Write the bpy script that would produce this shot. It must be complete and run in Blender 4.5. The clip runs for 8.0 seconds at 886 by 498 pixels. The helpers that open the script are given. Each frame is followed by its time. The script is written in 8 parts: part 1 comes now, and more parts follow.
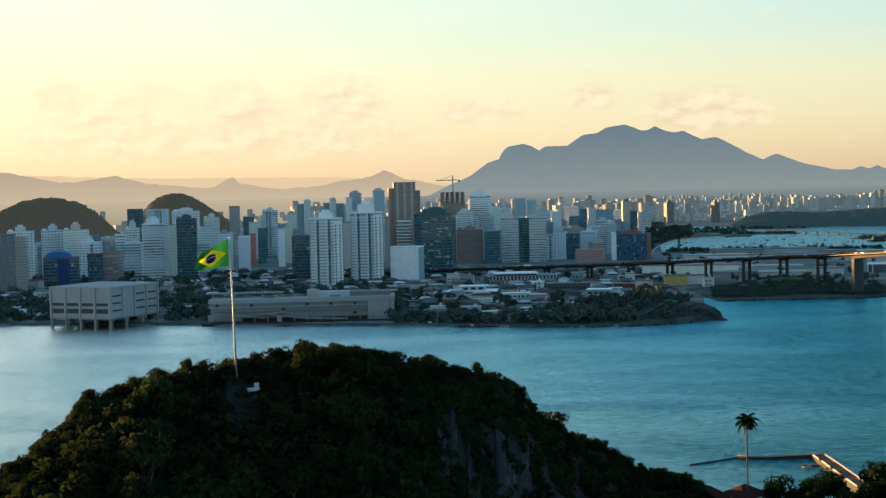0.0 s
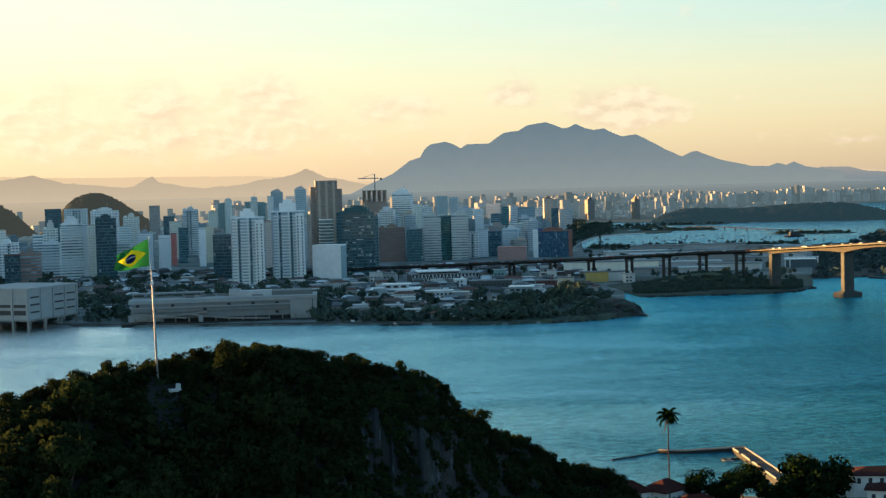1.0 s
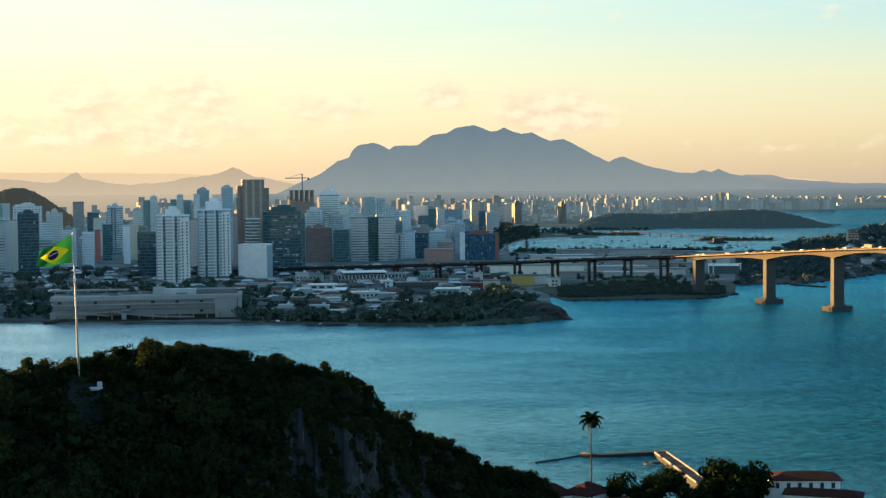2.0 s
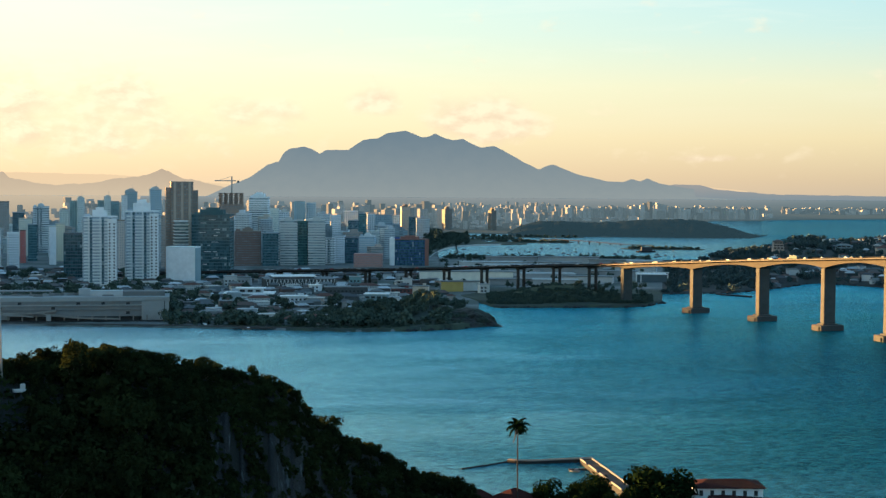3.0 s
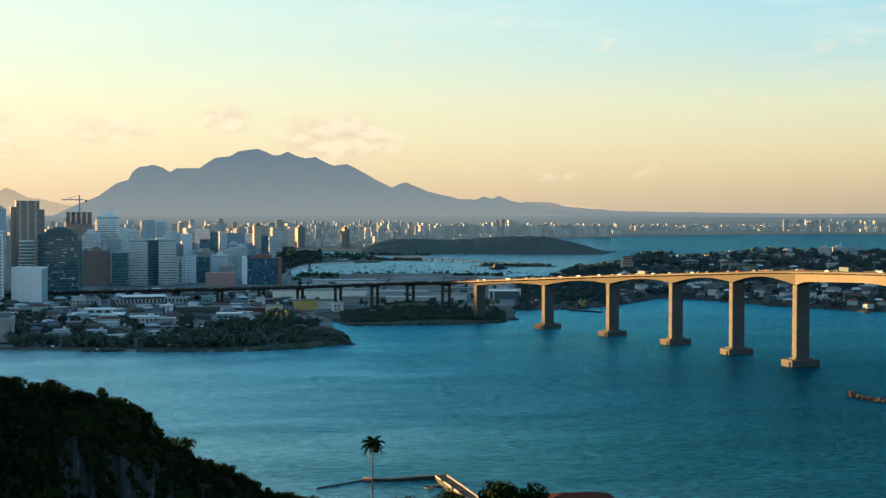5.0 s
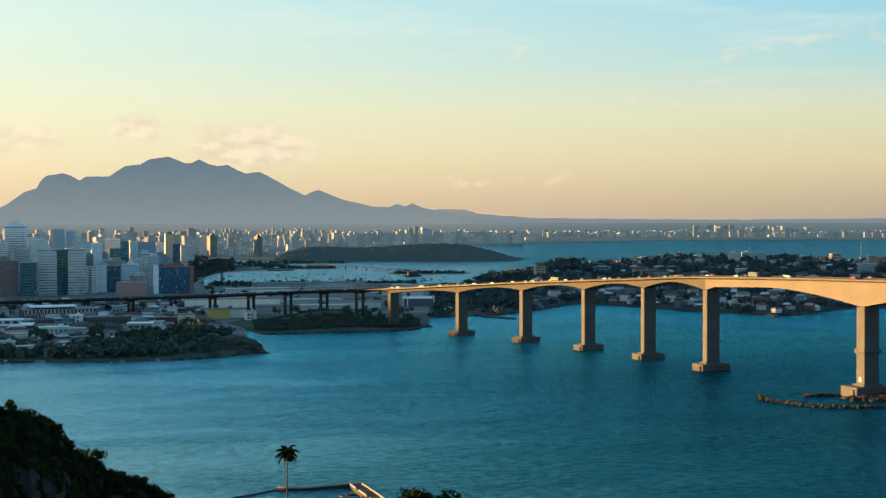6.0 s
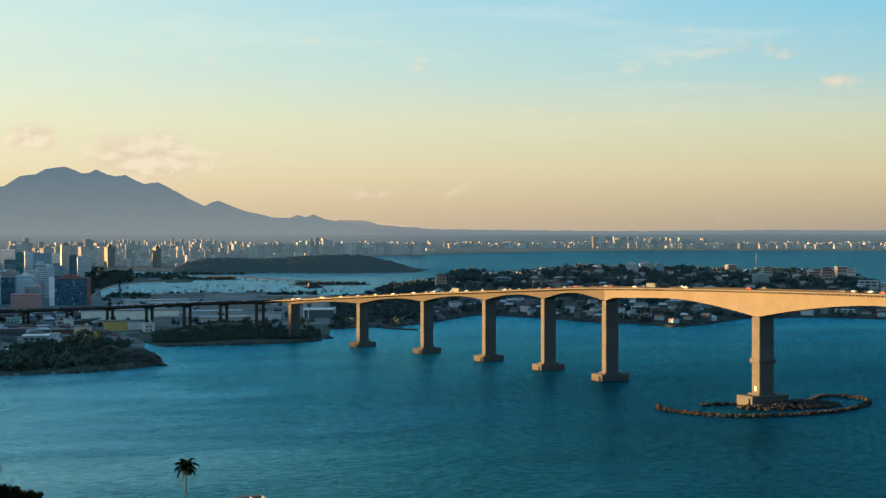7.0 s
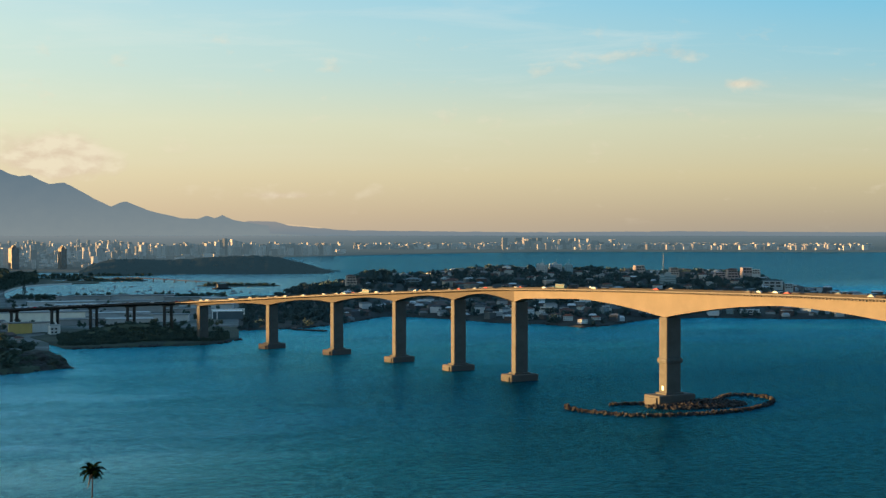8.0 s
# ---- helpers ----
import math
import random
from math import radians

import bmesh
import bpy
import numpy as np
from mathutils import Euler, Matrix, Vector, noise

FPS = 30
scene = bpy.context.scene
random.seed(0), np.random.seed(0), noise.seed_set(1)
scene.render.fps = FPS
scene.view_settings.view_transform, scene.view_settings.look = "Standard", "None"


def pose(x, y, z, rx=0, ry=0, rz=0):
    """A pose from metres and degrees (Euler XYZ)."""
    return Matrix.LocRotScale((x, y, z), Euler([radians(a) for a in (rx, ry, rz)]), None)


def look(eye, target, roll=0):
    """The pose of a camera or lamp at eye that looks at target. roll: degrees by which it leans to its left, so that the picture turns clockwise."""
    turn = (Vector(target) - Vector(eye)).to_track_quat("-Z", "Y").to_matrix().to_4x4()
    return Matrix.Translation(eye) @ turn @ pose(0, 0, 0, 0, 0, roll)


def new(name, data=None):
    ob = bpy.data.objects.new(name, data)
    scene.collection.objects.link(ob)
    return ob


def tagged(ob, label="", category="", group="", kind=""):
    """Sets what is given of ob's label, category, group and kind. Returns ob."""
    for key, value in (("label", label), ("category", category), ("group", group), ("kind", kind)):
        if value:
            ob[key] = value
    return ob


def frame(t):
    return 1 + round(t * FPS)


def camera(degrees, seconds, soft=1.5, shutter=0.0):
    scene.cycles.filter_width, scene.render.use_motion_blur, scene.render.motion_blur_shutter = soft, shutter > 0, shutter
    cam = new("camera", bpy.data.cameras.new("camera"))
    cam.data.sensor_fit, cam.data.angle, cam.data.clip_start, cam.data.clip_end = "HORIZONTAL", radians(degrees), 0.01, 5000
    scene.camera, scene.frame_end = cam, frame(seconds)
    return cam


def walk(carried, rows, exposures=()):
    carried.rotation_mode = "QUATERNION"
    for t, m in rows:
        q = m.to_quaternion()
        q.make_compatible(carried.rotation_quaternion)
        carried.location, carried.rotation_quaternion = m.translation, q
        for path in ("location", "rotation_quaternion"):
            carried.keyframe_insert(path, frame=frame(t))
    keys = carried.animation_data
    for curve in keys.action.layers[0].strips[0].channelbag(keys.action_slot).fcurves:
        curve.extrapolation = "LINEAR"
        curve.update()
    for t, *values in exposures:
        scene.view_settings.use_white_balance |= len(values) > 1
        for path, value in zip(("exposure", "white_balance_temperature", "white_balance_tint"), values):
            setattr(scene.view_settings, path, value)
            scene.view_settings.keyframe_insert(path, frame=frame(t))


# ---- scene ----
# The camera hangs still, 100 m over the water, and turns to its right.
cam = camera(33.3, 8.0, 1.35)
EYE = 100.0
ROWS = [
    (0.0, 0.000, -2.357, -1.268),
    (0.5, -1.475, -2.454, -1.221),
    (1.0, -3.000, -2.505, -1.551),
    (1.5, -4.436, -2.525, -1.168),
    (3.0, -8.555, -2.280, 0.372),
    (3.5, -9.862, -2.076, 0.503),
    (4.0, -11.203, -1.875, 0.748),
    (4.5, -12.699, -1.667, 0.468),
    (6.0, -17.560, -1.274, -0.126),
    (6.5, -19.514, -0.969, -0.078),
    (7.0, -21.387, -0.850, -0.048),
    (7.5, -23.148, -0.844, -0.009),
    (8.0, -24.862, -0.809, 0.000),
]
walk(cam, [(t, pose(0, 0, EYE, 0, 0, yaw) @ pose(0, 0, 0, 90 + pitch) @ pose(0, 0, 0, 0, 0, roll)) for t, yaw, pitch, roll in ROWS],
     exposures=[(0.0, 0.05, 6500, 10), (1.0, 0.08, 6500, 10), (3.0, 0.17, 6430, 10), (4.0, 0.14, 6400, 10), (6.0, -0.02, 6350, 10), (7.0, -0.12, 6270, 10), (8.0, -0.18, 6200, 10)])

# ---- light: a low evening sun beyond the city's far end, and its sky ----
SUN_AZ, SUN_EL = -66.0, 4.5  # degrees clockwise from +y, and above the horizon
sun = new("sun", bpy.data.lights.new("sun", "SUN"))
sun.data.energy, sun.data.angle, sun.data.color = 26.0, radians(0.6), (1.0, 0.54, 0.18)
_a, _e = radians(SUN_AZ), radians(SUN_EL)
SUN_DIR = Vector((math.sin(_a) * math.cos(_e), math.cos(_a) * math.cos(_e), math.sin(_e)))
sun.matrix_world = look(SUN_DIR * 3000, (0, 0, 0))
scene.view_settings.exposure = 0.0


def srgb(r, g, b):
    """Linear colour from an 8-bit one."""
    return tuple((c / 255 / 12.92) if c / 255 < 0.04045 else ((c / 255 + 0.055) / 1.055) ** 2.4 for c in (r, g, b)) + (1.0,)


class Nodes:
    """Short hand for a node tree."""

    def __init__(self, tree):
        self.tree = tree
        tree.nodes.clear()

    def add(self, kind, inputs=None):
        n = self.tree.nodes.new(kind)
        for k, v in (inputs or {}).items():
            if isinstance(v, bpy.types.NodeSocket):
                self.tree.links.new(v, n.inputs[k])
            else:
                n.inputs[k].default_value = v
        return n

    def math(self, op, a, b=0.0, c=0.0, clamp=False):
        n = self.add("ShaderNodeMath", {0: a, 1: b, 2: c})
        n.operation, n.use_clamp = op, clamp
        return n.outputs[0]

    def mix(self, f, a, b, blend="MIX"):
        n = self.add("ShaderNodeMix")
        n.data_type, n.blend_type = "RGBA", blend
        for k, v in ((0, f), (6, a), (7, b)):
            if isinstance(v, bpy.types.NodeSocket):
                self.tree.links.new(v, n.inputs[k])
            else:
                n.inputs[k].default_value = v
        return n.outputs[2]

    def ramp(self, f, stops, mode="LINEAR"):
        n = self.add("ShaderNodeValToRGB", {0: f})
        r = n.color_ramp
        r.interpolation = mode
        while len(r.elements) < len(stops):
            r.elements.new(0.5)
        for e, (p, c) in zip(r.elements, stops):
            e.position, e.color = p, c
        return n.outputs[0]

    def noise(self, vec, scale, detail=3.0, rough=0.5, distort=0.0):
        n = self.add("ShaderNodeTexNoise", {"Scale": scale, "Detail": detail, "Roughness": rough, "Distortion": distort})
        if vec is not None:
            self.tree.links.new(vec, n.inputs["Vector"])
        return n.outputs[0]

    def link(self, a, b):
        self.tree.links.new(a, b)


def make_sky():
    world = bpy.data.worlds.new("sky")
    scene.world = world
    world.use_nodes = True
    n = Nodes(world.node_tree)
    way = n.add("ShaderNodeTexCoord").outputs["Generated"]
    s = n.add("ShaderNodeSeparateXYZ", {0: way})
    el = n.math("MULTIPLY", n.math("ARCSINE", s.outputs[2]), 180 / math.pi)
    az = n.math("MULTIPLY", n.math("ARCTAN2", s.outputs[0], s.outputs[1]), 180 / math.pi)
    # how far round from the sun, 0 at the sun to 1 opposite
    turn = n.math("ABSOLUTE", n.math("SUBTRACT", az, SUN_AZ))
    turn = n.math("MINIMUM", turn, n.math("SUBTRACT", 360.0, turn))
    away = n.math("SMOOTH_MIN", n.math("DIVIDE", n.math("MAXIMUM", n.math("SUBTRACT", turn, 45.0), 0.0), 64.0), 1.0, 0.1)
    e = n.math("DIVIDE", n.math("ADD", el, 2.0), 40.0, clamp=True)

    def p(deg):
        return (deg + 2) / 40

    warm = n.ramp(e, [(p(-1), srgb(244, 212, 178)), (p(0.6), srgb(252, 221, 178)), (p(2.5), srgb(254, 240, 201)), (p(5), srgb(251, 250, 211)),
                      (p(7.5), srgb(250, 255, 222)), (p(11), srgb(222, 243, 238)), (p(18), srgb(190, 222, 228)), (p(38), srgb(100, 158, 200))])
    cool = n.ramp(e, [(p(-1), srgb(150, 146, 142)), (p(0.3), srgb(177, 164, 142)), (p(2.0), srgb(206, 193, 154)), (p(4), srgb(203, 207, 180)),
                      (p(6), srgb(153, 201, 212)), (p(8.6), srgb(112, 193, 224)), (p(12), srgb(72, 160, 190)), (p(20), srgb(46, 118, 148)), (p(38), srgb(70, 132, 172))])
    colour = n.mix(away, warm, cool)
    # the sky opposite, out of view: clear evening blue
    dusk = n.ramp(e, [(p(-1), srgb(168, 188, 210)), (p(3), srgb(184, 212, 232)), (p(9), srgb(178, 220, 244)), (p(20), srgb(132, 188, 228)), (p(38), srgb(104, 164, 212))])
    colour = n.mix(n.math("DIVIDE", n.math("SUBTRACT", turn, 112.0), 25.0, clamp=True), colour, dusk)
    # clouds low over the hills, thicker towards the sun
    flat = n.add("ShaderNodeCombineXYZ", {0: n.math("MULTIPLY", az, 0.5), 1: n.math("MULTIPLY", el, 0.9), 2: 0.0}).outputs[0]
    puff = n.noise(flat, 1.15, 9.0, 0.58, 0.15)
    banks = None
    for a0, e0, wa, we, k in ((-13.0, 3.3, 3.4, 1.2, 1.0), (-7.7, 3.4, 1.8, 1.1, 1.0), (-3.8, 3.5, 2.0, 1.1, 1.2), (1.3, 3.0, 1.7, 0.6, 1.1), (5.7, 3.35, 1.1, 0.45, 1.6), (10.2, 2.75, 1.9, 0.85, 2.2), (-7.0, 1.9, 9.0, 0.8, 0.9), (19.0, 1.25, 1.6, 0.12, 0.8), (36.2, 5.45, 0.7, 0.18, 1.0), (32.5, 6.6, 3.0, 0.3, 0.6)):
        dx = n.math("DIVIDE", n.math("SUBTRACT", az, a0), wa)
        dy = n.math("DIVIDE", n.math("SUBTRACT", el, e0), we)
        d = n.math("ADD", n.math("MULTIPLY", dx, dx), n.math("MULTIPLY", dy, dy))
        g = n.math("MULTIPLY", n.math("EXPONENT", n.math("MULTIPLY", d, -1.0)), k)
        banks = g if banks is None else n.math("ADD", banks, g)
    cover = n.ramp(n.math("ADD", n.math("MULTIPLY", puff, 0.8), n.math("MULTIPLY", banks, 0.3)), [(0.48, (0, 0, 0, 1)), (0.76, (1, 1, 1, 1))])
    cover = n.math("MULTIPLY", cover, n.ramp(n.math("DIVIDE", el, 8.0, clamp=True), [(0.02, (0.3, 0.3, 0.3, 1)), (0.15, (1, 1, 1, 1)), (0.9, (1, 1, 1, 1)), (1.0, (0.2, 0.2, 0.2, 1))]))
    lifted = n.add("ShaderNodeVectorMath", {0: flat, 1: (-0.12, 0.2, 0.0)}).outputs[0]
    edge = n.math("SUBTRACT", puff, n.noise(lifted, 1.15, 9.0, 0.58, 0.15))
    cloud = n.mix(n.ramp(n.math("ADD", n.math("MULTIPLY", edge, 2.2), 0.5), [(0.3, (0, 0, 0, 1)), (0.7, (1, 1, 1, 1))]), srgb(230, 204, 176), srgb(252, 234, 202))
    cloud = n.mix(n.math("MULTIPLY", away, 0.35), cloud, srgb(200, 196, 186))
    colour = n.mix(n.math("MULTIPLY", cover, 0.85), colour, cloud)
    # thin high streaks
    flat2 = n.add("ShaderNodeCombineXYZ", {0: n.math("MULTIPLY", az, 0.1), 1: n.math("MULTIPLY", el, 0.8), 2: 3.0}).outputs[0]
    streak = n.ramp(n.noise(flat2, 1.2, 5.0, 0.6, 0.5), [(0.5, (0, 0, 0, 1)), (0.8, (1, 1, 1, 1))])
    high = n.ramp(n.math("DIVIDE", el, 14.0, clamp=True), [(0.15, (0, 0, 0, 1)), (0.45, (1, 1, 1, 1)), (1.0, (0.6, 0.6, 0.6, 1))])
    colour = n.mix(n.math("MULTIPLY", n.math("MULTIPLY", streak, high), 0.35), colour, srgb(244, 240, 225))
    air = n.add("ShaderNodeTexSky")
    air.sky_type, air.sun_disc, air.sun_elevation, air.sun_rotation = "NISHITA", False, radians(SUN_EL), radians(SUN_AZ)
    a = n.add("ShaderNodeBackground", {0: air.outputs[0], 1: 0.04})
    b = n.add("ShaderNodeBackground", {0: colour, 1: 1.0})
    both = n.add("ShaderNodeAddShader", {0: a.outputs[0], 1: b.outputs[0]})
    out = n.add("ShaderNodeOutputWorld")
    n.link(both.outputs[0], out.inputs[0])


make_sky()

# ---- materials ----
def material(name, colour, rough=0.8, grain=1.0, vary=0.25, bump=0.2, metal=0.0, spec=0.5, own=False, coords="Object", blotch=None):
    """A plain surface with two scales of variation and a fine relief. own: the colour is the object's own."""
    m = bpy.data.materials.new(name)
    m.use_nodes = True
    n = Nodes(m.node_tree)
    at = n.add("ShaderNodeTexCoord").outputs[coords]
    if own:
        base = n.add("ShaderNodeObjectInfo").outputs["Color"]
    else:
        base = n.mix(0.0, colour, colour)
    big = n.noise(at, 0.12 * grain, 3.0, 0.6)
    fine = n.noise(at, 1.7 * grain, 4.0, 0.65)
    dark = n.mix(1.0, base, (1 - vary,) * 3 + (1,), "MULTIPLY")
    lite = n.mix(1.0, base, (1 + vary * 0.6,) * 3 + (1,), "MULTIPLY")
    col = n.mix(n.ramp(big, [(0.3, (0, 0, 0, 1)), (0.7, (1, 1, 1, 1))]), dark, lite)
    col = n.mix(n.math("MULTIPLY", n.ramp(fine, [(0.35, (1, 1, 1, 1)), (0.6, (0, 0, 0, 1))]), 0.5), col, dark)
    if blotch:
        patch = n.ramp(n.noise(at, 0.05 * grain, 6.0, 0.65), [(0.46, (0, 0, 0, 1)), (0.56, (1, 1, 1, 1))])
        col = n.mix(patch, col, blotch)
    b = n.add("ShaderNodeBsdfPrincipled", {"Base Color": col, "Roughness": rough, "Metallic": metal, "Specular IOR Level": spec})
    if bump:
        n.link(n.add("ShaderNodeBump", {"Strength": bump, "Distance": 0.3, "Height": fine}).outputs[0], b.inputs["Normal"])
    n.link(b.outputs[0], n.add("ShaderNodeOutputMaterial").inputs[0])
    return m


def facade(name, glass, floor=3.1, bay=3.2, sill=0.34, head=0.80, mull=0.16, rough=0.12, strip=False):
    """A wall in its object's own colour with rows of window panes; u and v are metres along and up the wall."""
    m = bpy.data.materials.new(name)
    m.use_nodes = True
    n = Nodes(m.node_tree)
    uv = n.add("ShaderNodeUVMap").outputs[0]
    at = n.add("ShaderNodeTexCoord").outputs["Object"]
    s = n.add("ShaderNodeSeparateXYZ", {0: uv})
    row = n.math("FRACT", n.math("DIVIDE", s.outputs[1], floor))
    inrow = n.math("MULTIPLY", n.math("GREATER_THAN", row, sill), n.math("LESS_THAN", row, head))
    if strip:
        pane = inrow
    else:
        col = n.math("FRACT", n.math("DIVIDE", s.outputs[0], bay))
        pane = n.math("MULTIPLY", inrow, n.math("MULTIPLY", n.math("GREATER_THAN", col, mull), n.math("LESS_THAN", col, 1 - mull)))
    cell = n.add("ShaderNodeTexWhiteNoise", {"Vector": n.add("ShaderNodeCombineXYZ", {0: n.math("FLOOR", n.math("DIVIDE", s.outputs[0], bay)), 1: n.math("FLOOR", n.math("DIVIDE", s.outputs[1], floor)), 2: n.add("ShaderNodeObjectInfo").outputs["Random"]}).outputs[0]})
    wall = n.add("ShaderNodeObjectInfo").outputs["Color"]
    stain = n.noise(at, 0.35, 5.0, 0.65)
    wall = n.mix(n.ramp(stain, [(0.3, (0, 0, 0, 1)), (0.7, (1, 1, 1, 1))]), n.mix(1.0, wall, (0.82, 0.83, 0.84, 1), "MULTIPLY"), wall)
    tint = n.mix(n.math("POWER", cell.outputs[0], 2.0), glass, tuple(min(1, c * 2.2 + 0.02) for c in glass[:3]) + (1,))
    tint = n.mix(n.math("GREATER_THAN", cell.outputs[0], 0.98), tint, (0.26, 0.33, 0.34, 1))
    col = n.mix(pane, wall, tint)
    r = n.math("ADD", n.math("MULTIPLY", pane, rough - 0.75), 0.75)
    b = n.add("ShaderNodeBsdfPrincipled", {"Base Color": col, "Roughness": r})
    step = n.math("MULTIPLY", pane, -1.0)
    n.link(n.add("ShaderNodeBump", {"Strength": 0.5, "Distance": 0.25, "Height": step}).outputs[0], b.inputs["Normal"])
    n.link(b.outputs[0], n.add("ShaderNodeOutputMaterial").inputs[0])
    return m


def leaves(name, dark, light, through_light=0.18, rough=0.6):
    """Foliage: each leaf clump its own green."""
    m = bpy.data.materials.new(name)
    m.use_nodes = True
    n = Nodes(m.node_tree)
    r = n.add("ShaderNodeNewGeometry").outputs["Random Per Island"]
    o = n.add("ShaderNodeObjectInfo").outputs["Random"]
    tuft = n.ramp(n.noise(n.add("ShaderNodeNewGeometry").outputs["Position"], 0.16, 2.0, 0.5), [(0.34, (0, 0, 0, 1)), (0.66, (1, 1, 1, 1))])
    f = n.math("ADD", n.math("MULTIPLY", tuft, 0.55), n.math("ADD", n.math("MULTIPLY", r, 0.25), n.math("MULTIPLY", o, 0.2)))
    col = n.mix(f, dark, light)
    b = n.add("ShaderNodeBsdfPrincipled", {"Base Color": col, "Roughness": rough, "Specular IOR Level": 0.0})
    t = n.add("ShaderNodeBsdfTranslucent", {"Color": col})
    x = n.add("ShaderNodeMixShader", {0: through_light, 1: b.outputs[0], 2: t.outputs[0]})
    n.link(x.outputs[0], n.add("ShaderNodeOutputMaterial").inputs[0])
    return m


def streaked(name, dark, light):
    """Rock with pale and dark streaks running down it."""
    m = bpy.data.materials.new(name)
    m.use_nodes = True
    n = Nodes(m.node_tree)
    at = n.add("ShaderNodeTexCoord").outputs["Object"]
    tall = n.add("ShaderNodeMapping", {"Vector": at, "Scale": (0.9, 0.3, 0.16)}).outputs[0]
    f = n.ramp(n.noise(tall, 0.5, 5.0, 0.7, 0.4), [(0.55, (0, 0, 0, 1)), (0.72, (1, 1, 1, 1))])
    fine = n.noise(at, 2.0, 4.0, 0.7)
    col = n.mix(n.math("MULTIPLY", f, n.math("ADD", fine, 0.35)), dark, light)
    b = n.add("ShaderNodeBsdfPrincipled", {"Base Color": col, "Roughness": 0.85, "Normal": n.add("ShaderNodeBump", {"Strength": 0.8, "Distance": 0.4, "Height": fine}).outputs[0]})
    n.link(b.outputs[0], n.add("ShaderNodeOutputMaterial").inputs[0])
    return m


def water_material():
    m = bpy.data.materials.new("sea_water")
    m.use_nodes = True
    n = Nodes(m.node_tree)
    at = n.add("ShaderNodeTexCoord").outputs["Object"]
    long = n.add("ShaderNodeMapping", {"Vector": at, "Rotation": (0, 0, radians(18)), "Scale": (1.0, 2.2, 1.0)}).outputs[0]
    swell = n.noise(long, 0.05, 3.0, 0.6, 0.4)
    chop = n.noise(long, 0.32, 5.0, 0.7, 0.3)
    wind = n.noise(long, 0.006, 4.0, 0.6, 0.6)
    patch = n.ramp(wind, [(0.35, (0, 0, 0, 1)), (0.65, (1, 1, 1, 1))])
    ripple = n.noise(n.add("ShaderNodeMapping", {"Vector": at, "Rotation": (0, 0, radians(12)), "Scale": (0.7, 1.3, 1.0)}).outputs[0], 0.26, 6.0, 0.72, 0.5)
    # the inner harbour to the west gets smoother waves and a pale sky sheen painted into its colours; all normals lean
    # south so the water mirrors higher sky
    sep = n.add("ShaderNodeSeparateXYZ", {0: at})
    calm_sheen = n.math("POWER", n.math("DIVIDE", n.math("SUBTRACT", n.math("ADD", 255.0, n.math("MULTIPLY", n.math("SUBTRACT", wind, 0.5), 260.0)), sep.outputs[0]), 560.0, clamp=True), 1.4)
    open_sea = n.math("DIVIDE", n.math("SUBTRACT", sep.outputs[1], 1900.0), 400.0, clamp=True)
    calm_sheen = n.math("MAXIMUM", calm_sheen, n.math("MULTIPLY", open_sea, 0.15))
    # less reflected sky to the south-east, put into body and gloss colours
    dimmed = n.math("MULTIPLY", n.math("DIVIDE", n.math("SUBTRACT", sep.outputs[0], n.math("ADD", -195.0, n.math("MULTIPLY", sep.outputs[1], 0.35))), 330.0, clamp=True), n.math("DIVIDE", n.math("SUBTRACT", 1500.0, sep.outputs[1]), 650.0, clamp=True))
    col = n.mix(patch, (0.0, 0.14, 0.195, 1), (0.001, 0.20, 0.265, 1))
    # light and dark ripple faces toned straight into the body colour
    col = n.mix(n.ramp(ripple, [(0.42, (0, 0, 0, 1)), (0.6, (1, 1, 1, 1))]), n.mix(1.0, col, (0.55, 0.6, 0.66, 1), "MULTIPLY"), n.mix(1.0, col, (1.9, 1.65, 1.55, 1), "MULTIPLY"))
    col = n.mix(n.math("MULTIPLY", calm_sheen, 0.85), col, n.mix(n.ramp(ripple, [(0.4, (0, 0, 0, 1)), (0.62, (1, 1, 1, 1))]), (0.23, 0.27, 0.27, 1), (0.46, 0.49, 0.46, 1)))
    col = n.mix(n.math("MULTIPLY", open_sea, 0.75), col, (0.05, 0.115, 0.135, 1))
    col = n.mix(dimmed, col, n.mix(1.0, col, (0.3, 0.22, 0.26, 1), "MULTIPLY"))
    high = n.math("ADD", n.math("MULTIPLY", swell, 0.9), n.math("MULTIPLY", n.math("ADD", chop, ripple), n.math("ADD", 0.45, n.math("MULTIPLY", wind, 0.5))))
    steep = n.math("ADD", -0.19, n.math("MULTIPLY", calm_sheen, 0.12))
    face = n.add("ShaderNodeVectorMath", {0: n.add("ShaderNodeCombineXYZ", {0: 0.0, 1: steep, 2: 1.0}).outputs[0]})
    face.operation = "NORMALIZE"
    # eastwards and in the far bay beyond the island, darker colours stand in for duller sky reflection
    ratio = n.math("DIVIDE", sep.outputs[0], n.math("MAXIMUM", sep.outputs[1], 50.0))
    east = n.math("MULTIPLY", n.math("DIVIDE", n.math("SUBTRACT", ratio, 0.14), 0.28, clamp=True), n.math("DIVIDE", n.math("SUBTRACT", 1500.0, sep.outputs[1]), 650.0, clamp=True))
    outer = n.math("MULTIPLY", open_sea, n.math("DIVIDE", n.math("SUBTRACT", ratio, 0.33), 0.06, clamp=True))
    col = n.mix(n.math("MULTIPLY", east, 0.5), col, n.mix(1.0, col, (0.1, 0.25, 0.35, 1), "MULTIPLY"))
    bump = n.add("ShaderNodeBump", {"Strength": n.math("SUBTRACT", 1.0, n.math("MULTIPLY", calm_sheen, 0.5)), "Distance": 1.1, "Height": high, "Normal": face.outputs[0]})
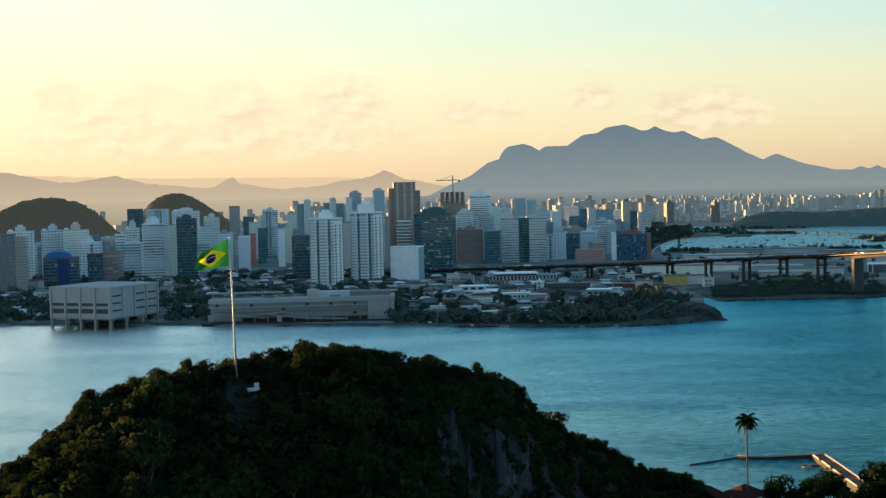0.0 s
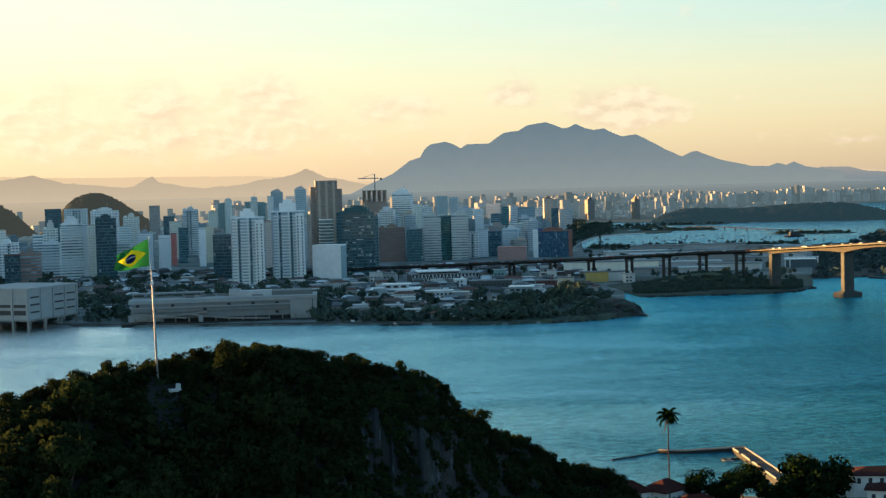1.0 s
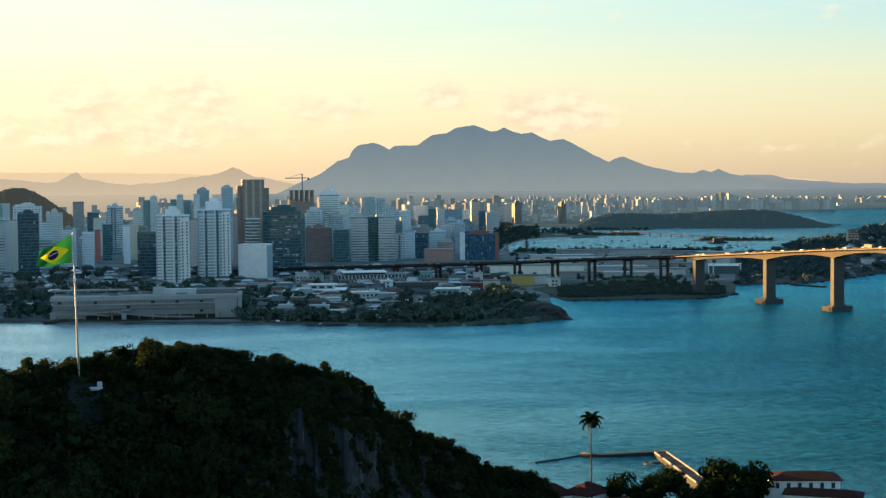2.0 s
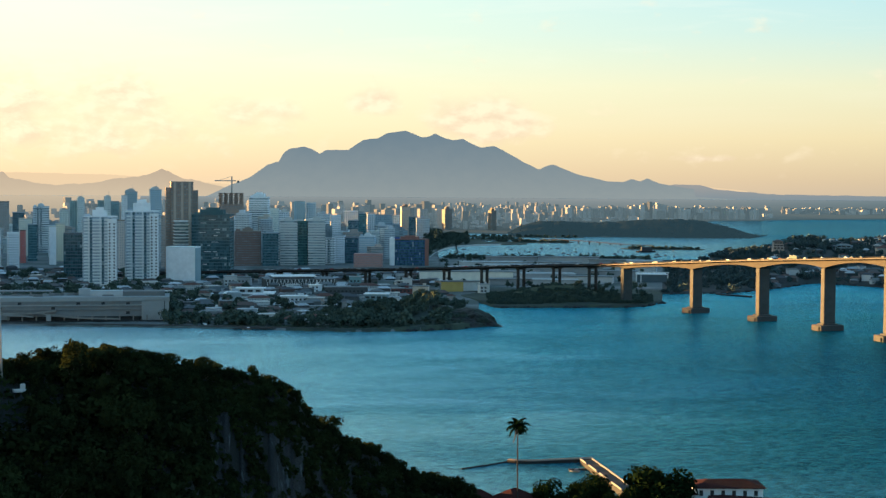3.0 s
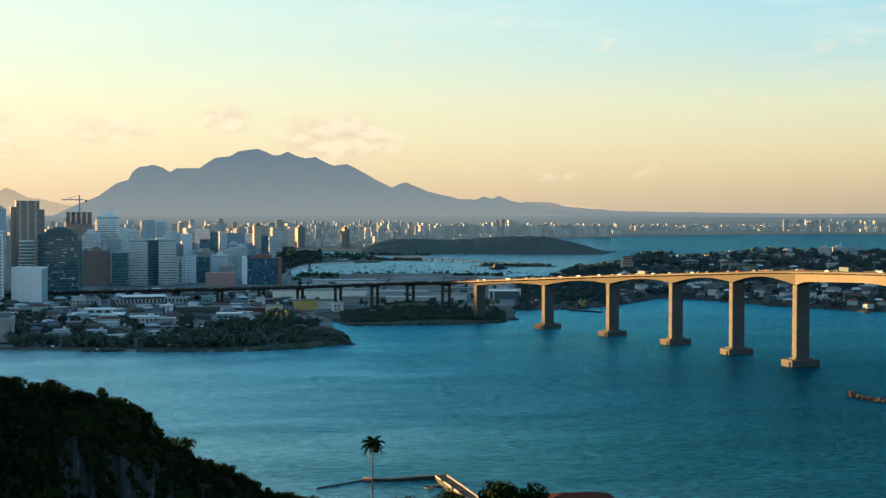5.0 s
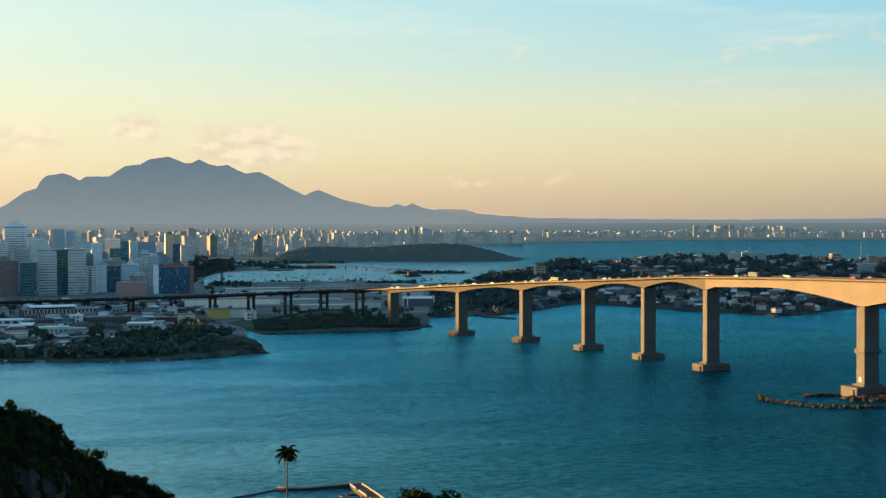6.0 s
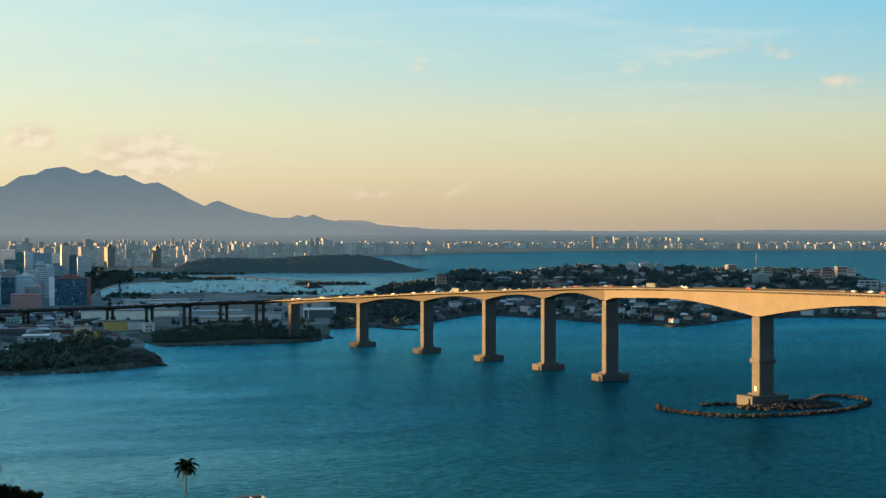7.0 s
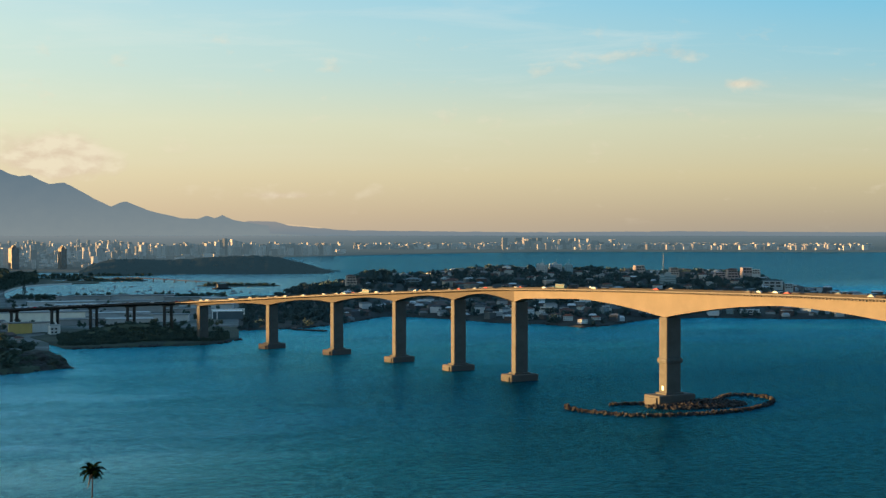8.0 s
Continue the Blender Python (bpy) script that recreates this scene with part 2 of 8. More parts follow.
    rough = n.math("ADD", 0.16, n.math("MULTIPLY", patch, 0.1))
    body = n.add("ShaderNodeBsdfDiffuse", {"Color": col, "Normal": bump.outputs[0]})
    shine = n.add("ShaderNodeBsdfGlossy", {"Color": n.mix(outer, n.mix(open_sea, n.mix(calm_sheen, n.mix(dimmed, (0.28, 0.82, 1.0, 1), (0.08, 0.36, 0.50, 1)), (1.0, 0.99, 0.96, 1)), (0.46, 0.72, 0.80, 1)), (0.12, 0.36, 0.45, 1)), "Roughness": rough, "Normal": bump.outputs[0]})
    edge = n.add("ShaderNodeFresnel", {"IOR": 1.33, "Normal": bump.outputs[0]})
    # glints drawn by raising the gloss along the ripples
    glint = n.math("ADD", 0.72, n.math("MULTIPLY", n.ramp(ripple, [(0.4, (0, 0, 0, 1)), (0.62, (1, 1, 1, 1))]), 0.62))
    gain = n.math("MULTIPLY", n.math("MULTIPLY", edge.outputs[0], glint), n.math("ADD", 1.45, n.math("MULTIPLY", calm_sheen, 3.4)), clamp=True)
    x = n.add("ShaderNodeMixShader", {0: gain, 1: body.outputs[0], 2: shine.outputs[0]})
    n.link(x.outputs[0], n.add("ShaderNodeOutputMaterial").inputs[0])
    return m


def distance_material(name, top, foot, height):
    """A hill some twenty kilometres off: an emissive backdrop, the light of the hazy air painted into its colours."""
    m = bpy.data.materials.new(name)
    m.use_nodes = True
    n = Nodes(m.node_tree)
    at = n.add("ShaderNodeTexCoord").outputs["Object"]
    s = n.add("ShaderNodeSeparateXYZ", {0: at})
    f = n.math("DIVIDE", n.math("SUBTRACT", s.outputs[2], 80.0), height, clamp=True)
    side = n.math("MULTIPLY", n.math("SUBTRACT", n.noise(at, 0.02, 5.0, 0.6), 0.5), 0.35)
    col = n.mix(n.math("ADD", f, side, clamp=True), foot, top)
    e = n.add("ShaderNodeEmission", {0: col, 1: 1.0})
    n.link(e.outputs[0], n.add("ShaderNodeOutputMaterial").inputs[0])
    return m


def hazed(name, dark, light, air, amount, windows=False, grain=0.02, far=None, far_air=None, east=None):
    """A backdrop several kilometres off: its own colours, with the haze of the air between mixed in as emission."""
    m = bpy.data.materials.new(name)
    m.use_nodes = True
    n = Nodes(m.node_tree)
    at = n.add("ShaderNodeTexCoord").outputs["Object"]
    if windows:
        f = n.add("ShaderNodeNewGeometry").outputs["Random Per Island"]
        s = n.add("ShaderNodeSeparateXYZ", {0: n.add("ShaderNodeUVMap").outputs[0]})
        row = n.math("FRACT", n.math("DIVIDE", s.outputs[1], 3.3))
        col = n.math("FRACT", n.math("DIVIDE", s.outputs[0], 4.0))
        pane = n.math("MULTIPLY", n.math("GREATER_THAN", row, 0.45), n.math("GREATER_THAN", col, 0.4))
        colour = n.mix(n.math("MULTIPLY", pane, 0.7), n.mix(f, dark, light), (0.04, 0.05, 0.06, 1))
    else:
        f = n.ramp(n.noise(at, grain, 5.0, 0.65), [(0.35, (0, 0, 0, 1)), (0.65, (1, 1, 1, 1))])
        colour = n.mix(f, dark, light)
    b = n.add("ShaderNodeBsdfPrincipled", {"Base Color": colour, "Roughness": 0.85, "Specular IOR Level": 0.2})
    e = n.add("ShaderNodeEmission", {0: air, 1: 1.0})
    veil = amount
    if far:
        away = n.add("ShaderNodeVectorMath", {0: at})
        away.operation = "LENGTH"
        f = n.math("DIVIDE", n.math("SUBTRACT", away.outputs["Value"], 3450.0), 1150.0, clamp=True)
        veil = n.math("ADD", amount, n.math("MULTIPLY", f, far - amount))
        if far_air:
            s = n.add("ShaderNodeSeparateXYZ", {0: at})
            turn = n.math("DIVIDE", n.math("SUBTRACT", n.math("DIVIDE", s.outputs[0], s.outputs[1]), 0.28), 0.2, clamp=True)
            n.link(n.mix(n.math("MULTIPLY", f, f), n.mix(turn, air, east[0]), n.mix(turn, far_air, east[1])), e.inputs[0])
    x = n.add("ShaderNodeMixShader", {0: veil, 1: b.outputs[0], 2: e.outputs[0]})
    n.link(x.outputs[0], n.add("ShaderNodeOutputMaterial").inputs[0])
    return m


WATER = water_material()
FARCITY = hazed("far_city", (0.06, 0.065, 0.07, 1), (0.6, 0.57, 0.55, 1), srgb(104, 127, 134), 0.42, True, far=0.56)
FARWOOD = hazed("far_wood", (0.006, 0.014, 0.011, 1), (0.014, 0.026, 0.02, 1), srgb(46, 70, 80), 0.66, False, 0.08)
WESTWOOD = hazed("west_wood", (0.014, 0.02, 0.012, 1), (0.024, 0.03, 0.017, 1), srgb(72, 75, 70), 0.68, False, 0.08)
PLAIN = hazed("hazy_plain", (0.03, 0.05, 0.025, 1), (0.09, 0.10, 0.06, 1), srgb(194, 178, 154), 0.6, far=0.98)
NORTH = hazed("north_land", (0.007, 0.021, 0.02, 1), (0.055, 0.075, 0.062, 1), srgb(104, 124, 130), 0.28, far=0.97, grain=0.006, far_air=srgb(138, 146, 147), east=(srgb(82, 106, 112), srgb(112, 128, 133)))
EARTH = material("city_ground", (0.16, 0.175, 0.172, 1), 0.9, 0.35, 0.5, 0.3, blotch=(0.055, 0.08, 0.068, 1))
ISLAND = material("island_ground", (0.03, 0.04, 0.036, 1), 0.95, 0.5, 0.5, 0.0, blotch=(0.018, 0.021, 0.019, 1))
DECKEDGE = material("near_black_concrete", (0.007, 0.0065, 0.006, 1), 0.9, 1.0, 0.3, 0.0)
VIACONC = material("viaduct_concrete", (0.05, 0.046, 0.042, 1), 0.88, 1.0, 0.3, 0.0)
DARKCONC = material("dark_concrete", (0.016, 0.015, 0.014, 1), 0.88, 1.0, 0.3, 0.0)
PIER = material("pier_concrete", (0.066, 0.070, 0.066, 1), 0.85, 1.0, 0.3, 0.25, blotch=(0.05, 0.05, 0.046, 1))
GRASS = material("rough_grass", (0.028, 0.045, 0.034, 1), 0.95, 1.2, 0.45, 0.4, blotch=(0.04, 0.055, 0.03, 1))
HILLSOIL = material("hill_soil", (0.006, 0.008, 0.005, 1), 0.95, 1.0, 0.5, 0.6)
ROCK = material("shore_rock", (0.014, 0.014, 0.0135, 1), 0.85, 2.0, 0.5, 0.0)
CLIFF = streaked("bare_granite", (0.003, 0.004, 0.004, 1), (0.11, 0.145, 0.16, 1))
CONCRETE = material("weathered_concrete", (0.24, 0.23, 0.21, 1), 0.85, 1.0, 0.3, 0.25)
PALECONC = material("painted_concrete", (0.6, 0.58, 0.54, 1), 0.8, 1.2, 0.25, 0.15)
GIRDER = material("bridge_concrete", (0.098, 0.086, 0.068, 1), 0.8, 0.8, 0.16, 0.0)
# same concrete as GIRDER, darkened because the light grazes the side spans
SIDEGIRDER = material("side_span_shade_concrete", (0.046, 0.04, 0.031, 1), 0.85, 0.8, 0.3, 0.0, blotch=(0.036, 0.034, 0.03, 1))
ASPHALT = material("asphalt", (0.022, 0.022, 0.024, 1), 0.9, 3.0, 0.3, 0.3)
WALLPAINT = material("wall_paint", (1, 1, 1, 1), 0.8, 1.5, 0.12, 0.0, own=True)
ROOFTILE = material("roof_tile", (0.12, 0.05, 0.036, 1), 0.85, 4.0, 0.4, 0.5)
REDTILE = material("red_clay_tile", (0.05, 0.011, 0.008, 1), 0.95, 4.0, 0.4, 0.5, spec=0.15, blotch=(0.036, 0.01, 0.008, 1))
ROOFGREY = material("fibre_roof", (0.2, 0.215, 0.22, 1), 0.8, 2.0, 0.4, 0.3)
PALEROOF = material("pale_metal_roof", (0.42, 0.45, 0.46, 1), 0.7, 2.0, 0.3, 0.2)
SAND = material("beach_sand", (0.42, 0.41, 0.37, 1), 0.9, 1.0, 0.2, 0.0)
# hump grass, made paler to carry the light on its top
MEADOW = material("pale_meadow", (0.05, 0.065, 0.03, 1), 0.95, 1.2, 0.35, 0.3)
SEAWALL = material("sea_wall", (0.06, 0.062, 0.06, 1), 0.9, 1.0, 0.4, 0.2)
POLEPAINT = material("pole_paint", (0.36, 0.37, 0.37, 1), 0.5, 3.0, 0.15, 0.0)
HEADROCK = material("head_rock", (0.03, 0.029, 0.025, 1), 0.9, 1.6, 0.5, 0.8, blotch=(0.022, 0.033, 0.022, 1))
HOUSEMIX = bpy.data.materials.new("house_mix")
HOUSEMIX.use_nodes = True
_n = Nodes(HOUSEMIX.node_tree)
_r = _n.add("ShaderNodeNewGeometry").outputs["Random Per Island"]
_c = _n.ramp(_r, [(0.0, (0.46, 0.49, 0.5, 1)), (0.16, (0.12, 0.11, 0.105, 1)), (0.34, (0.11, 0.125, 0.13, 1)), (0.5, (0.19, 0.2, 0.195, 1)), (0.64, (0.12, 0.08, 0.068, 1)), (0.74, (0.07, 0.08, 0.09, 1)), (0.86, (0.66, 0.68, 0.69, 1))], "CONSTANT")
_c = _n.mix(_n.noise(_n.add("ShaderNodeTexCoord").outputs["Object"], 0.8, 4.0, 0.6), _c, _n.mix(1.0, _c, (0.55, 0.55, 0.55, 1), "MULTIPLY"))
_n.link(_n.add("ShaderNodeBsdfPrincipled", {"Base Color": _c, "Roughness": 0.85}).outputs[0], _n.add("ShaderNodeOutputMaterial").inputs[0])
STEEL = material("grey_steel", (0.35, 0.36, 0.37, 1), 0.45, 3.0, 0.2, 0.05, metal=0.6)
WHITEPAINT = material("white_paint", (0.78, 0.78, 0.76, 1), 0.5, 3.0, 0.1, 0.05)
DARK = material("dark_opening", (0.025, 0.027, 0.03, 1), 0.6, 2.0, 0.3, 0.0)
TYRE = material("rubber", (0.02, 0.02, 0.02, 1), 0.8, 3.0, 0.2, 0.0)
CARPAINT = material("car_paint", (1, 1, 1, 1), 0.25, 3.0, 0.05, 0.0, own=True)
BARK = material("bark", (0.09, 0.07, 0.05, 1), 0.9, 5.0, 0.4, 0.5)
PALEBARK = material("palm_trunk", (0.022, 0.02, 0.018, 1), 0.9, 5.0, 0.3, 0.4)
# city foliage lightened to carry the haze that lifts its darks
LEAF = leaves("city_leaves", (0.046, 0.072, 0.066, 1), (0.088, 0.12, 0.09, 1), 0.04)
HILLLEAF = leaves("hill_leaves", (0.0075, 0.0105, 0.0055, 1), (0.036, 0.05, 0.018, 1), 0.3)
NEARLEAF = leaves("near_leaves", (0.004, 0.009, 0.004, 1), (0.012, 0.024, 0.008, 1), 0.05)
# island foliage bluer and paler: distance haze put into the leaf colour
ISLELEAF = leaves("island_leaves", (0.052, 0.084, 0.09, 1), (0.078, 0.115, 0.11, 1), 0.02)
PALMLEAF = leaves("palm_leaves", (0.002, 0.006, 0.003, 1), (0.005, 0.013, 0.005, 1), 0.04)
GLASSDARK = (0.135, 0.185, 0.20, 1)
GLASSTEAL = (0.026, 0.072, 0.085, 1)
F_FLAT = facade("flats_wall", GLASSDARK, 3.1, 3.6)
F_SMALL = facade("small_windows_wall", GLASSDARK, 3.0, 2.4, 0.4, 0.75, 0.24)
F_STRIP = facade("strip_window_wall", GLASSDARK, 3.4, 6.0, 0.38, 0.86, 0.1, 0.1, True)
F_DEEP = facade("deep_curtain_wall", (0.018, 0.052, 0.064, 1), 3.5, 2.4, 0.12, 0.9, 0.06, 0.08)
F_GLASS = facade("curtain_wall", GLASSTEAL, 3.5, 1.8, 0.08, 0.92, 0.06, 0.06)


# ---- mesh helpers ----
def mesh_of(bm, name, *mats, smooth=False):
    me = bpy.data.meshes.new(name)
    bm.to_mesh(me)
    bm.free()
    for m in mats:
        me.materials.append(m)
    if smooth:
        me.shade_smooth()
    return me


def part(name, bm, mat, parent, label="", place=None, colour=None, smooth=False):
    """One mesh object from a bmesh (or a mesh to share), under a thing or a part."""
    me = bm if isinstance(bm, bpy.types.Mesh) else mesh_of(bm, name, mat, smooth=smooth)
    ob = new(name, me)
    ob.parent = parent
    if place is not None:
        ob.matrix_basis = place
    if colour:
        ob.color = tuple(colour[:3]) + (1,)
    elif parent is not None:
        ob.color = parent.color
    if label:
        tagged(ob, label)
    return ob


def thing(name, place, label, category, group="", colour=None, kind=""):
    """An Empty at the base of a thing, to carry its parts."""
    ob = new(name)
    ob.matrix_basis = place
    ob.empty_display_size = 0.1
    if colour:
        ob.color = tuple(colour[:3]) + (1,)
    return tagged(ob, label, category, group, kind)


def box(w, d, h, x=0.0, y=0.0, z=0.0, bm=None, bevel=0.0, taper=1.0):
    """A box standing on z, with metres of wall as its uv."""
    bm = bm or bmesh.new()
    uv = bm.loops.layers.uv.verify()
    v = []
    for k, s in ((0, 1.0), (1, taper)):
        for sx, sy in ((-1, -1), (1, -1), (1, 1), (-1, 1)):
            v.append(bm.verts.new((x + sx * w / 2 * s, y + sy * d / 2 * s, z + k * h)))
    u = 0.0
    for i in range(4):
        j = (i + 1) % 4
        f = bm.faces.new((v[i], v[j], v[4 + j], v[4 + i]))
        length = (w, d, w, d)[i]
        for loop, c in zip(f.loops, ((u, 0), (u + length, 0), (u + length, h), (u, h))):
            loop[uv].uv = c
        u += length
    top = bm.faces.new(v[4:])
    bot = bm.faces.new(v[3::-1])
    for f in (top, bot):
        for loop in f.loops:
            loop[uv].uv = (0, 0.02)
    if bevel:
        bmesh.ops.bevel(bm, geom=[e for e in bm.edges], offset=bevel, segments=1, affect="EDGES")
    return bm


def tube(points, radii, sides=8, bm=None):
    """A tapered round limb along points."""
    bm = bm or bmesh.new()
    rings = []
    for i, p in enumerate(points):
        p = Vector(p)
        d = (Vector(points[min(i + 1, len(points) - 1)]) - Vector(points[max(i - 1, 0)])).normalized()
        a = d.orthogonal().normalized()
        b = d.cross(a)
        rings.append([bm.verts.new(p + radii[i] * (a * math.cos(t) + b * math.sin(t))) for t in (k * math.tau / sides for k in range(sides))])
    for r0, r1 in zip(rings, rings[1:]):
        for k in range(sides):
            bm.faces.new((r0[k], r0[(k + 1) % sides], r1[(k + 1) % sides], r1[k]))
    bm.faces.new(rings[0][::-1])
    bm.faces.new(rings[-1])
    return bm


def polar(az, r):
    a = radians(az)
    return r * math.sin(a), r * math.cos(a)


# The lens sees no further than five kilometres: what truly lies beyond three is drawn nearer and smaller along the same line of sight.
def shrink(r):
    return r if r < 3000 else 3000 + 1900 * (1 - 3000 / r)


def far_place(az, r, z=0.0):
    """The place and the scale for a thing truly r metres off at height z."""
    s = shrink(r) / r
    x, y = polar(az, r * s)
    return x, y, EYE + (z - EYE) * s, s


def lerp(table, a):
    """The value at a in rows of (a, value)."""
    xs, ys = zip(*table)
    return float(np.interp(a, xs, ys))


def sheet(name, az0, az1, inner, outer, mat, steps=60, radial=24, height=None, label="", category="ground"):
    """A piece of land between two ranges, with a sloping bank where it meets the water."""
    bm = bmesh.new()
    rows = []
    for i in range(steps + 1):
        az = az0 + (az1 - az0) * i / steps
        r0, r1 = inner(az), outer(az)
        wig = 5 * noise.noise((az * 3.1, r0 * 0.01, 0)) + 2.5 * noise.noise((az * 11, 7, 0))
        col = []
        for k in range(-1, radial + 2):
            if k < 0:
                r, z = r0 + wig - 5, -1.5
            elif k > radial:
                r, z = r1 + 5, -1.5
            else:
                f = k / radial
                r = 1 / ((1 - f) / (r0 + wig) + f / r1) if r1 > 2.5 * r0 else r0 + wig + (r1 - r0 - wig) * f
                z = 1.2 + (height(az, r) if height else 0.0)
            x, y, zz, s = far_place(az, r, z)
            col.append(bm.verts.new((x, y, zz)))
        rows.append(col)
    for a, b in zip(rows, rows[1:]):
        for k in range(len(a) - 1):
            bm.faces.new((a[k], a[k + 1], b[k + 1], b[k]))
    bmesh.ops.recalc_face_normals(bm, faces=bm.faces)
    if sum(f.normal.z for f in bm.faces) < 0:
        bmesh.ops.reverse_faces(bm, faces=bm.faces)
    return tagged(new(name, mesh_of(bm, name, mat, smooth=True)), label, category, kind="structure")


# ---- the large structure: water, land, far hills ----
def make_water():
    bm = bmesh.new()
    ranges = [0, 60, 120, 200, 300, 420, 560, 720, 900, 1100, 1350, 1700, 2100, 2600, 3000, 3300, 3700, 4300, 5200, 6500, 9000, 13000, 19500]
    n = 120
    rows = [[bm.verts.new((*far_place(k * 360 / n, r)[:3],)) for k in range(n)] for r in ranges[1:]]
    mid = bm.verts.new((0, 0, 0))
    for k in range(n):
        bm.faces.new((mid, rows[0][(k + 1) % n], rows[0][k]))
        for a, b in zip(rows, rows[1:]):
            bm.faces.new((a[k], a[(k + 1) % n], b[(k + 1) % n], b[k]))
    bmesh.ops.recalc_face_normals(bm, faces=bm.faces)
    if sum(f.normal.z for f in bm.faces) < 0:
        bmesh.ops.reverse_faces(bm, faces=bm.faces)
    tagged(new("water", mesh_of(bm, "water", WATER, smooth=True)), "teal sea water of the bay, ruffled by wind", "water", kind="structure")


make_water()
SHORE = [(-60, 1500), (-30, 1280), (-16.75, 1206), (-6.26, 1103), (4.66, 1043), (7.2, 1046), (9.0, 1062), (9.85, 1085), (9.95, 1130)]


def point_height(az, r):
    """The grassy, rocky head at the end of the peninsula."""
    a = math.exp(-(((az - 8.1) / 1.6) ** 2) - ((r - 1140) / 60) ** 2)
    return 11 * a * (1 + 0.4 * noise.noise((az * 2, r * 0.03, 1))) + 0.6 * noise.noise((az * 3, r * 0.02, 4))


sheet("ground_city", -60, 9.95, lambda a: lerp(SHORE, a), lambda a: 3300 if a < 8.3 else 1500, EARTH, 160, 60, point_height, "built-up flat city shore behind a low sea wall")
sheet("ground_head", 2.5, 9.94, lambda a: lerp(SHORE, a) - 1.0, lambda a: lerp(SHORE, a) + 70, GRASS, 90, 14, lambda a, r: point_height(a, r) + 0.5, "grassy slope along the peninsula's head")
sheet("ground_mangrove", 8.3, 17.0, lambda a: lerp([(8.3, 1498), (9.8, 1330), (10.6, 1262), (13.2, 1272), (15.3, 1280), (16.4, 1300), (17, 1360)], a), lambda a: 1500, GRASS, 60, 20,
      lambda a, r: 14 * math.exp(-(((a - 13.0) / 2.0) ** 2) - ((r - 1335) / 35) ** 2), "low green shore with mangrove under the viaduct")
sheet("ground_meadow", 10.9, 15.0, lambda a: 1312, lambda a: 1362, MEADOW, 30, 6, lambda a, r: 14 * math.exp(-(((a - 13.0) / 2.0) ** 2) - ((r - 1335) / 35) ** 2) + 0.6, "pale grass on the mangrove's hump")
sheet("ground_market", 8.3, 17.0, lambda a: 1496, lambda a: 2170, EARTH, 60, 20, lambda a, r: 0.1, "paved flat land behind the viaduct")
ISLE_IN = [(16.9, 1455), (19.6, 1490), (21.28, 1572), (22.6, 1681), (23.5, 1669), (25.2, 1627), (27.0, 1560), (28.7, 1544), (30.2, 1495), (31.3, 1533), (32.8, 1643), (35.0, 1684), (38.1, 1671), (41.5, 1700), (55, 2100)]
ISLE_OUT = [(16.9, 2160), (18.5, 2200), (19.6, 2570), (24, 2850), (30, 2900), (36, 2750), (38.4, 2470), (40.1, 2320), (42, 2240), (55, 2230)]


ISLE_TOP = [(19.2, 0), (20.6, 2), (21.3, 16), (22.2, 24), (23.2, 20), (24.3, 23), (26.2, 32), (27.4, 33), (28.5, 30), (30.4, 32), (31.7, 29), (33.0, 27), (34.3, 28), (36.0, 28), (36.9, 24), (38.0, 9), (39.0, 5), (42.0, 3), (55, 3)]


def isle_height(az, r):
    f = (r - lerp(ISLE_IN, az)) / (lerp(ISLE_OUT, az) - lerp(ISLE_IN, az))
    return lerp(ISLE_TOP, az) * math.sin(math.pi * max(0, min(1, f))) ** 0.8 + 2.5 * noise.noise((az * 0.8, r * 0.006, 2)) * max(0, min(1, (az - 19.5) / 3))


sheet("ground_isle", 16.9, 55, lambda a: lerp(ISLE_IN, a), lambda a: lerp(ISLE_OUT, a), ISLAND, 90, 24, isle_height, "wooded residential island with sloping shores")
BEACH = [(7.9, 2165), (8.1, 2200), (8.2, 2298), (8.6, 2486), (9.03, 2600), (9.9, 2685), (11.8, 2740)]
sheet("ground_beach", 7.9, 11.8, lambda a: lerp(BEACH, a), lambda a: lerp([(7.9, 3480), (9.2, 3480), (9.6, 3020), (10.2, 2860), (11.8, 2790)], a), GRASS, 60, 12, None, "wooded park behind the lagoon's beach")
sheet("ground_sand", 8.05, 10.8, lambda a: lerp(BEACH, a) - 10, lambda a: lerp(BEACH, a) + 16, SAND, 60, 3, lambda a, r: 0.5, "pale sand beach round the lagoon")
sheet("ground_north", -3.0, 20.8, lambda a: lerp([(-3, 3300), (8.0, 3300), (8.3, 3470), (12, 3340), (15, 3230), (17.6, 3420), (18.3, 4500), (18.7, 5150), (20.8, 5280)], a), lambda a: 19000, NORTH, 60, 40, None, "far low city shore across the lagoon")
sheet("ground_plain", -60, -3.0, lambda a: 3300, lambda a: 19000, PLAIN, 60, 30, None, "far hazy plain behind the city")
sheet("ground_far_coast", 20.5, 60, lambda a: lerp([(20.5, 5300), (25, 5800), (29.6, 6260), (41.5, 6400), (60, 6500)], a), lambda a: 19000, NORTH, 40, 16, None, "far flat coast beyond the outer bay")


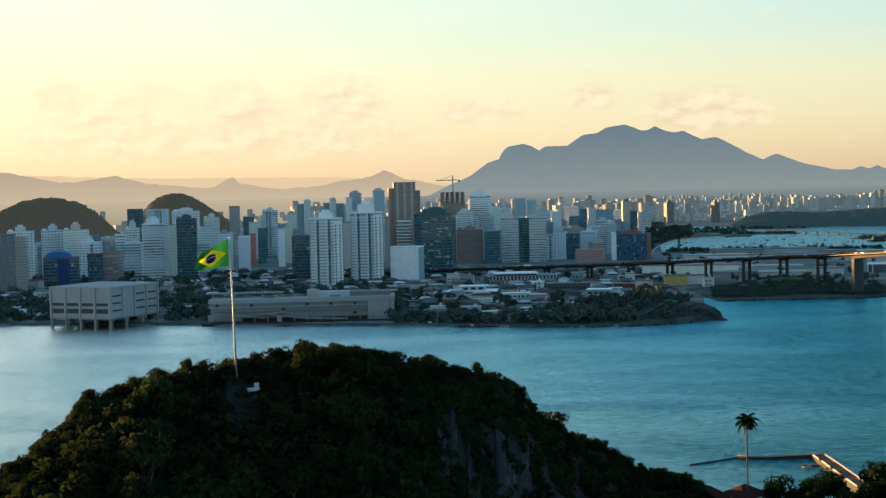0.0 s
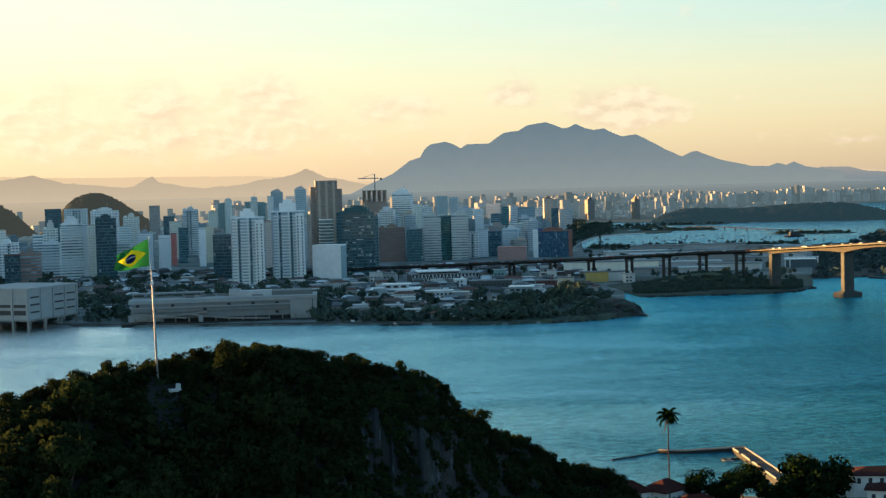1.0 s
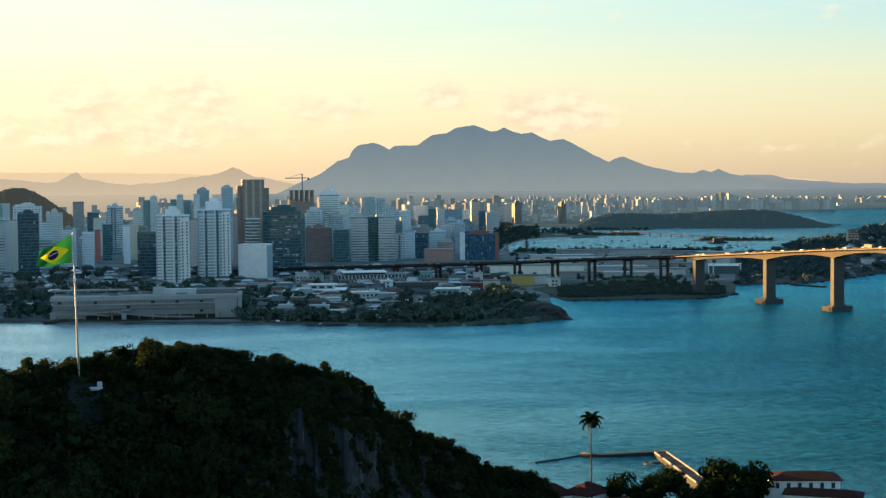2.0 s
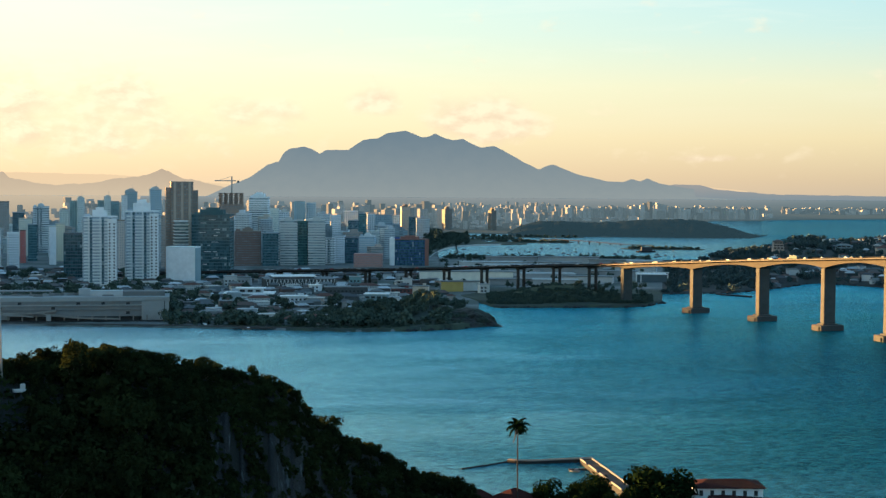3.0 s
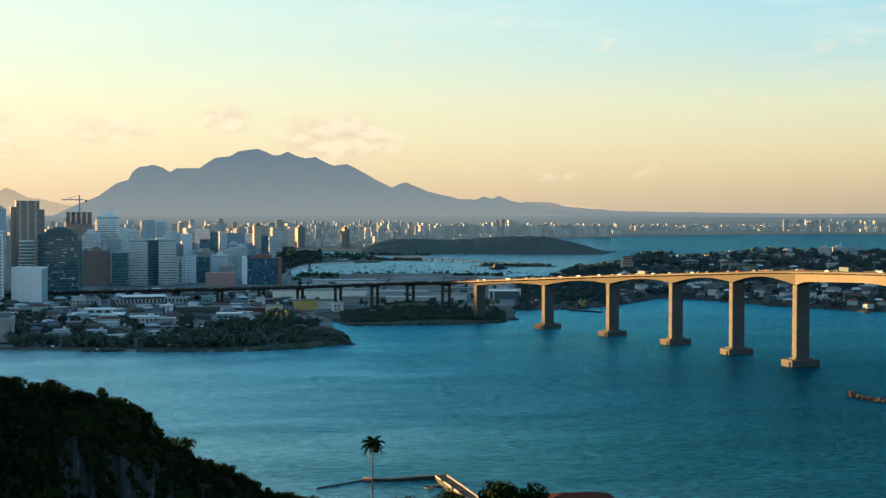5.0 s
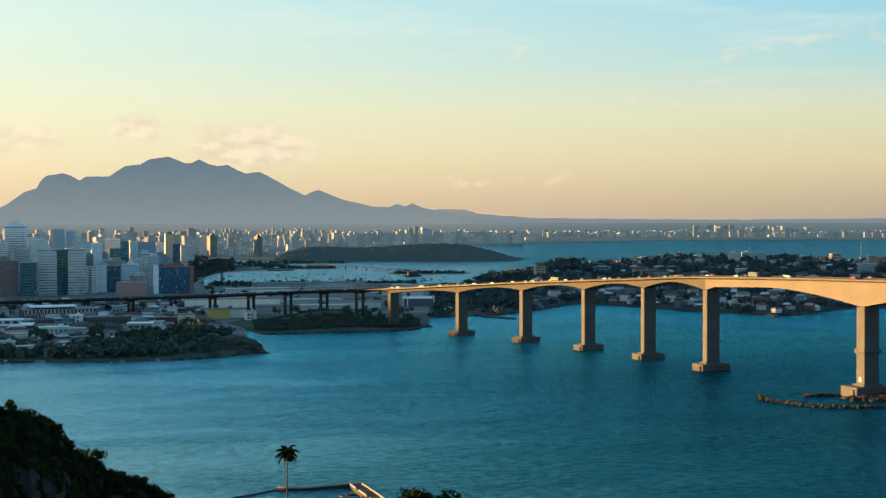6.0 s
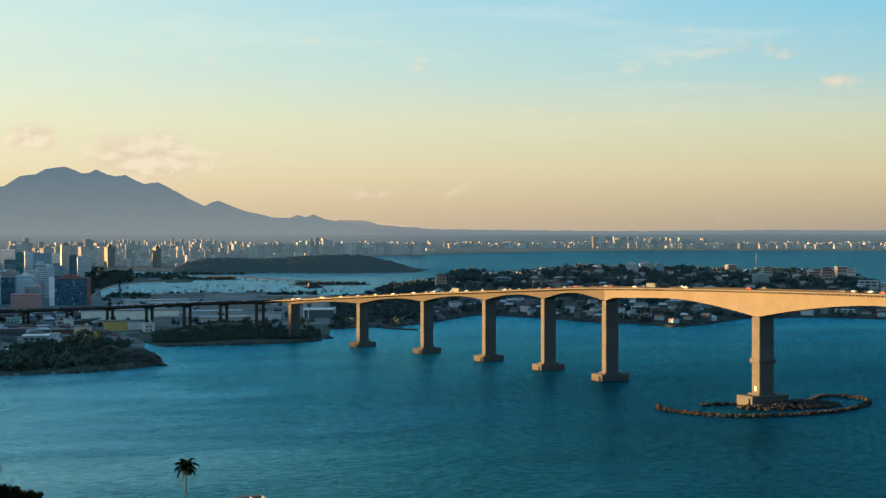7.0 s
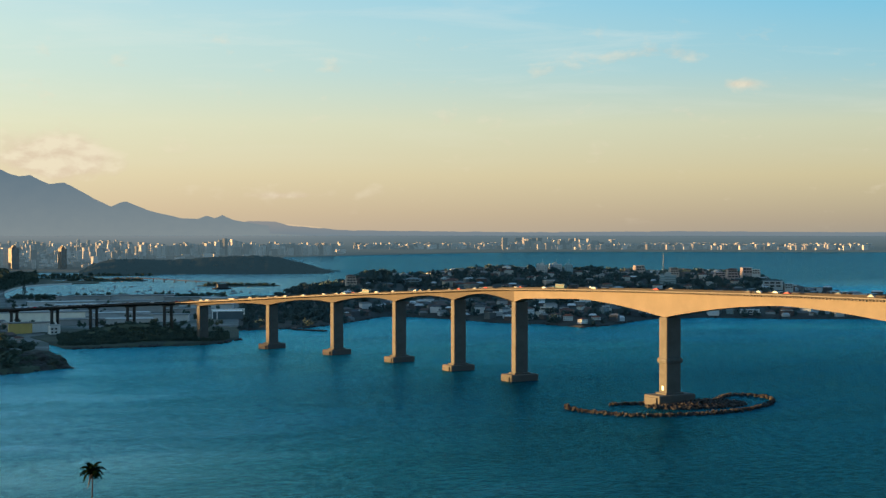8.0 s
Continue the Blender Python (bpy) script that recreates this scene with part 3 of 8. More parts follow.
def ridge(name, rows, r, mat, thick, label, rough=1.0, seed=0.0, foot=40.0):
    """A distant range of hills whose crest passes through rows of (azimuth, elevation) in degrees."""
    bm = bmesh.new()
    a0, a1 = rows[0][0], rows[-1][0]
    n = int((a1 - a0) / 0.07)
    cols = []
    for i in range(n + 1):
        az = a0 + (a1 - a0) * i / n
        el = lerp(rows, az) + rough * (0.05 * noise.noise((az * 1.7, seed, 0)) + 0.03 * noise.noise((az * 6, seed, 3)))
        top = EYE + r * math.tan(radians(el))
        col = []
        for k in range(9):
            f = k / 8
            out = (1 - f) ** 1.3
            rr = r - thick * out + rough * 26 * noise.noise((az * 1.3, f * 3, seed + 5)) * math.sin(math.pi * f)
            low = min(foot, top - 1)
            z = low + (top - low) * (1 - out ** 1.1)
            col.append(bm.verts.new((*polar(az, rr), z)))
        for k in range(1, 4):
            col.append(bm.verts.new((*polar(az, r + thick * 0.4 * k / 3), top - (top - min(foot, top - 1)) * (k / 3) ** 1.2)))
        cols.append(col)
    for a, b in zip(cols, cols[1:]):
        for k in range(len(a) - 1):
            bm.faces.new((a[k], b[k], b[k + 1], a[k + 1]))
    ob = new(name, mesh_of(bm, name, mat, smooth=True))
    return tagged(ob, label, "mountain", kind="structure")


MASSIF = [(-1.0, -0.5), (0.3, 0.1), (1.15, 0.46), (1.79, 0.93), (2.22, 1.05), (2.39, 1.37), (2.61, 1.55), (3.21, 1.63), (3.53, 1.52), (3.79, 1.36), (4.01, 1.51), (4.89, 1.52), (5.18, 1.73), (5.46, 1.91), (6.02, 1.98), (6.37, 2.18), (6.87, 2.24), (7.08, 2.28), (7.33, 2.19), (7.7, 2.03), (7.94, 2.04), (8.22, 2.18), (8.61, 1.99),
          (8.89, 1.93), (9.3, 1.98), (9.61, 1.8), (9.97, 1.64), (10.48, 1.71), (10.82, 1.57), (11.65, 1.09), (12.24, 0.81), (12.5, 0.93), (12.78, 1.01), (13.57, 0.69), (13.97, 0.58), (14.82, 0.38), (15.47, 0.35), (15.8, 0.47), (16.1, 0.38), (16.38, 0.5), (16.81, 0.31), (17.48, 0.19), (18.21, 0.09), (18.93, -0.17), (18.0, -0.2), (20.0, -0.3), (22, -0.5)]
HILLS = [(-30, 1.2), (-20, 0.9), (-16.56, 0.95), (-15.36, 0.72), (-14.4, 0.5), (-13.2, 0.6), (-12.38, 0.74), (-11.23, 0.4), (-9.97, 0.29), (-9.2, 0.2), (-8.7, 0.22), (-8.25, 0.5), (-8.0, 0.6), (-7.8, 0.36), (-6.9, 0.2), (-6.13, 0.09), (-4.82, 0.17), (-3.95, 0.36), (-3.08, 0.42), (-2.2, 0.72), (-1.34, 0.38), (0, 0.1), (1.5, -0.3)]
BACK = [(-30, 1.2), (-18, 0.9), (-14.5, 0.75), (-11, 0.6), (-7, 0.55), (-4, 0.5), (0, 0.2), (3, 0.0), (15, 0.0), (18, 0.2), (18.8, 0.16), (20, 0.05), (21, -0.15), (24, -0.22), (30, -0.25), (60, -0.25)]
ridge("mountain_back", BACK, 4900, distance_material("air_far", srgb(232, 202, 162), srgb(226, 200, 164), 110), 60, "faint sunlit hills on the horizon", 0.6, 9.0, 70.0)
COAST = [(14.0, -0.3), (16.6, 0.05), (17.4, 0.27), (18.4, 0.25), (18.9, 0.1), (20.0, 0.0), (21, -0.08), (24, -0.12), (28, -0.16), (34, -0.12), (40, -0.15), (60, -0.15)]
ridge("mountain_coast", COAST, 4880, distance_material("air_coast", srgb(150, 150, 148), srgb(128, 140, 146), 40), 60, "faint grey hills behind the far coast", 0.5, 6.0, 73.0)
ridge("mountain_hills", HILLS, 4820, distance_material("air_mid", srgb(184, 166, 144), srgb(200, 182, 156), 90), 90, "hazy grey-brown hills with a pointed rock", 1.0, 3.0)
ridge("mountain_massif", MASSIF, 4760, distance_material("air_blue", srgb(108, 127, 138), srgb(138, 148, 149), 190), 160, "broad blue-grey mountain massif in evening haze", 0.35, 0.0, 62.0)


def knoll(name, rows, r, depth, label, mat, foot=0.0):
    """A wooded hill, true range r, whose outline passes through rows of (azimuth, elevation)."""
    bm = bmesh.new()
    a0, a1 = rows[0][0], rows[-1][0]
    n = 70
    cols = []
    for i in range(n + 1):
        az = a0 + (a1 - a0) * i / n
        top = EYE + r * math.tan(radians(lerp(rows, az))) + 2.5 * noise.noise((az * 4, r * 0.01, 0))
        col = []
        for k in range(17):
            f = k / 8 - 1
            z = foot - 2 + (max(top, foot) - foot + 2) * (1 - abs(f) ** 1.7) + (3 * noise.noise((az * 3, f * 4, 6)) if 0 < k < 16 else 0)
            col.append(bm.verts.new(far_place(az, r + depth * f, z)[:3]))
        cols.append(col)
    for a, b in zip(cols, cols[1:]):
        for k in range(16):
            bm.faces.new((a[k], a[k + 1], b[k + 1], b[k]))
    bmesh.ops.recalc_face_normals(bm, faces=bm.faces)
    if sum(f.normal.z for f in bm.faces) < 0:
        bmesh.ops.reverse_faces(bm, faces=bm.faces)
    ob = tagged(new(name, mesh_of(bm, name, mat, smooth=True)), label, "hill", kind="structure")
    return rows, r, depth


KNOLLS = [
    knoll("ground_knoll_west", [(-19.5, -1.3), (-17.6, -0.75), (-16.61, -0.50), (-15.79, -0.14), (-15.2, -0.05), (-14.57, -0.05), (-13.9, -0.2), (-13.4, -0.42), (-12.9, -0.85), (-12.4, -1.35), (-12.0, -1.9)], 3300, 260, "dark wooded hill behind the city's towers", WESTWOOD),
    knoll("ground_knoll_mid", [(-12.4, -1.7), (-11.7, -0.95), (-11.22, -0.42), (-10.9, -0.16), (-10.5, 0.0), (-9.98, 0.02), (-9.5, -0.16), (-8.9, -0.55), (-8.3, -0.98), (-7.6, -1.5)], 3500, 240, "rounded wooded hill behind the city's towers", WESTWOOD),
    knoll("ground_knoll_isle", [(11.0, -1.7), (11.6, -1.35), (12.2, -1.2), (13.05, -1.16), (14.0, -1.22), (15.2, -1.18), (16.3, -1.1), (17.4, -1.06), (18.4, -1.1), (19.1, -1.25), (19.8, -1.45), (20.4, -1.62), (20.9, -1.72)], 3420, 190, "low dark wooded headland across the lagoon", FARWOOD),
]


def shade_hill():
    """A long hill added in the west, unseen by the lens, its crest shaped to shade the lower parts of the city."""
    bm = bmesh.new()
    rows = []
    for i in range(25):
        row = []
        for k in range(71):
            u, y = i / 12 - 1, 1000 + 2250 * k / 70
            top = 118 + (72 + 70 * noise.noise((0.0, y * 0.011, 7.0))) / (1 + math.exp(-(y - 1870) / 14)) - 80 * math.exp(-(((y - 2055) / 42) ** 2)) + 85 / (1 + math.exp(-(y - 2420) / 50))
            z = top * max(0, 1 - u * u) * max(0, 1 - (k / 35 - 1) ** 10) ** 0.7 + 4 * noise.noise((u * 3, y * 0.006, 1))
            row.append(bm.verts.new((-945 + 115 * u - 0.34 * max(0, y - 2450), y, max(-1, z))))
        rows.append(row)
    for a, b in zip(rows, rows[1:]):
        for k in range(70):
            bm.faces.new((a[k], b[k], b[k + 1], a[k + 1]))
    bmesh.ops.recalc_face_normals(bm, faces=bm.faces)
    tagged(new("ground_west_hill", mesh_of(bm, "ground_west_hill", HILLSOIL, smooth=True)), "unseen hill added west of the city to shade it", "hill", kind="structure")


shade_hill()


# ---- the bridge ----
# centre line: x, y, deck level, girder depth over the pier
MAIN = [(489.0, 508.0, 67.0), (469.4, 707.0, 64.5), (454.0, 860.0, 60.3), (448.0, 941.0, 56.2), (436.5, 1020.0, 51.8), (417.0, 1100.0, 47.3), (389.0, 1178.0, 42.0), (353.5, 1263.0, 36.0)]
RAMP = [(333.0, 1303.0, 33.4), (309.0, 1343.0, 31.0), (283.0, 1381.0, 28.4), (254.0, 1417.0, 25.6), (222.0, 1450.0, 22.8), (188.0, 1484.0, 20.4), (150.0, 1517.0, 18.0), (108.0, 1546.0, 16.0), (62.0, 1572.0, 14.0), (10.0, 1597.0, 12.0), (-50.0, 1622.0, 9.0), (-120.0, 1648.0, 5.0), (-200.0, 1676.0, 1.6)]
SOUTH = [(520.0, -300.0, 40.0), (512.0, 0.0, 56.0), (503.0, 250.0, 64.0)]
LINE = SOUTH + MAIN + RAMP
DECKW = 18.0


def along(points, per=10):
    """A smooth path through points (Catmull-Rom), with the index along it."""
    out = []
    for i in range(len(points) - 1):
        p0, p1, p2, p3 = (Vector(points[max(0, min(len(points) - 1, j))]) for j in (i - 1, i, i + 1, i + 2))
        for k in range(per):
            t = k / per
            out.append((i + t, 0.5 * ((2 * p1) + (p2 - p0) * t + (2 * p0 - 5 * p1 + 4 * p2 - p3) * t * t + (3 * p1 - p0 - 3 * p2 + p3) * t ** 3)))
    out.append((len(points) - 1.0, Vector(points[-1])))
    return out


PATH = along(LINE, 12)


def girder_depth(i):
    """The box girder is deep over its piers and shallow in mid-span."""
    k = i - len(SOUTH)
    j = min(7, max(0, round(k)))
    f = min(1.0, abs(k - j) * 2)
    at_pier = (15.0, 15.0, 8.5, 6.6, 6.6, 6.4, 6.0, 4.0)[j]
    mid = 6.0 if k < 2 else 2.9
    if k > 7:
        return 2.2
    if k < 0:
        return 5.0
    if 1 < k < 2 and j == 2:
        at_pier = 6.5
    return at_pier + (mid - at_pier) * (1 - (1 - f) ** (1.6 if k < 2 else 2.0))


def sweep(profile_at, path, closed=True):
    """A mesh of cross-sections along a path; profile_at(index) gives (across, up) pairs."""
    bm = bmesh.new()
    rings = []
    for n, (i, p) in enumerate(path):
        a, b = path[max(0, n - 1)][1], path[min(len(path) - 1, n + 1)][1]
        d = (b - a).normalized()
        across = Vector((d.y, -d.x, 0)).normalized()
        rings.append([bm.verts.new(p + across * u + Vector((0, 0, v))) for u, v in profile_at(i)])
    m = len(rings[0])
    for r0, r1 in zip(rings, rings[1:]):
        for k in range(m if closed else m - 1):
            bm.faces.new((r0[k], r0[(k + 1) % m], r1[(k + 1) % m], r1[k]))
    if closed:
        bm.faces.new(rings[0][::-1])
        bm.faces.new(rings[-1])
    bmesh.ops.recalc_face_normals(bm, faces=bm.faces)
    return bm


bridge = thing("bridge", pose(0, 0, 0), "long curved concrete box girder road bridge over the bay", "bridge")
HALF = DECKW / 2
SPAN = [q for q in PATH if q[0] <= 10.0]
VIADUCT = [q for q in PATH if q[0] >= 10.0]
part("deck_slab", sweep(lambda i: [(-HALF, -0.55), (HALF, -0.55), (HALF, 0.0), (-HALF, 0.0)], PATH), DECKEDGE, bridge, "dark deck edge")
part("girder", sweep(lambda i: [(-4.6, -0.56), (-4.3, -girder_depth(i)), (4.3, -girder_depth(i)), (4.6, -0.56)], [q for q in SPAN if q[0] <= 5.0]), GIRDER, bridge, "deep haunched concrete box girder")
part("girder", sweep(lambda i: [(-4.6, -0.56), (-4.3, -girder_depth(i)), (4.3, -girder_depth(i)), (4.6, -0.56)], [q for q in SPAN if q[0] >= 5.0]), SIDEGIRDER, bridge, "concrete girder of the side spans, darkened for grazing light")
# the viaduct's shade is put into this darker concrete
part("viaduct_girder", sweep(lambda i: [(-4.6, -0.56), (-4.3, -girder_depth(i)), (4.3, -girder_depth(i)), (4.6, -0.56)], VIADUCT), DARKCONC, bridge, "viaduct girder darkened for the shade it stands in")
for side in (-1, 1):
    part("cantilever_soffit", sweep(lambda i: [(side * 4.6, -0.57), (side * 4.6, -1.5), (side * 8.2, -0.75), (side * 8.2, -0.57)], PATH), DARKCONC, bridge)
    part("parapet", sweep(lambda i: [(side * (HALF - 0.02), 0.0), (side * (HALF - 0.30), 0.0), (side * (HALF - 0.30), 0.5), (side * (HALF - 0.02), 0.5)], PATH), DECKEDGE, bridge, "dark concrete parapet")
    part("cable_duct", sweep(lambda i: [(side * (HALF + 0.02), -0.5), (side * (HALF + 0.36), -0.5), (side * (HALF + 0.36), 0.1), (side * (HALF + 0.02), 0.1)], PATH), DARK, bridge)
part("carriageway", sweep(lambda i: [(-HALF + 0.4, 0.004), (HALF - 0.4, 0.004), (HALF - 0.4, 0.08), (-HALF + 0.4, 0.08)], PATH), ASPHALT, bridge, "dark asphalt carriageway")
part("median_barrier", sweep(lambda i: [(-0.3, 0.085), (0.3, 0.085), (0.12, 0.9), (-0.12, 0.9)], PATH), DARKCONC, bridge)


def brackets():
    """Small brackets that carry the cable duct under the western edge of the deck."""
    me = mesh_of(box(0.55, 0.8, 0.7, z=-1.1), "bracket", DARK)
    gone, last = 0.0, None
    for i, p in along(LINE[3:6], 90):
        if last is not None:
            gone += (p - last).length
            if gone > 1.9:
                gone = 0.0
                d = (p - last).normalized()
                q = p - Vector((d.y, -d.x, 0)).normalized() * (HALF - 0.2)
                part("bracket", me, None, bridge, "", pose(q.x, q.y, q.z, 0, 0, math.degrees(math.atan2(d.y, d.x)) - 90))
        last = p


brackets()


def heading(i):
    a, b = Vector(LINE[max(0, i - 1)]), Vector(LINE[min(len(LINE) - 1, i + 1)])
    return math.degrees(math.atan2(b.y - a.y, b.x - a.x)) - 90


def main_pier(i, w, t, pad, cap=3.6):
    x, y, z = LINE[i]
    top = z - girder_depth(i) + 0.02
    m = pose(x, y, 0, 0, 0, heading(i))
    p = part("pier", box(w, t, top - cap + 0.4, z=cap - 0.4, bevel=0.3), PIER, bridge, "tall concrete wall pier", m)
    q = part("pile_cap", box(pad[0], pad[1], cap + 1.0, z=-1.0, bevel=0.35), PIER, bridge, "broad concrete pile cap at the waterline", m)
    part("plinth", box(w + 3.0, t + 2.6, 1.1, z=cap - 0.1, bevel=0.2), PIER, q)
    for u in (-1, 1):
        part("fender", box(1.2, pad[1] * 0.7, cap - 0.6, x=u * (pad[0] / 2 + 0.3), z=-0.6, bevel=0.2), PIER, q)
    if i == 4:
        for zz, hh, out in ((23.6, 3.0, 1.5), (24.4, 1.4, 2.1)):
            part("collar", box(w + out, t + out, hh, z=zz, bevel=0.4), PIER, p, "", Matrix())
        part("access_hatch", box(0.12, 1.5, 2.6, x=-w / 2 - 0.03, z=cap + 2.2), WHITEPAINT, p, "small white hatch", Matrix())


main_pier(3, 10.4, 7.0, (26, 14), 6.0)
main_pier(4, 10.2, 7.0, (26, 14), 6.0)
main_pier(5, 9.8, 5.2, (21, 13), 4.4)
for k in range(6, 10):
    main_pier(k, 9.8, 4.6, (19.5, 12.5), 4.0)
main_pier(10, 10.0, 4.4, (12, 8))
for k in range(11, 11 + 10):
    x, y, z = LINE[k]
    m = pose(x, y, 0, 0, 0, heading(k))
    if z < 8:
        continue
    for u in (-4.2, 4.2):
        c = pose(u, 0, 0)
        part("column", tube([(0, 0, 0.5), (0, 0, z - 2.1)], [1.5, 1.5], 10), VIACONC, bridge, "", m @ c, smooth=True)
    part("cross_beam", box(12.5, 2.6, 1.3, z=z - 3.3, bevel=0.12), VIACONC, bridge, "", m)
for k in (0, 1, 2):
    x, y, z = LINE[k]
    part("pier", box(10, 7, z - 5 + 1.0, z=-1, bevel=0.3), CONCRETE, bridge, "tall concrete wall pier", pose(x, y, 0, 0, 0, heading(k)))


def boulder_mesh(seed, size=1.0):
    bm = bmesh.new()
    bmesh.ops.create_icosphere(bm, subdivisions=1, radius=size)
    for v in bm.verts:
        v.co *= 0.8 + 0.5 * noise.noise(v.co * 1.3 / size + Vector((seed * 7.1, 0, 0)))
        v.co.z *= 0.7
    return mesh_of(bm, "boulder", ROCK)


ROCKS = [boulder_mesh(s) for s in range(5)]


def rock_ring():
    """Close-packed boulders in the shape of a boat round the main pier, with rubble heaped against its footing."""
    rng = random.Random(4)
    ring = thing("rock_fender", pose(469.4, 700, 0), "long boat-shaped ring of dark boulders guarding the bridge pier", "breakwater")
    bank = [(-56.0, 26.0, 0), (-62.0, 14.0, 0), (-58.0, -8.0, 0), (-44.4, -30.0, 0), (-22.4, -36.0, 0), (6.6, -37.0, 0), (33.6, -28.0, 0), (56.6, -12.0, 0), (68.6, 5.0, 0), (69.6, 19.0, 0), (62.6, 29.0, 0), (50.6, 26.0, 0), (38.6, 15.0, 0), (27.0, 9.0, 0)]
    inner = [(-33.4, 19.0, 0), (-26.0, 17.0, 0), (-18.0, 15.5, 0), (-11.4, 15.0, 0)]
    spots = []
    for line, wide in ((bank, 2.8), (inner, 2.2)):
        path = along(line, 40)
        gone, last = 0.0, path[0][1]
        for _, p in path[1:]:
            gone += (p - last).length
            last = p
            if gone > 1.35:
                gone = 0.0
                for _ in range(5):
                    v = max(-1.0, min(1.0, rng.gauss(0, 0.5)))
                    spots.append((p.x + v * wide + rng.gauss(0, 0.5), p.y + v * wide * 1.6 + rng.gauss(0, 0.6), 0.1 + 1.3 * (1 - abs(v)) * rng.random(), rng.uniform(0.7, 1.35)))
    for _ in range(520):
        a, u = rng.uniform(0, math.tau), rng.random() ** 0.5
        spots.append((12 + 32 * u * math.cos(a), -3 + 17 * u * math.sin(a), 0.1 + 2.2 * (1 - u), rng.uniform(1.0, 2.2)))
    rng.shuffle(spots)
    rest = bmesh.new()
    for n, (x, y, z, size) in enumerate(spots):
        m = pose(x, y, z, rng.uniform(0, 40), rng.uniform(0, 40), rng.uniform(0, 360)) @ Matrix.Scale(size, 4)
        if n < 295:
            part("boulder", ROCKS[n % 5], None, ring, "", m)
        else:
            first = len(rest.verts)
            rest.from_mesh(ROCKS[n % 5])
            rest.verts.ensure_lookup_table()
            for v in rest.verts[first:]:
                v.co = m @ v.co
    tagged(part("rubble", rest, ROCK, ring), "dark close-packed rubble", kind="stuff")


rock_ring()


# ---- trees ----
def crown_shape(seed, radius, flat, blobs, leaf, count):
    """Corners of a crown of many small leaf clumps gathered round some boughs, with gaps; four corners a leaf."""
    rng = random.Random(seed)
    verts, centres = [], []
    for _ in range(blobs):
        a, u = rng.uniform(0, math.tau), rng.uniform(0.1, 1) ** 0.6
        centres.append((Vector((math.cos(a) * u * radius * 0.75, math.sin(a) * u * radius * 0.75, radius * flat * rng.uniform(-0.3, 1.0) * (1.15 - u * 0.6))), radius * rng.uniform(0.28, 0.48)))
    for _ in range(count):
        c, r = rng.choice(centres)
        d = Vector((rng.gauss(0, 1), rng.gauss(0, 1), rng.gauss(0.15, 0.9))).normalized()
        p = c + d * r * rng.uniform(0.6, 1.08)
        t = (d + Vector((rng.gauss(0, 0.7), rng.gauss(0, 0.7), rng.gauss(0, 0.7)))).normalized()
        u = t.orthogonal().normalized()
        w = t.cross(u)
        g = rng.uniform(0, math.tau)
        u, w = u * math.cos(g) + w * math.sin(g), w * math.cos(g) - u * math.sin(g)
        s = leaf * rng.uniform(0.55, 1.3)
        verts += [p - u * s, p + w * s * 0.55 + t * s * 0.15, p + u * s, p - w * s * 0.55 + t * s * 0.15]
    return np.array([tuple(v) for v in verts])


def quads(name, verts, mat):
    """One mesh of loose leaves, four corners each."""
    me = bpy.data.meshes.new(name)
    n = len(verts)
    me.vertices.add(n)
    me.vertices.foreach_set("co", np.asarray(verts, dtype=np.float32).ravel())
    me.loops.add(n)
    me.loops.foreach_set("vertex_index", np.arange(n, dtype=np.int32))
    me.polygons.add(n // 4)
    me.polygons.foreach_set("loop_start", np.arange(0, n, 4, dtype=np.int32))
    me.update(calc_edges=True)
    me.materials.append(mat)
    return me


def crown_mesh(name, mat, *shape):
    return quads(name, crown_shape(*shape), mat)


def woods(name, shapes, spots, mat, label, category="woods"):
    """Uncounted trees joined into one mesh; spots are x, y, z, size."""
    rng = random.Random(len(spots))
    out = []
    for x, y, z, size in spots:
        v = rng.choice(shapes)
        a = rng.uniform(0, math.tau)
        c, s = math.cos(a) * size, math.sin(a) * size
        out.append(np.stack([v[:, 0] * c - v[:, 1] * s + x, v[:, 0] * s + v[:, 1] * c + y, v[:, 2] * size * rng.uniform(0.8, 1.2) + z], 1))
    return tagged(new(name, quads(name, np.concatenate(out), mat)), label, category, kind="stuff")


def trunk_mesh(height, girth, seed, mat=BARK, limbs=4, spread=1.6):
    rng = random.Random(seed)
    bm = tube([(0, 0, -0.6), (rng.gauss(0, 0.1), rng.gauss(0, 0.1), height * 0.5), (rng.gauss(0, 0.3), rng.gauss(0, 0.3), height)], [girth, girth * 0.75, girth * 0.5], 6)
    for k in range(limbs):
        a = math.tau * k / limbs + rng.uniform(0, 1)
        tube([(0, 0, height * 0.75), (math.cos(a) * spread * 0.5, math.sin(a) * spread * 0.5, height * 1.1), (math.cos(a) * spread, math.sin(a) * spread, height * 1.35)], [girth * 0.5, girth * 0.35, girth * 0.12], 5, bm)
    return mesh_of(bm, "trunk", mat, smooth=True)


CITY_TREES = [(trunk_mesh(3.2, 0.22, s), crown_mesh("crown", LEAF, s, 3.6, 0.75, 7, 0.75, 420), 4.2) for s in range(4)]
HILL_TREES = [(trunk_mesh(3.4, 0.2, s + 20), crown_mesh("crown", HILLLEAF, s + 20, 3.0 + 0.3 * (s % 3), 0.7 + 0.1 * (s % 2), 9 + s, 0.36, 1100), 4.0) for s in range(6)]


def tree(kit, x, y, z, size, spin, label, group, name="tree"):
    trunk, crown, lift = kit
    ob = thing(name, pose(x, y, z, 0, 0, spin) @ Matrix.Scale(size, 4), label, "tree", group)
    part("trunk", trunk, None, ob)
    part("crown", crown, None, ob, "", pose(0, 0, lift))
    return ob


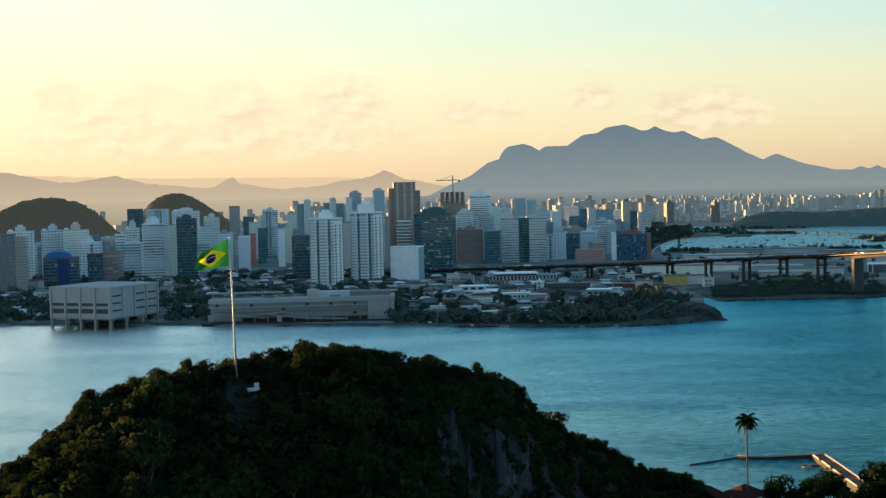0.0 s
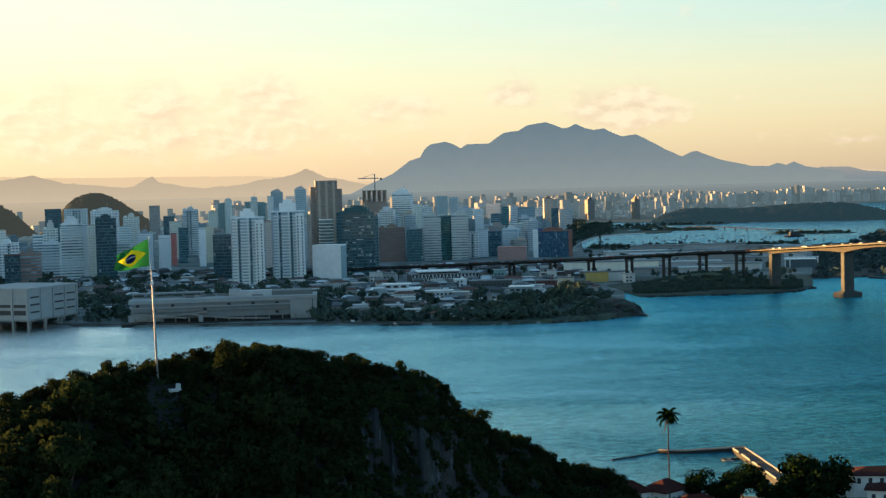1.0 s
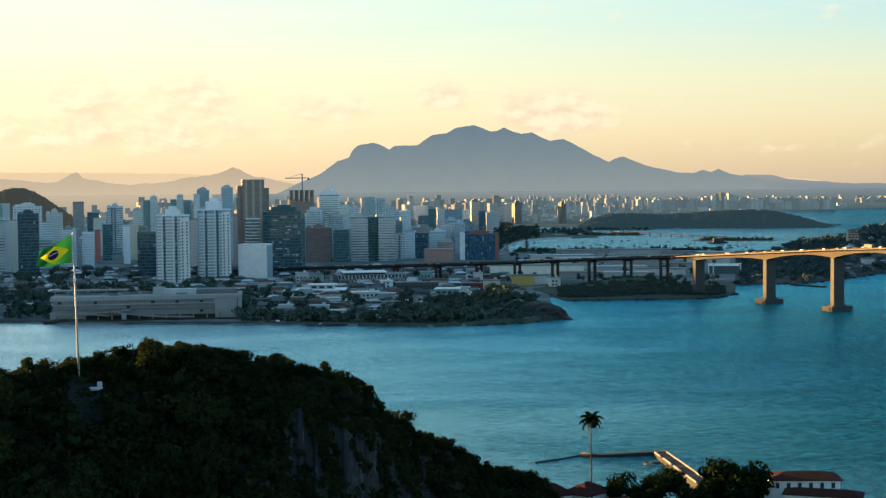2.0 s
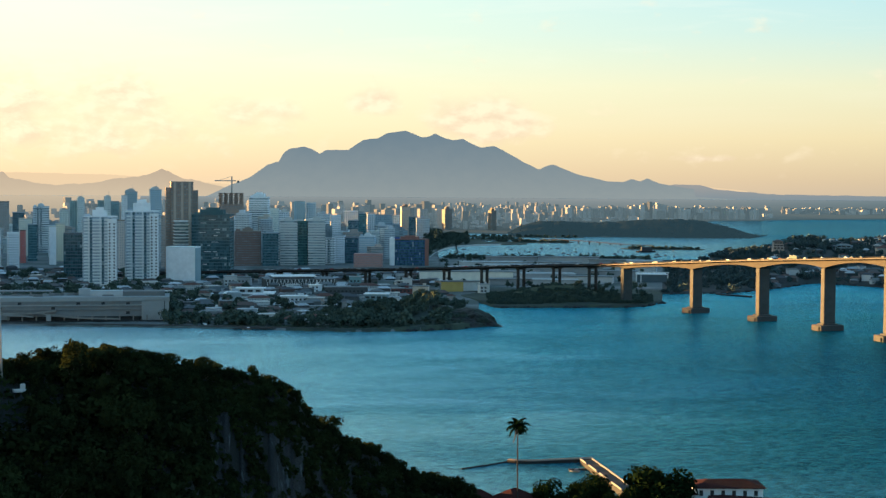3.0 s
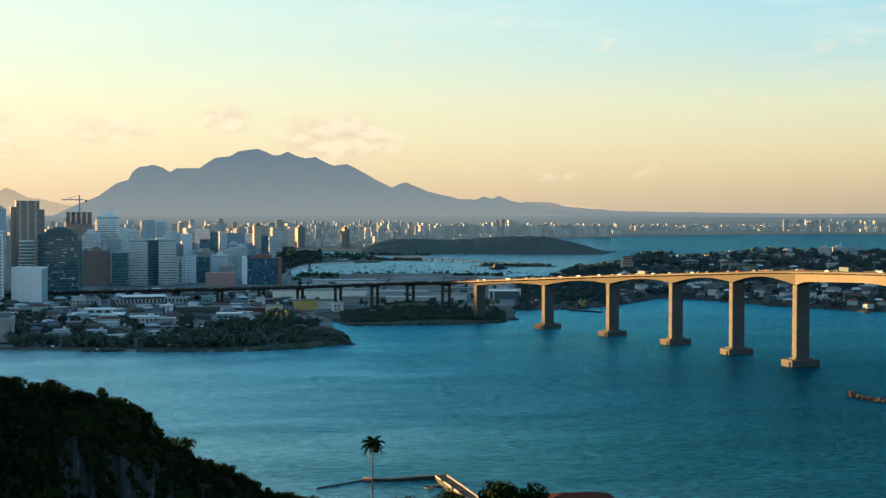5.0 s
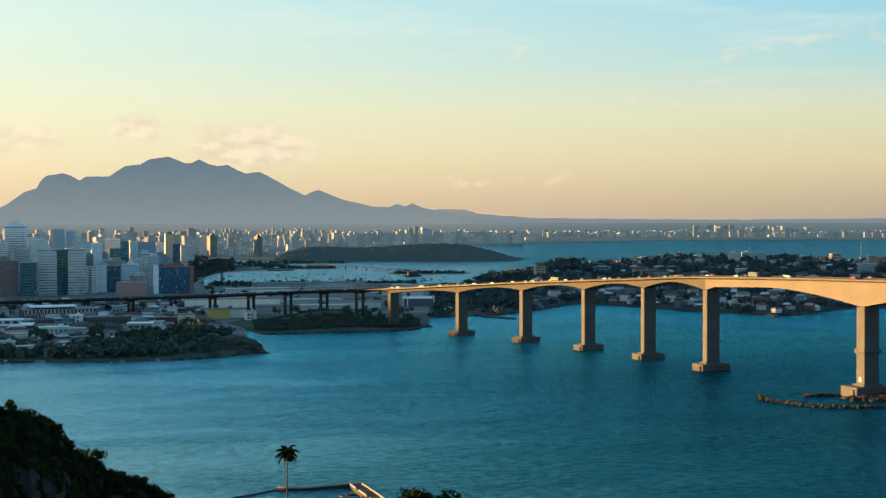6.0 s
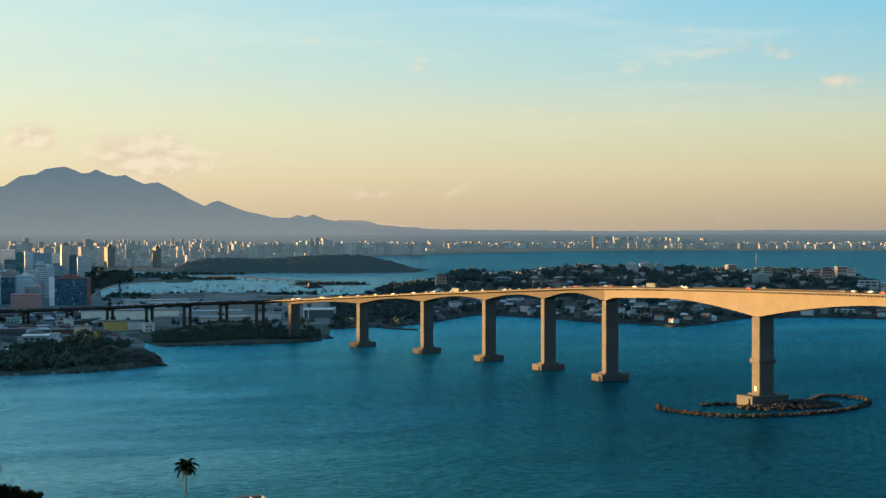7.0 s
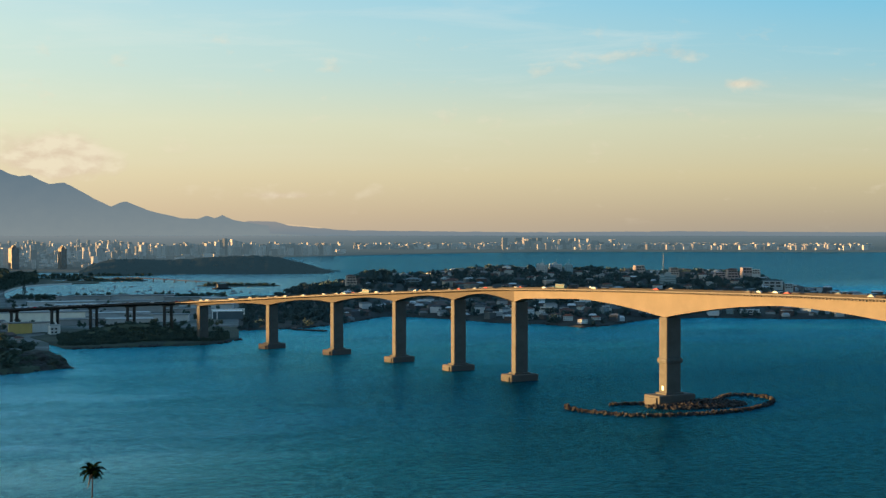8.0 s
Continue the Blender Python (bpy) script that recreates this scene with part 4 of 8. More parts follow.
# ---- the wooded hill with the flag ----
CREST = [(-24, -0.21), (-19, -0.190), (-16.91, -0.1725), (-15.67, -0.158), (-13.56, -0.126), (-11.66, -0.1145), (-9.96, -0.1125), (-8.02, -0.1065), (-6.5, -0.1025), (-4.98, -0.1), (-3.5, -0.101), (-1.93, -0.1065), (0.25, -0.1155), (2.2, -0.1245), (2.9, -0.131), (3.3, -0.146),
         (4.27, -0.157), (5.88, -0.171), (7.17, -0.184), (8.89, -0.190), (9.95, -0.203), (12, -0.24), (16, -0.28)]
CREST_R = [(-24, 250), (-16, 275), (-8, 318), (-3, 335), (2, 345), (5, 370), (9, 400), (16, 420)]
TREE_TOP = 3.3


def hill_height(az, r):
    """The hill's ground: a crest under the line that its tree tops draw, steep beyond, gentler to this side."""
    rc = lerp(CREST_R, az)
    top = EYE + rc * lerp(CREST, az) - TREE_TOP
    d = r - rc
    if d > 0:
        z = top - 0.02 * d * d / 6 - 0.5 * d
    else:
        cliff = max(0.0, 1 - abs((az - 2.6) / 3.6)) ** 0.6
        drop = 0.35 + 0.25 * cliff
        z = top + drop * d - 0.0006 * d * d
        if cliff > 0:
            z -= cliff * 12 * (0.5 + 0.5 * math.tanh((-d - 22) / 5))
    return max(-1.0, z + 1.3 * noise.noise((az * 0.7, r * 0.03, 3)) + 0.6 * noise.noise((az * 2.3, r * 0.1, 5)))


def make_hill():
    bm = bmesh.new()
    rows = []
    for i in range(181):
        az = -24 + 40 * i / 180
        rc = lerp(CREST_R, az)
        rows.append([bm.verts.new((*polar(az, r), hill_height(az, r))) for r in (rc - 150 + 240 * k / 90 for k in range(91))])
    for a, b in zip(rows, rows[1:]):
        for k in range(90):
            bm.faces.new((a[k], a[k + 1], b[k + 1], b[k]))
    bmesh.ops.recalc_face_normals(bm, faces=bm.faces)
    if sum(f.normal.z for f in bm.faces) < 0:
        bmesh.ops.reverse_faces(bm, faces=bm.faces)
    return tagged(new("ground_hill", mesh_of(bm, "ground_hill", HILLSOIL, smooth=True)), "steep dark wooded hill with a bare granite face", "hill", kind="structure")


make_hill()


# bare streaks in the rock: azimuth and elevation of the upper and the lower end, half width, in degrees
STREAKS = [(0.15, -9.0, 0.84, -10.9, 0.26), (-0.28, -9.6, -0.05, -11.0, 0.11), (1.8, -9.75, 2.25, -11.5, 0.24), (2.95, -10.45, 3.15, -11.6, 0.13), (3.75, -11.05, 4.15, -12.0, 0.15), (2.0, -9.7, 2.65, -10.1, 0.12)]


def on_cliff(az, r, below=0.0):
    """Whether a place lies in a bare streak, or as little below one as would hide it."""
    el = math.degrees(math.atan2(hill_height(az, r) - EYE, r))
    for a0, e0, a1, e1, half in STREAKS:
        f = max(0.0, min(1.0, (el - e0) / (e1 - e0)))
        if e1 - below - half < el < e0 + half and abs(az - a0 - (a1 - a0) * f + 0.12 * noise.noise((az * 3, el * 3, 4))) < half + 0.3 * below:
            return True
    return False


FAR_CROWNS = [crown_shape(60 + k, 3.6, 0.8, 7, 0.95, 130) for k in range(6)]
HILL_CROWNS = [crown_shape(80 + k, 2.9, 0.8, 8, 0.55, 240) for k in range(6)]
SHRUBS = [crown_shape(86 + k, 2.9, 0.8, 6, 1.1, 55) for k in range(5)]


def plant_hill():
    rng = random.Random(11)
    made, spots = [], []
    tries = 0
    while len(made) < 2200 and tries < 30000:
        tries += 1
        az = rng.uniform(-19.5, 11.5)
        rc = lerp(CREST_R, az)
        r = rc + (rng.uniform(-95, 16) if rng.random() < 0.8 else rng.uniform(-7, 7))
        x, y = polar(az, r)
        if abs(az + 7.8) < 0.85 and 286 < r < 313:
            continue
        size = rng.uniform(0.45, 0.8) if abs(r - rc) < 13 else rng.choice((0.6, 0.8, 1.0, 1.2, 1.5)) * rng.uniform(0.85, 1.15)
        if any((x - a) ** 2 + (y - b) ** 2 < (1.15 * (size + s)) ** 2 for a, b, s in made):
            continue
        if -0.9 < az < 4.7 and -60 < r - rc < -8:
            continue
        made.append((x, y, size))
        z = hill_height(az, r) - 0.6
        if len(made) < 296 and r > rc - 60:
            tree(HILL_TREES[rng.randrange(6)], x, y, z - 1.2, size, rng.uniform(0, 360), "dark green broadleaf tree on the hill", "trees on the hill")
        else:
            spots.append((x, y, z + 1.6 * size, size))
    shrubs = []
    for _ in range(2600):
        az = rng.uniform(-1.0, 4.8)
        r = lerp(CREST_R, az) + rng.uniform(-62, -7)
        size = rng.uniform(0.22, 0.5)
        if not on_cliff(az, r, 0.12):
            shrubs.append((*polar(az, r), hill_height(az, r) + 0.9 * size, size))
    woods("hill_shrubs", SHRUBS, shrubs, HILLLEAF, "dark shrubs between the bare streaks of rock", "shrubs")
    under = []
    for _ in range(15000):
        az = rng.uniform(-20, 12)
        r = lerp(CREST_R, az) + rng.uniform(-95, 12)
        if on_cliff(az, r):
            continue
        p = Vector((*polar(az, r), hill_height(az, r) + rng.uniform(0.0, 0.9)))
        u = Vector((rng.gauss(0, 1), rng.gauss(0, 1), rng.gauss(0, 0.6))).normalized() * rng.uniform(0.5, 1.1)
        w = Vector((rng.gauss(0, 1), rng.gauss(0, 1), rng.gauss(0, 0.6))).normalized() * rng.uniform(0.4, 0.8)
        under += [tuple(p - u), tuple(p + w), tuple(p + u), tuple(p - w)]
    tagged(new("undergrowth", quads("undergrowth", np.array(under), HILLLEAF)), "dark low undergrowth between the hill's trees", "undergrowth", kind="stuff")
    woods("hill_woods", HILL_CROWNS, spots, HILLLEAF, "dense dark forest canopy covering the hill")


plant_hill()


def cliff():
    """The bare rock that shows below the trees, in upright ribs."""
    bm = bmesh.new()
    rows = []
    for i in range(91):
        az = -0.9 + 5.6 * i / 90
        rc = lerp(CREST_R, az)
        col = []
        for k in range(41):
            r = rc - 9 - 48 * k / 40
            rib = 1.5 * noise.noise((az * 2.6, k * 0.03, 0)) + 0.8 * noise.noise((az * 8, k * 0.12, 2))
            z = hill_height(az, r) + 0.35 + 0.5 * noise.noise((az * 5, k * 0.4, 8))
            edge = min(i, 90 - i, k * 2, (40 - k) * 2) / 8
            x, y = polar(az, r - rib)
            col.append(bm.verts.new((x, y, z - max(0, 1.5 - 1.5 * edge))))
        rows.append(col)
    for a, b in zip(rows, rows[1:]):
        for k in range(40):
            bm.faces.new((a[k], a[k + 1], b[k + 1], b[k]))
    bmesh.ops.recalc_face_normals(bm, faces=bm.faces)
    if sum(f.normal.z for f in bm.faces) < 0:
        bmesh.ops.reverse_faces(bm, faces=bm.faces)
    tagged(new("rock_face", mesh_of(bm, "rock_face", CLIFF, smooth=True)), "bare grey granite face with dark water streaks", "rock", kind="structure")


cliff()
umbrella = (trunk_mesh(5.0, 0.18, 77, BARK, 7, 3.4), crown_mesh("crown", HILLLEAF, 91, 3.4, 0.3, 9, 0.34, 700), 7.2)
tree(HILL_TREES[2], *polar(-4.95, 333), hill_height(-4.95, 333) - 1.6, 0.72, 40, "dark green broadleaf tree rising over the crest", "trees on the hill")
tree(umbrella, 27.4, 371.0, 34.0, 1.0, 20, "open umbrella-shaped tree leaning over the slope", "trees on the hill")


# ---- the flag on the hill ----
def flag():
    base = Vector((-43.75, 308.9, 60.0))
    head = Vector((-44.5, 308.8, 90.6))
    pole = thing("flagpole", pose(*base), "tall white flagpole leaning slightly on the hill", "flagpole")
    d = head - base
    part("shaft", tube([(0, 0, -2), d * 0.5, d], [0.25, 0.20, 0.13], 10), POLEPAINT, pole, smooth=True)
    part("footing", box(1.6, 1.6, 0.8, z=-0.6, bevel=0.1), CONCRETE, pole)
    part("truck", tube([d, d + Vector((0, 0, 0.35))], [0.24, 0.1], 8), WHITEPAINT, pole)
    part("cleat_box", box(0.5, 0.5, 0.9, x=d.x * 0.68, y=-0.3, z=d.z * 0.68), WHITEPAINT, pole)
    top = head - Vector((0.25, 0, 0.2))

    def cloth(u, v, lift=0.0):
        x = -7.3 * u
        z = -5.7 * (1 - v) - 3.5 * u * v - 0.9 * u * (1 - v) + 0.25 * math.sin(7.5 * u + 1.3 * v) * u
        y = 0.55 * math.sin(6.5 * u + 2.2 * v) * (0.25 + u) + lift
        return (x * (1 - 0.10 * v * u), y, z)

    ob = thing("flag", pose(*top), "green flag with a yellow rhombus and blue disc, streaming", "flag")
    part("halyard", tube([(0.22, 0, 0.1), (0.3, -0.02, -6.3)], [0.1, 0.1], 5), WHITEPAINT, ob)

    def patch(name, inside, mat, lift, label, nu=40, nv=28):
        bm = bmesh.new()
        grid = [[bm.verts.new(cloth(*inside(i / nu, j / nv), lift)) for j in range(nv + 1)] for i in range(nu + 1)]
        for i in range(nu):
            for j in range(nv):
                q = (grid[i][j], grid[i + 1][j], grid[i + 1][j + 1], grid[i][j + 1])
                bm.faces.new(q)
        bmesh.ops.remove_doubles(bm, verts=bm.verts, dist=0.0005)
        return part(name, bm, mat, ob, label, smooth=True)

    def rhomb(a, b):
        u = 0.08 + 0.84 * a
        half = 0.41 * (1 - abs(2 * a - 1))
        return u, 0.5 + half * (2 * b - 1)

    def disc(a, b):
        t = math.pi * a
        return 0.52 - 0.15 * math.cos(t), 0.5 + 0.21 * math.sin(t) * (2 * b - 1)

    def band(a, b):
        u = 0.375 + 0.29 * a
        return u, 0.52 + 0.07 * math.sin(math.pi * a) - 0.06 * a + 0.03 * (b - 0.5)

    cloths = [leaves(n, c, c, k, 0.8) for n, c, k in (("green_cloth", (0.012, 0.11, 0.035, 1), 0.5), ("yellow_cloth", (0.95, 0.70, 0.02, 1), 0.0), ("blue_cloth", (0.008, 0.015, 0.06, 1), 0.0), ("white_cloth", (0.6, 0.6, 0.6, 1), 0.0))]
    patch("field", lambda a, b: (a, b), cloths[0], 0.0, "green cloth field")
    for s in (-1, 1):
        patch("rhombus", rhomb, cloths[1], 0.02 * s, "yellow rhombus")
        patch("disc", disc, cloths[2], 0.04 * s, "dark blue disc", 24, 16)
        patch("motto_band", band, cloths[3], 0.06 * s, "thin white curved band", 16, 2)


flag()
plinth = thing("monument", pose(*polar(-7.45, 309.0), hill_height(-7.45, 309.0) - 0.05, 0, 0, 20) @ Matrix.Scale(0.8, 4), "small white stone monument beside the flagpole", "monument")
part("base", box(3.2, 1.8, 0.8, bevel=0.1), PALECONC, plinth)
part("block", box(1.2, 0.8, 1.3, x=0.9, z=0.8, bevel=0.08), PALECONC, plinth)


# ---- buildings ----
def tower(name, label, x, y, w, d, h, rot, wall, skin, slabs=None, slab_colour=None, crown=(0.45, 0.5, 6.0), floor=3.1, fins=0, fin_colour=None, fin_width=0.7, bays=(), category="building", group="", z=1.0):
    """A tall block: walls with windows, floor slabs that stand out, upright fins, and a lift house on the roof."""
    wall = tuple(min(0.84, c * 1.22 + 0.012) for c in wall)
    ob = thing(name, pose(x, y, z, 0, 0, rot), label, category, group, wall)
    part("wall", box(w, d, h), skin, ob)
    part("parapet", box(w + 0.3, d + 0.3, 1.1, z=h - 0.3), WALLPAINT, ob, colour=slab_colour or wall)
    if slabs:
        out, thick, share = slabs
        me = mesh_of(box(w * share + out * 2, d + out * 2, thick), "floor_slab", WALLPAINT)
        for k in range(1, int(h / floor)):
            part("floor_slab", me, None, ob, "", pose(0, 0, k * floor), slab_colour)
    if fins:
        me = mesh_of(box(fin_width, 0.9, h), "fin", WALLPAINT)
        for k in range(fins):
            u = -w / 2 + w * (k + 0.5) / fins
            part("fin", me, None, ob, "", pose(u, -d / 2 - 0.3, 0), fin_colour or slab_colour)
    for u in bays:
        part("window_bay", box(2.4, 0.8, h - 2, x=u * w, y=-d / 2 - (slabs[0] if slabs else 0) - 0.1, z=1.0), F_GLASS, ob, "tall strip of grey-green windows")
    if crown:
        cw, cd, ch = crown
        lift = part("lift_house", box(w * cw, d * cd, ch, z=h + 0.8), WALLPAINT, ob, colour=slab_colour or wall)
        part("antenna", box(0.3, 0.3, 7.0, x=w * cw * 0.2, z=h + 0.8 + ch), STEEL, lift)
        part("roof_plant", box(w * 0.16, d * 0.2, 2.2, x=-w * 0.36, y=-d * 0.25, z=h + 0.6), WALLPAINT, lift, colour=wall)
        part("water_tank", box(w * cw * 0.55, d * cd * 0.6, ch * 0.45, z=h + 0.8 + ch), WALLPAINT, lift, colour=slab_colour or wall)
    return ob


WHITE, CREAM, BEIGE, BROWN, GREY = (0.80, 0.82, 0.81), (0.64, 0.61, 0.55), (0.5, 0.45, 0.38), (0.27, 0.21, 0.17), (0.34, 0.38, 0.4)
SLATE, TEAL, BRICK, PINK, BLUE, YELLOW = (0.12, 0.145, 0.16), (0.05, 0.12, 0.13), (0.17, 0.10, 0.08), (0.4, 0.2, 0.17), (0.02, 0.06, 0.22), (0.52, 0.37, 0.12)
T = "apartment_tower"
O = "office_tower"
shore_tower = tower(T, "white balconied apartment tower near the shore", -120, 1526, 34, 19, 70, 6, (0.34, 0.4, 0.44), F_FLAT, (1.5, 1.55, 0.86), WHITE, (0.42, 0.5, 6.0), 3.15, 3, WHITE, 1.2, (-0.26, 0.08, 0.3))
stepped_tower = tower(T, "white balconied apartment tower with a stepped top", -80, 1557, 34, 19, 75, 6, (0.34, 0.4, 0.44), F_FLAT, (1.5, 1.55, 0.86), WHITE, (0.5, 0.6, 8.0), 3.15, 3, WHITE, 1.2, (-0.26, 0.08, 0.3))
small_pane = mesh_of(box(1.5, 0.2, 1.5), "window", DARK)
for ob, high in ((shore_tower, 68), (stepped_tower, 73)):
    part("end_strip", box(9.0, 2.6, high, x=11.6, y=-11.1), WALLPAINT, ob, "smooth white end strip", colour=(0.80, 0.82, 0.81))
    for k in range(int(high / 3.15) - 1):
        for u in (9.2, 13.6):
            part("window", small_pane, None, ob, "", pose(u, -12.45, 2.2 + k * 3.15))
brown = tower(T, "tall brown tower with pale vertical bands", -44, 1725, 25, 24, 106, 5, (0.24, 0.18, 0.145), F_SMALL, None, (0.3, 0.24, 0.2), None, 3.1, 3, (0.46, 0.38, 0.31), 2.6)
for u, wd, high in ((-15.4, 5.6, 100), (15.4, 5.6, 97)):
    part("side_wing", box(wd, 20, high, x=u, y=1.5), F_SMALL, brown, "lower brown side wing", colour=(0.3, 0.23, 0.19))
tower(O, "dark office block with white floor bands", -44, 1694, 15, 16, 62, 6, SLATE, F_STRIP, (0.4, 0.9, 1.0), WHITE, None, 3.6)
white_box = tower(O, "blank white box building with a grey side", -38, 1562, 31, 20, 38, -16, WHITE, WALLPAINT, None, WHITE, None)
part("side_wall", box(0.5, 19.6, 37.4, x=15.5), WALLPAINT, white_box, "grey-teal side wall", colour=(0.26, 0.37, 0.4))
teal = tower(O, "dark teal glass office tower", -8, 1662, 42, 28, 70, -10, TEAL, F_DEEP, None, TEAL, (0.6, 0.6, 5), 3.5)
lit = random.Random(17)
# short pale strips along the window lines of the teal front
blind = mesh_of(box(4.5, 0.2, 0.55), "blind", WHITEPAINT)
for k in range(16):
    part("blind", blind, None, teal, "short pale strip along a window line", pose(lit.uniform(-10, 18), -14.1, 8.4 + 3.5 * lit.randrange(17)) @ Matrix.Diagonal((lit.uniform(0.6, 1.8), 1, 1, 1)))
crane_tower = tower(T, "unfinished brown concrete tower under a crane", 15, 2112, 31, 26, 76, 8, (0.28, 0.2, 0.16), F_SMALL, (0.8, 0.6, 1.0), (0.4, 0.31, 0.25), None, 3.2)
slab = mesh_of(box(32, 27, 1.1), "open_floor", WALLPAINT)
stud = mesh_of(box(1.5, 1.5, 3.2), "bare_column", WALLPAINT)
for k in range(6):
    part("open_floor", slab, None, crane_tower, "bare concrete floor", pose(0, 0, 76 + k * 3.2))
    for u in range(5):
        for v in (-12, 0, 12):
            if k < 5:
                part("bare_column", stud, None, crane_tower, "", pose(-14.5 + u * 7.25, v, 76.4 + k * 3.2))
tower(T, "white tower with blue-grey floor bands", 59, 2280, 28, 22, 86, -12, WHITE, F_STRIP, (0.7, 1.2, 1.0), WHITE, (0.6, 0.6, 5), 3.2)
tower(O, "brick-brown office block with small windows", 35, 1932, 34, 24, 44, -1, BRICK, F_SMALL, None, BROWN, (0.4, 0.5, 3))
tower(O, "grey-teal glass office block", 64, 1925, 20, 24, 42, -1, (0.12, 0.2, 0.22), F_GLASS, None, GREY, (0.4, 0.4, 3))
for u, wd in ((88, 22), (124, 22)):
    tower(O, "pale office slab with dark window bands", u, 1938, wd, 22, 58, -1, (0.5, 0.5, 0.48), F_STRIP, (0.3, 1.3, 1.0), (0.55, 0.55, 0.52), (0.4, 0.4, 3), 3.3)
tower(O, "green glass core between office slabs", 106, 1944, 14, 20, 57, -2, (0.06, 0.2, 0.17), F_GLASS, None, (0.1, 0.2, 0.18), None)
tower(O, "low pink commercial building", 188, 1893, 36, 30, 16, -8, PINK, F_SMALL, None, PINK, None)
blue = tower(O, "blue glass office block between pale end walls", 246, 1930, 48, 24, 34, -5, BLUE, F_GLASS, None, (0.25, 0.12, 0.1), (0.5, 0.5, 3))
part("end_wall", box(6, 25, 36, x=-23), WALLPAINT, blue, "white end wall", colour=WHITE)
part("end_wall", box(5, 25, 34.6, x=22), WALLPAINT, blue, "red-brown end wall", colour=(0.28, 0.13, 0.1))
# west end of the city
bb = tower(O, "dark box building with a blue panel", -406, 1575, 37, 24, 34, 12, SLATE, F_DEEP, None, SLATE, None)
bm = bmesh.new()
for k in range(13):
    a = math.pi * k / 12
    for v in (-11, 11):
        bm.verts.new((-14 * math.cos(a) * 1.0 - 3, v, 35 + 6 * math.sin(a)))
bm.verts.ensure_lookup_table()
for k in range(12):
    bm.faces.new((bm.verts[2 * k], bm.verts[2 * k + 2], bm.verts[2 * k + 3], bm.verts[2 * k + 1]))
bm.faces.new([bm.verts[2 * k] for k in range(13)][::-1])
bm.faces.new([bm.verts[2 * k + 1] for k in range(13)])
part("vault_roof", bm, WALLPAINT, bb, "blue vaulted roof", colour=(0.03, 0.16, 0.42))
part("blue_panel", box(12, 0.5, 33, x=2, y=-12.4), WALLPAINT, bb, "blue glazed front panel", colour=(0.015, 0.05, 0.14))
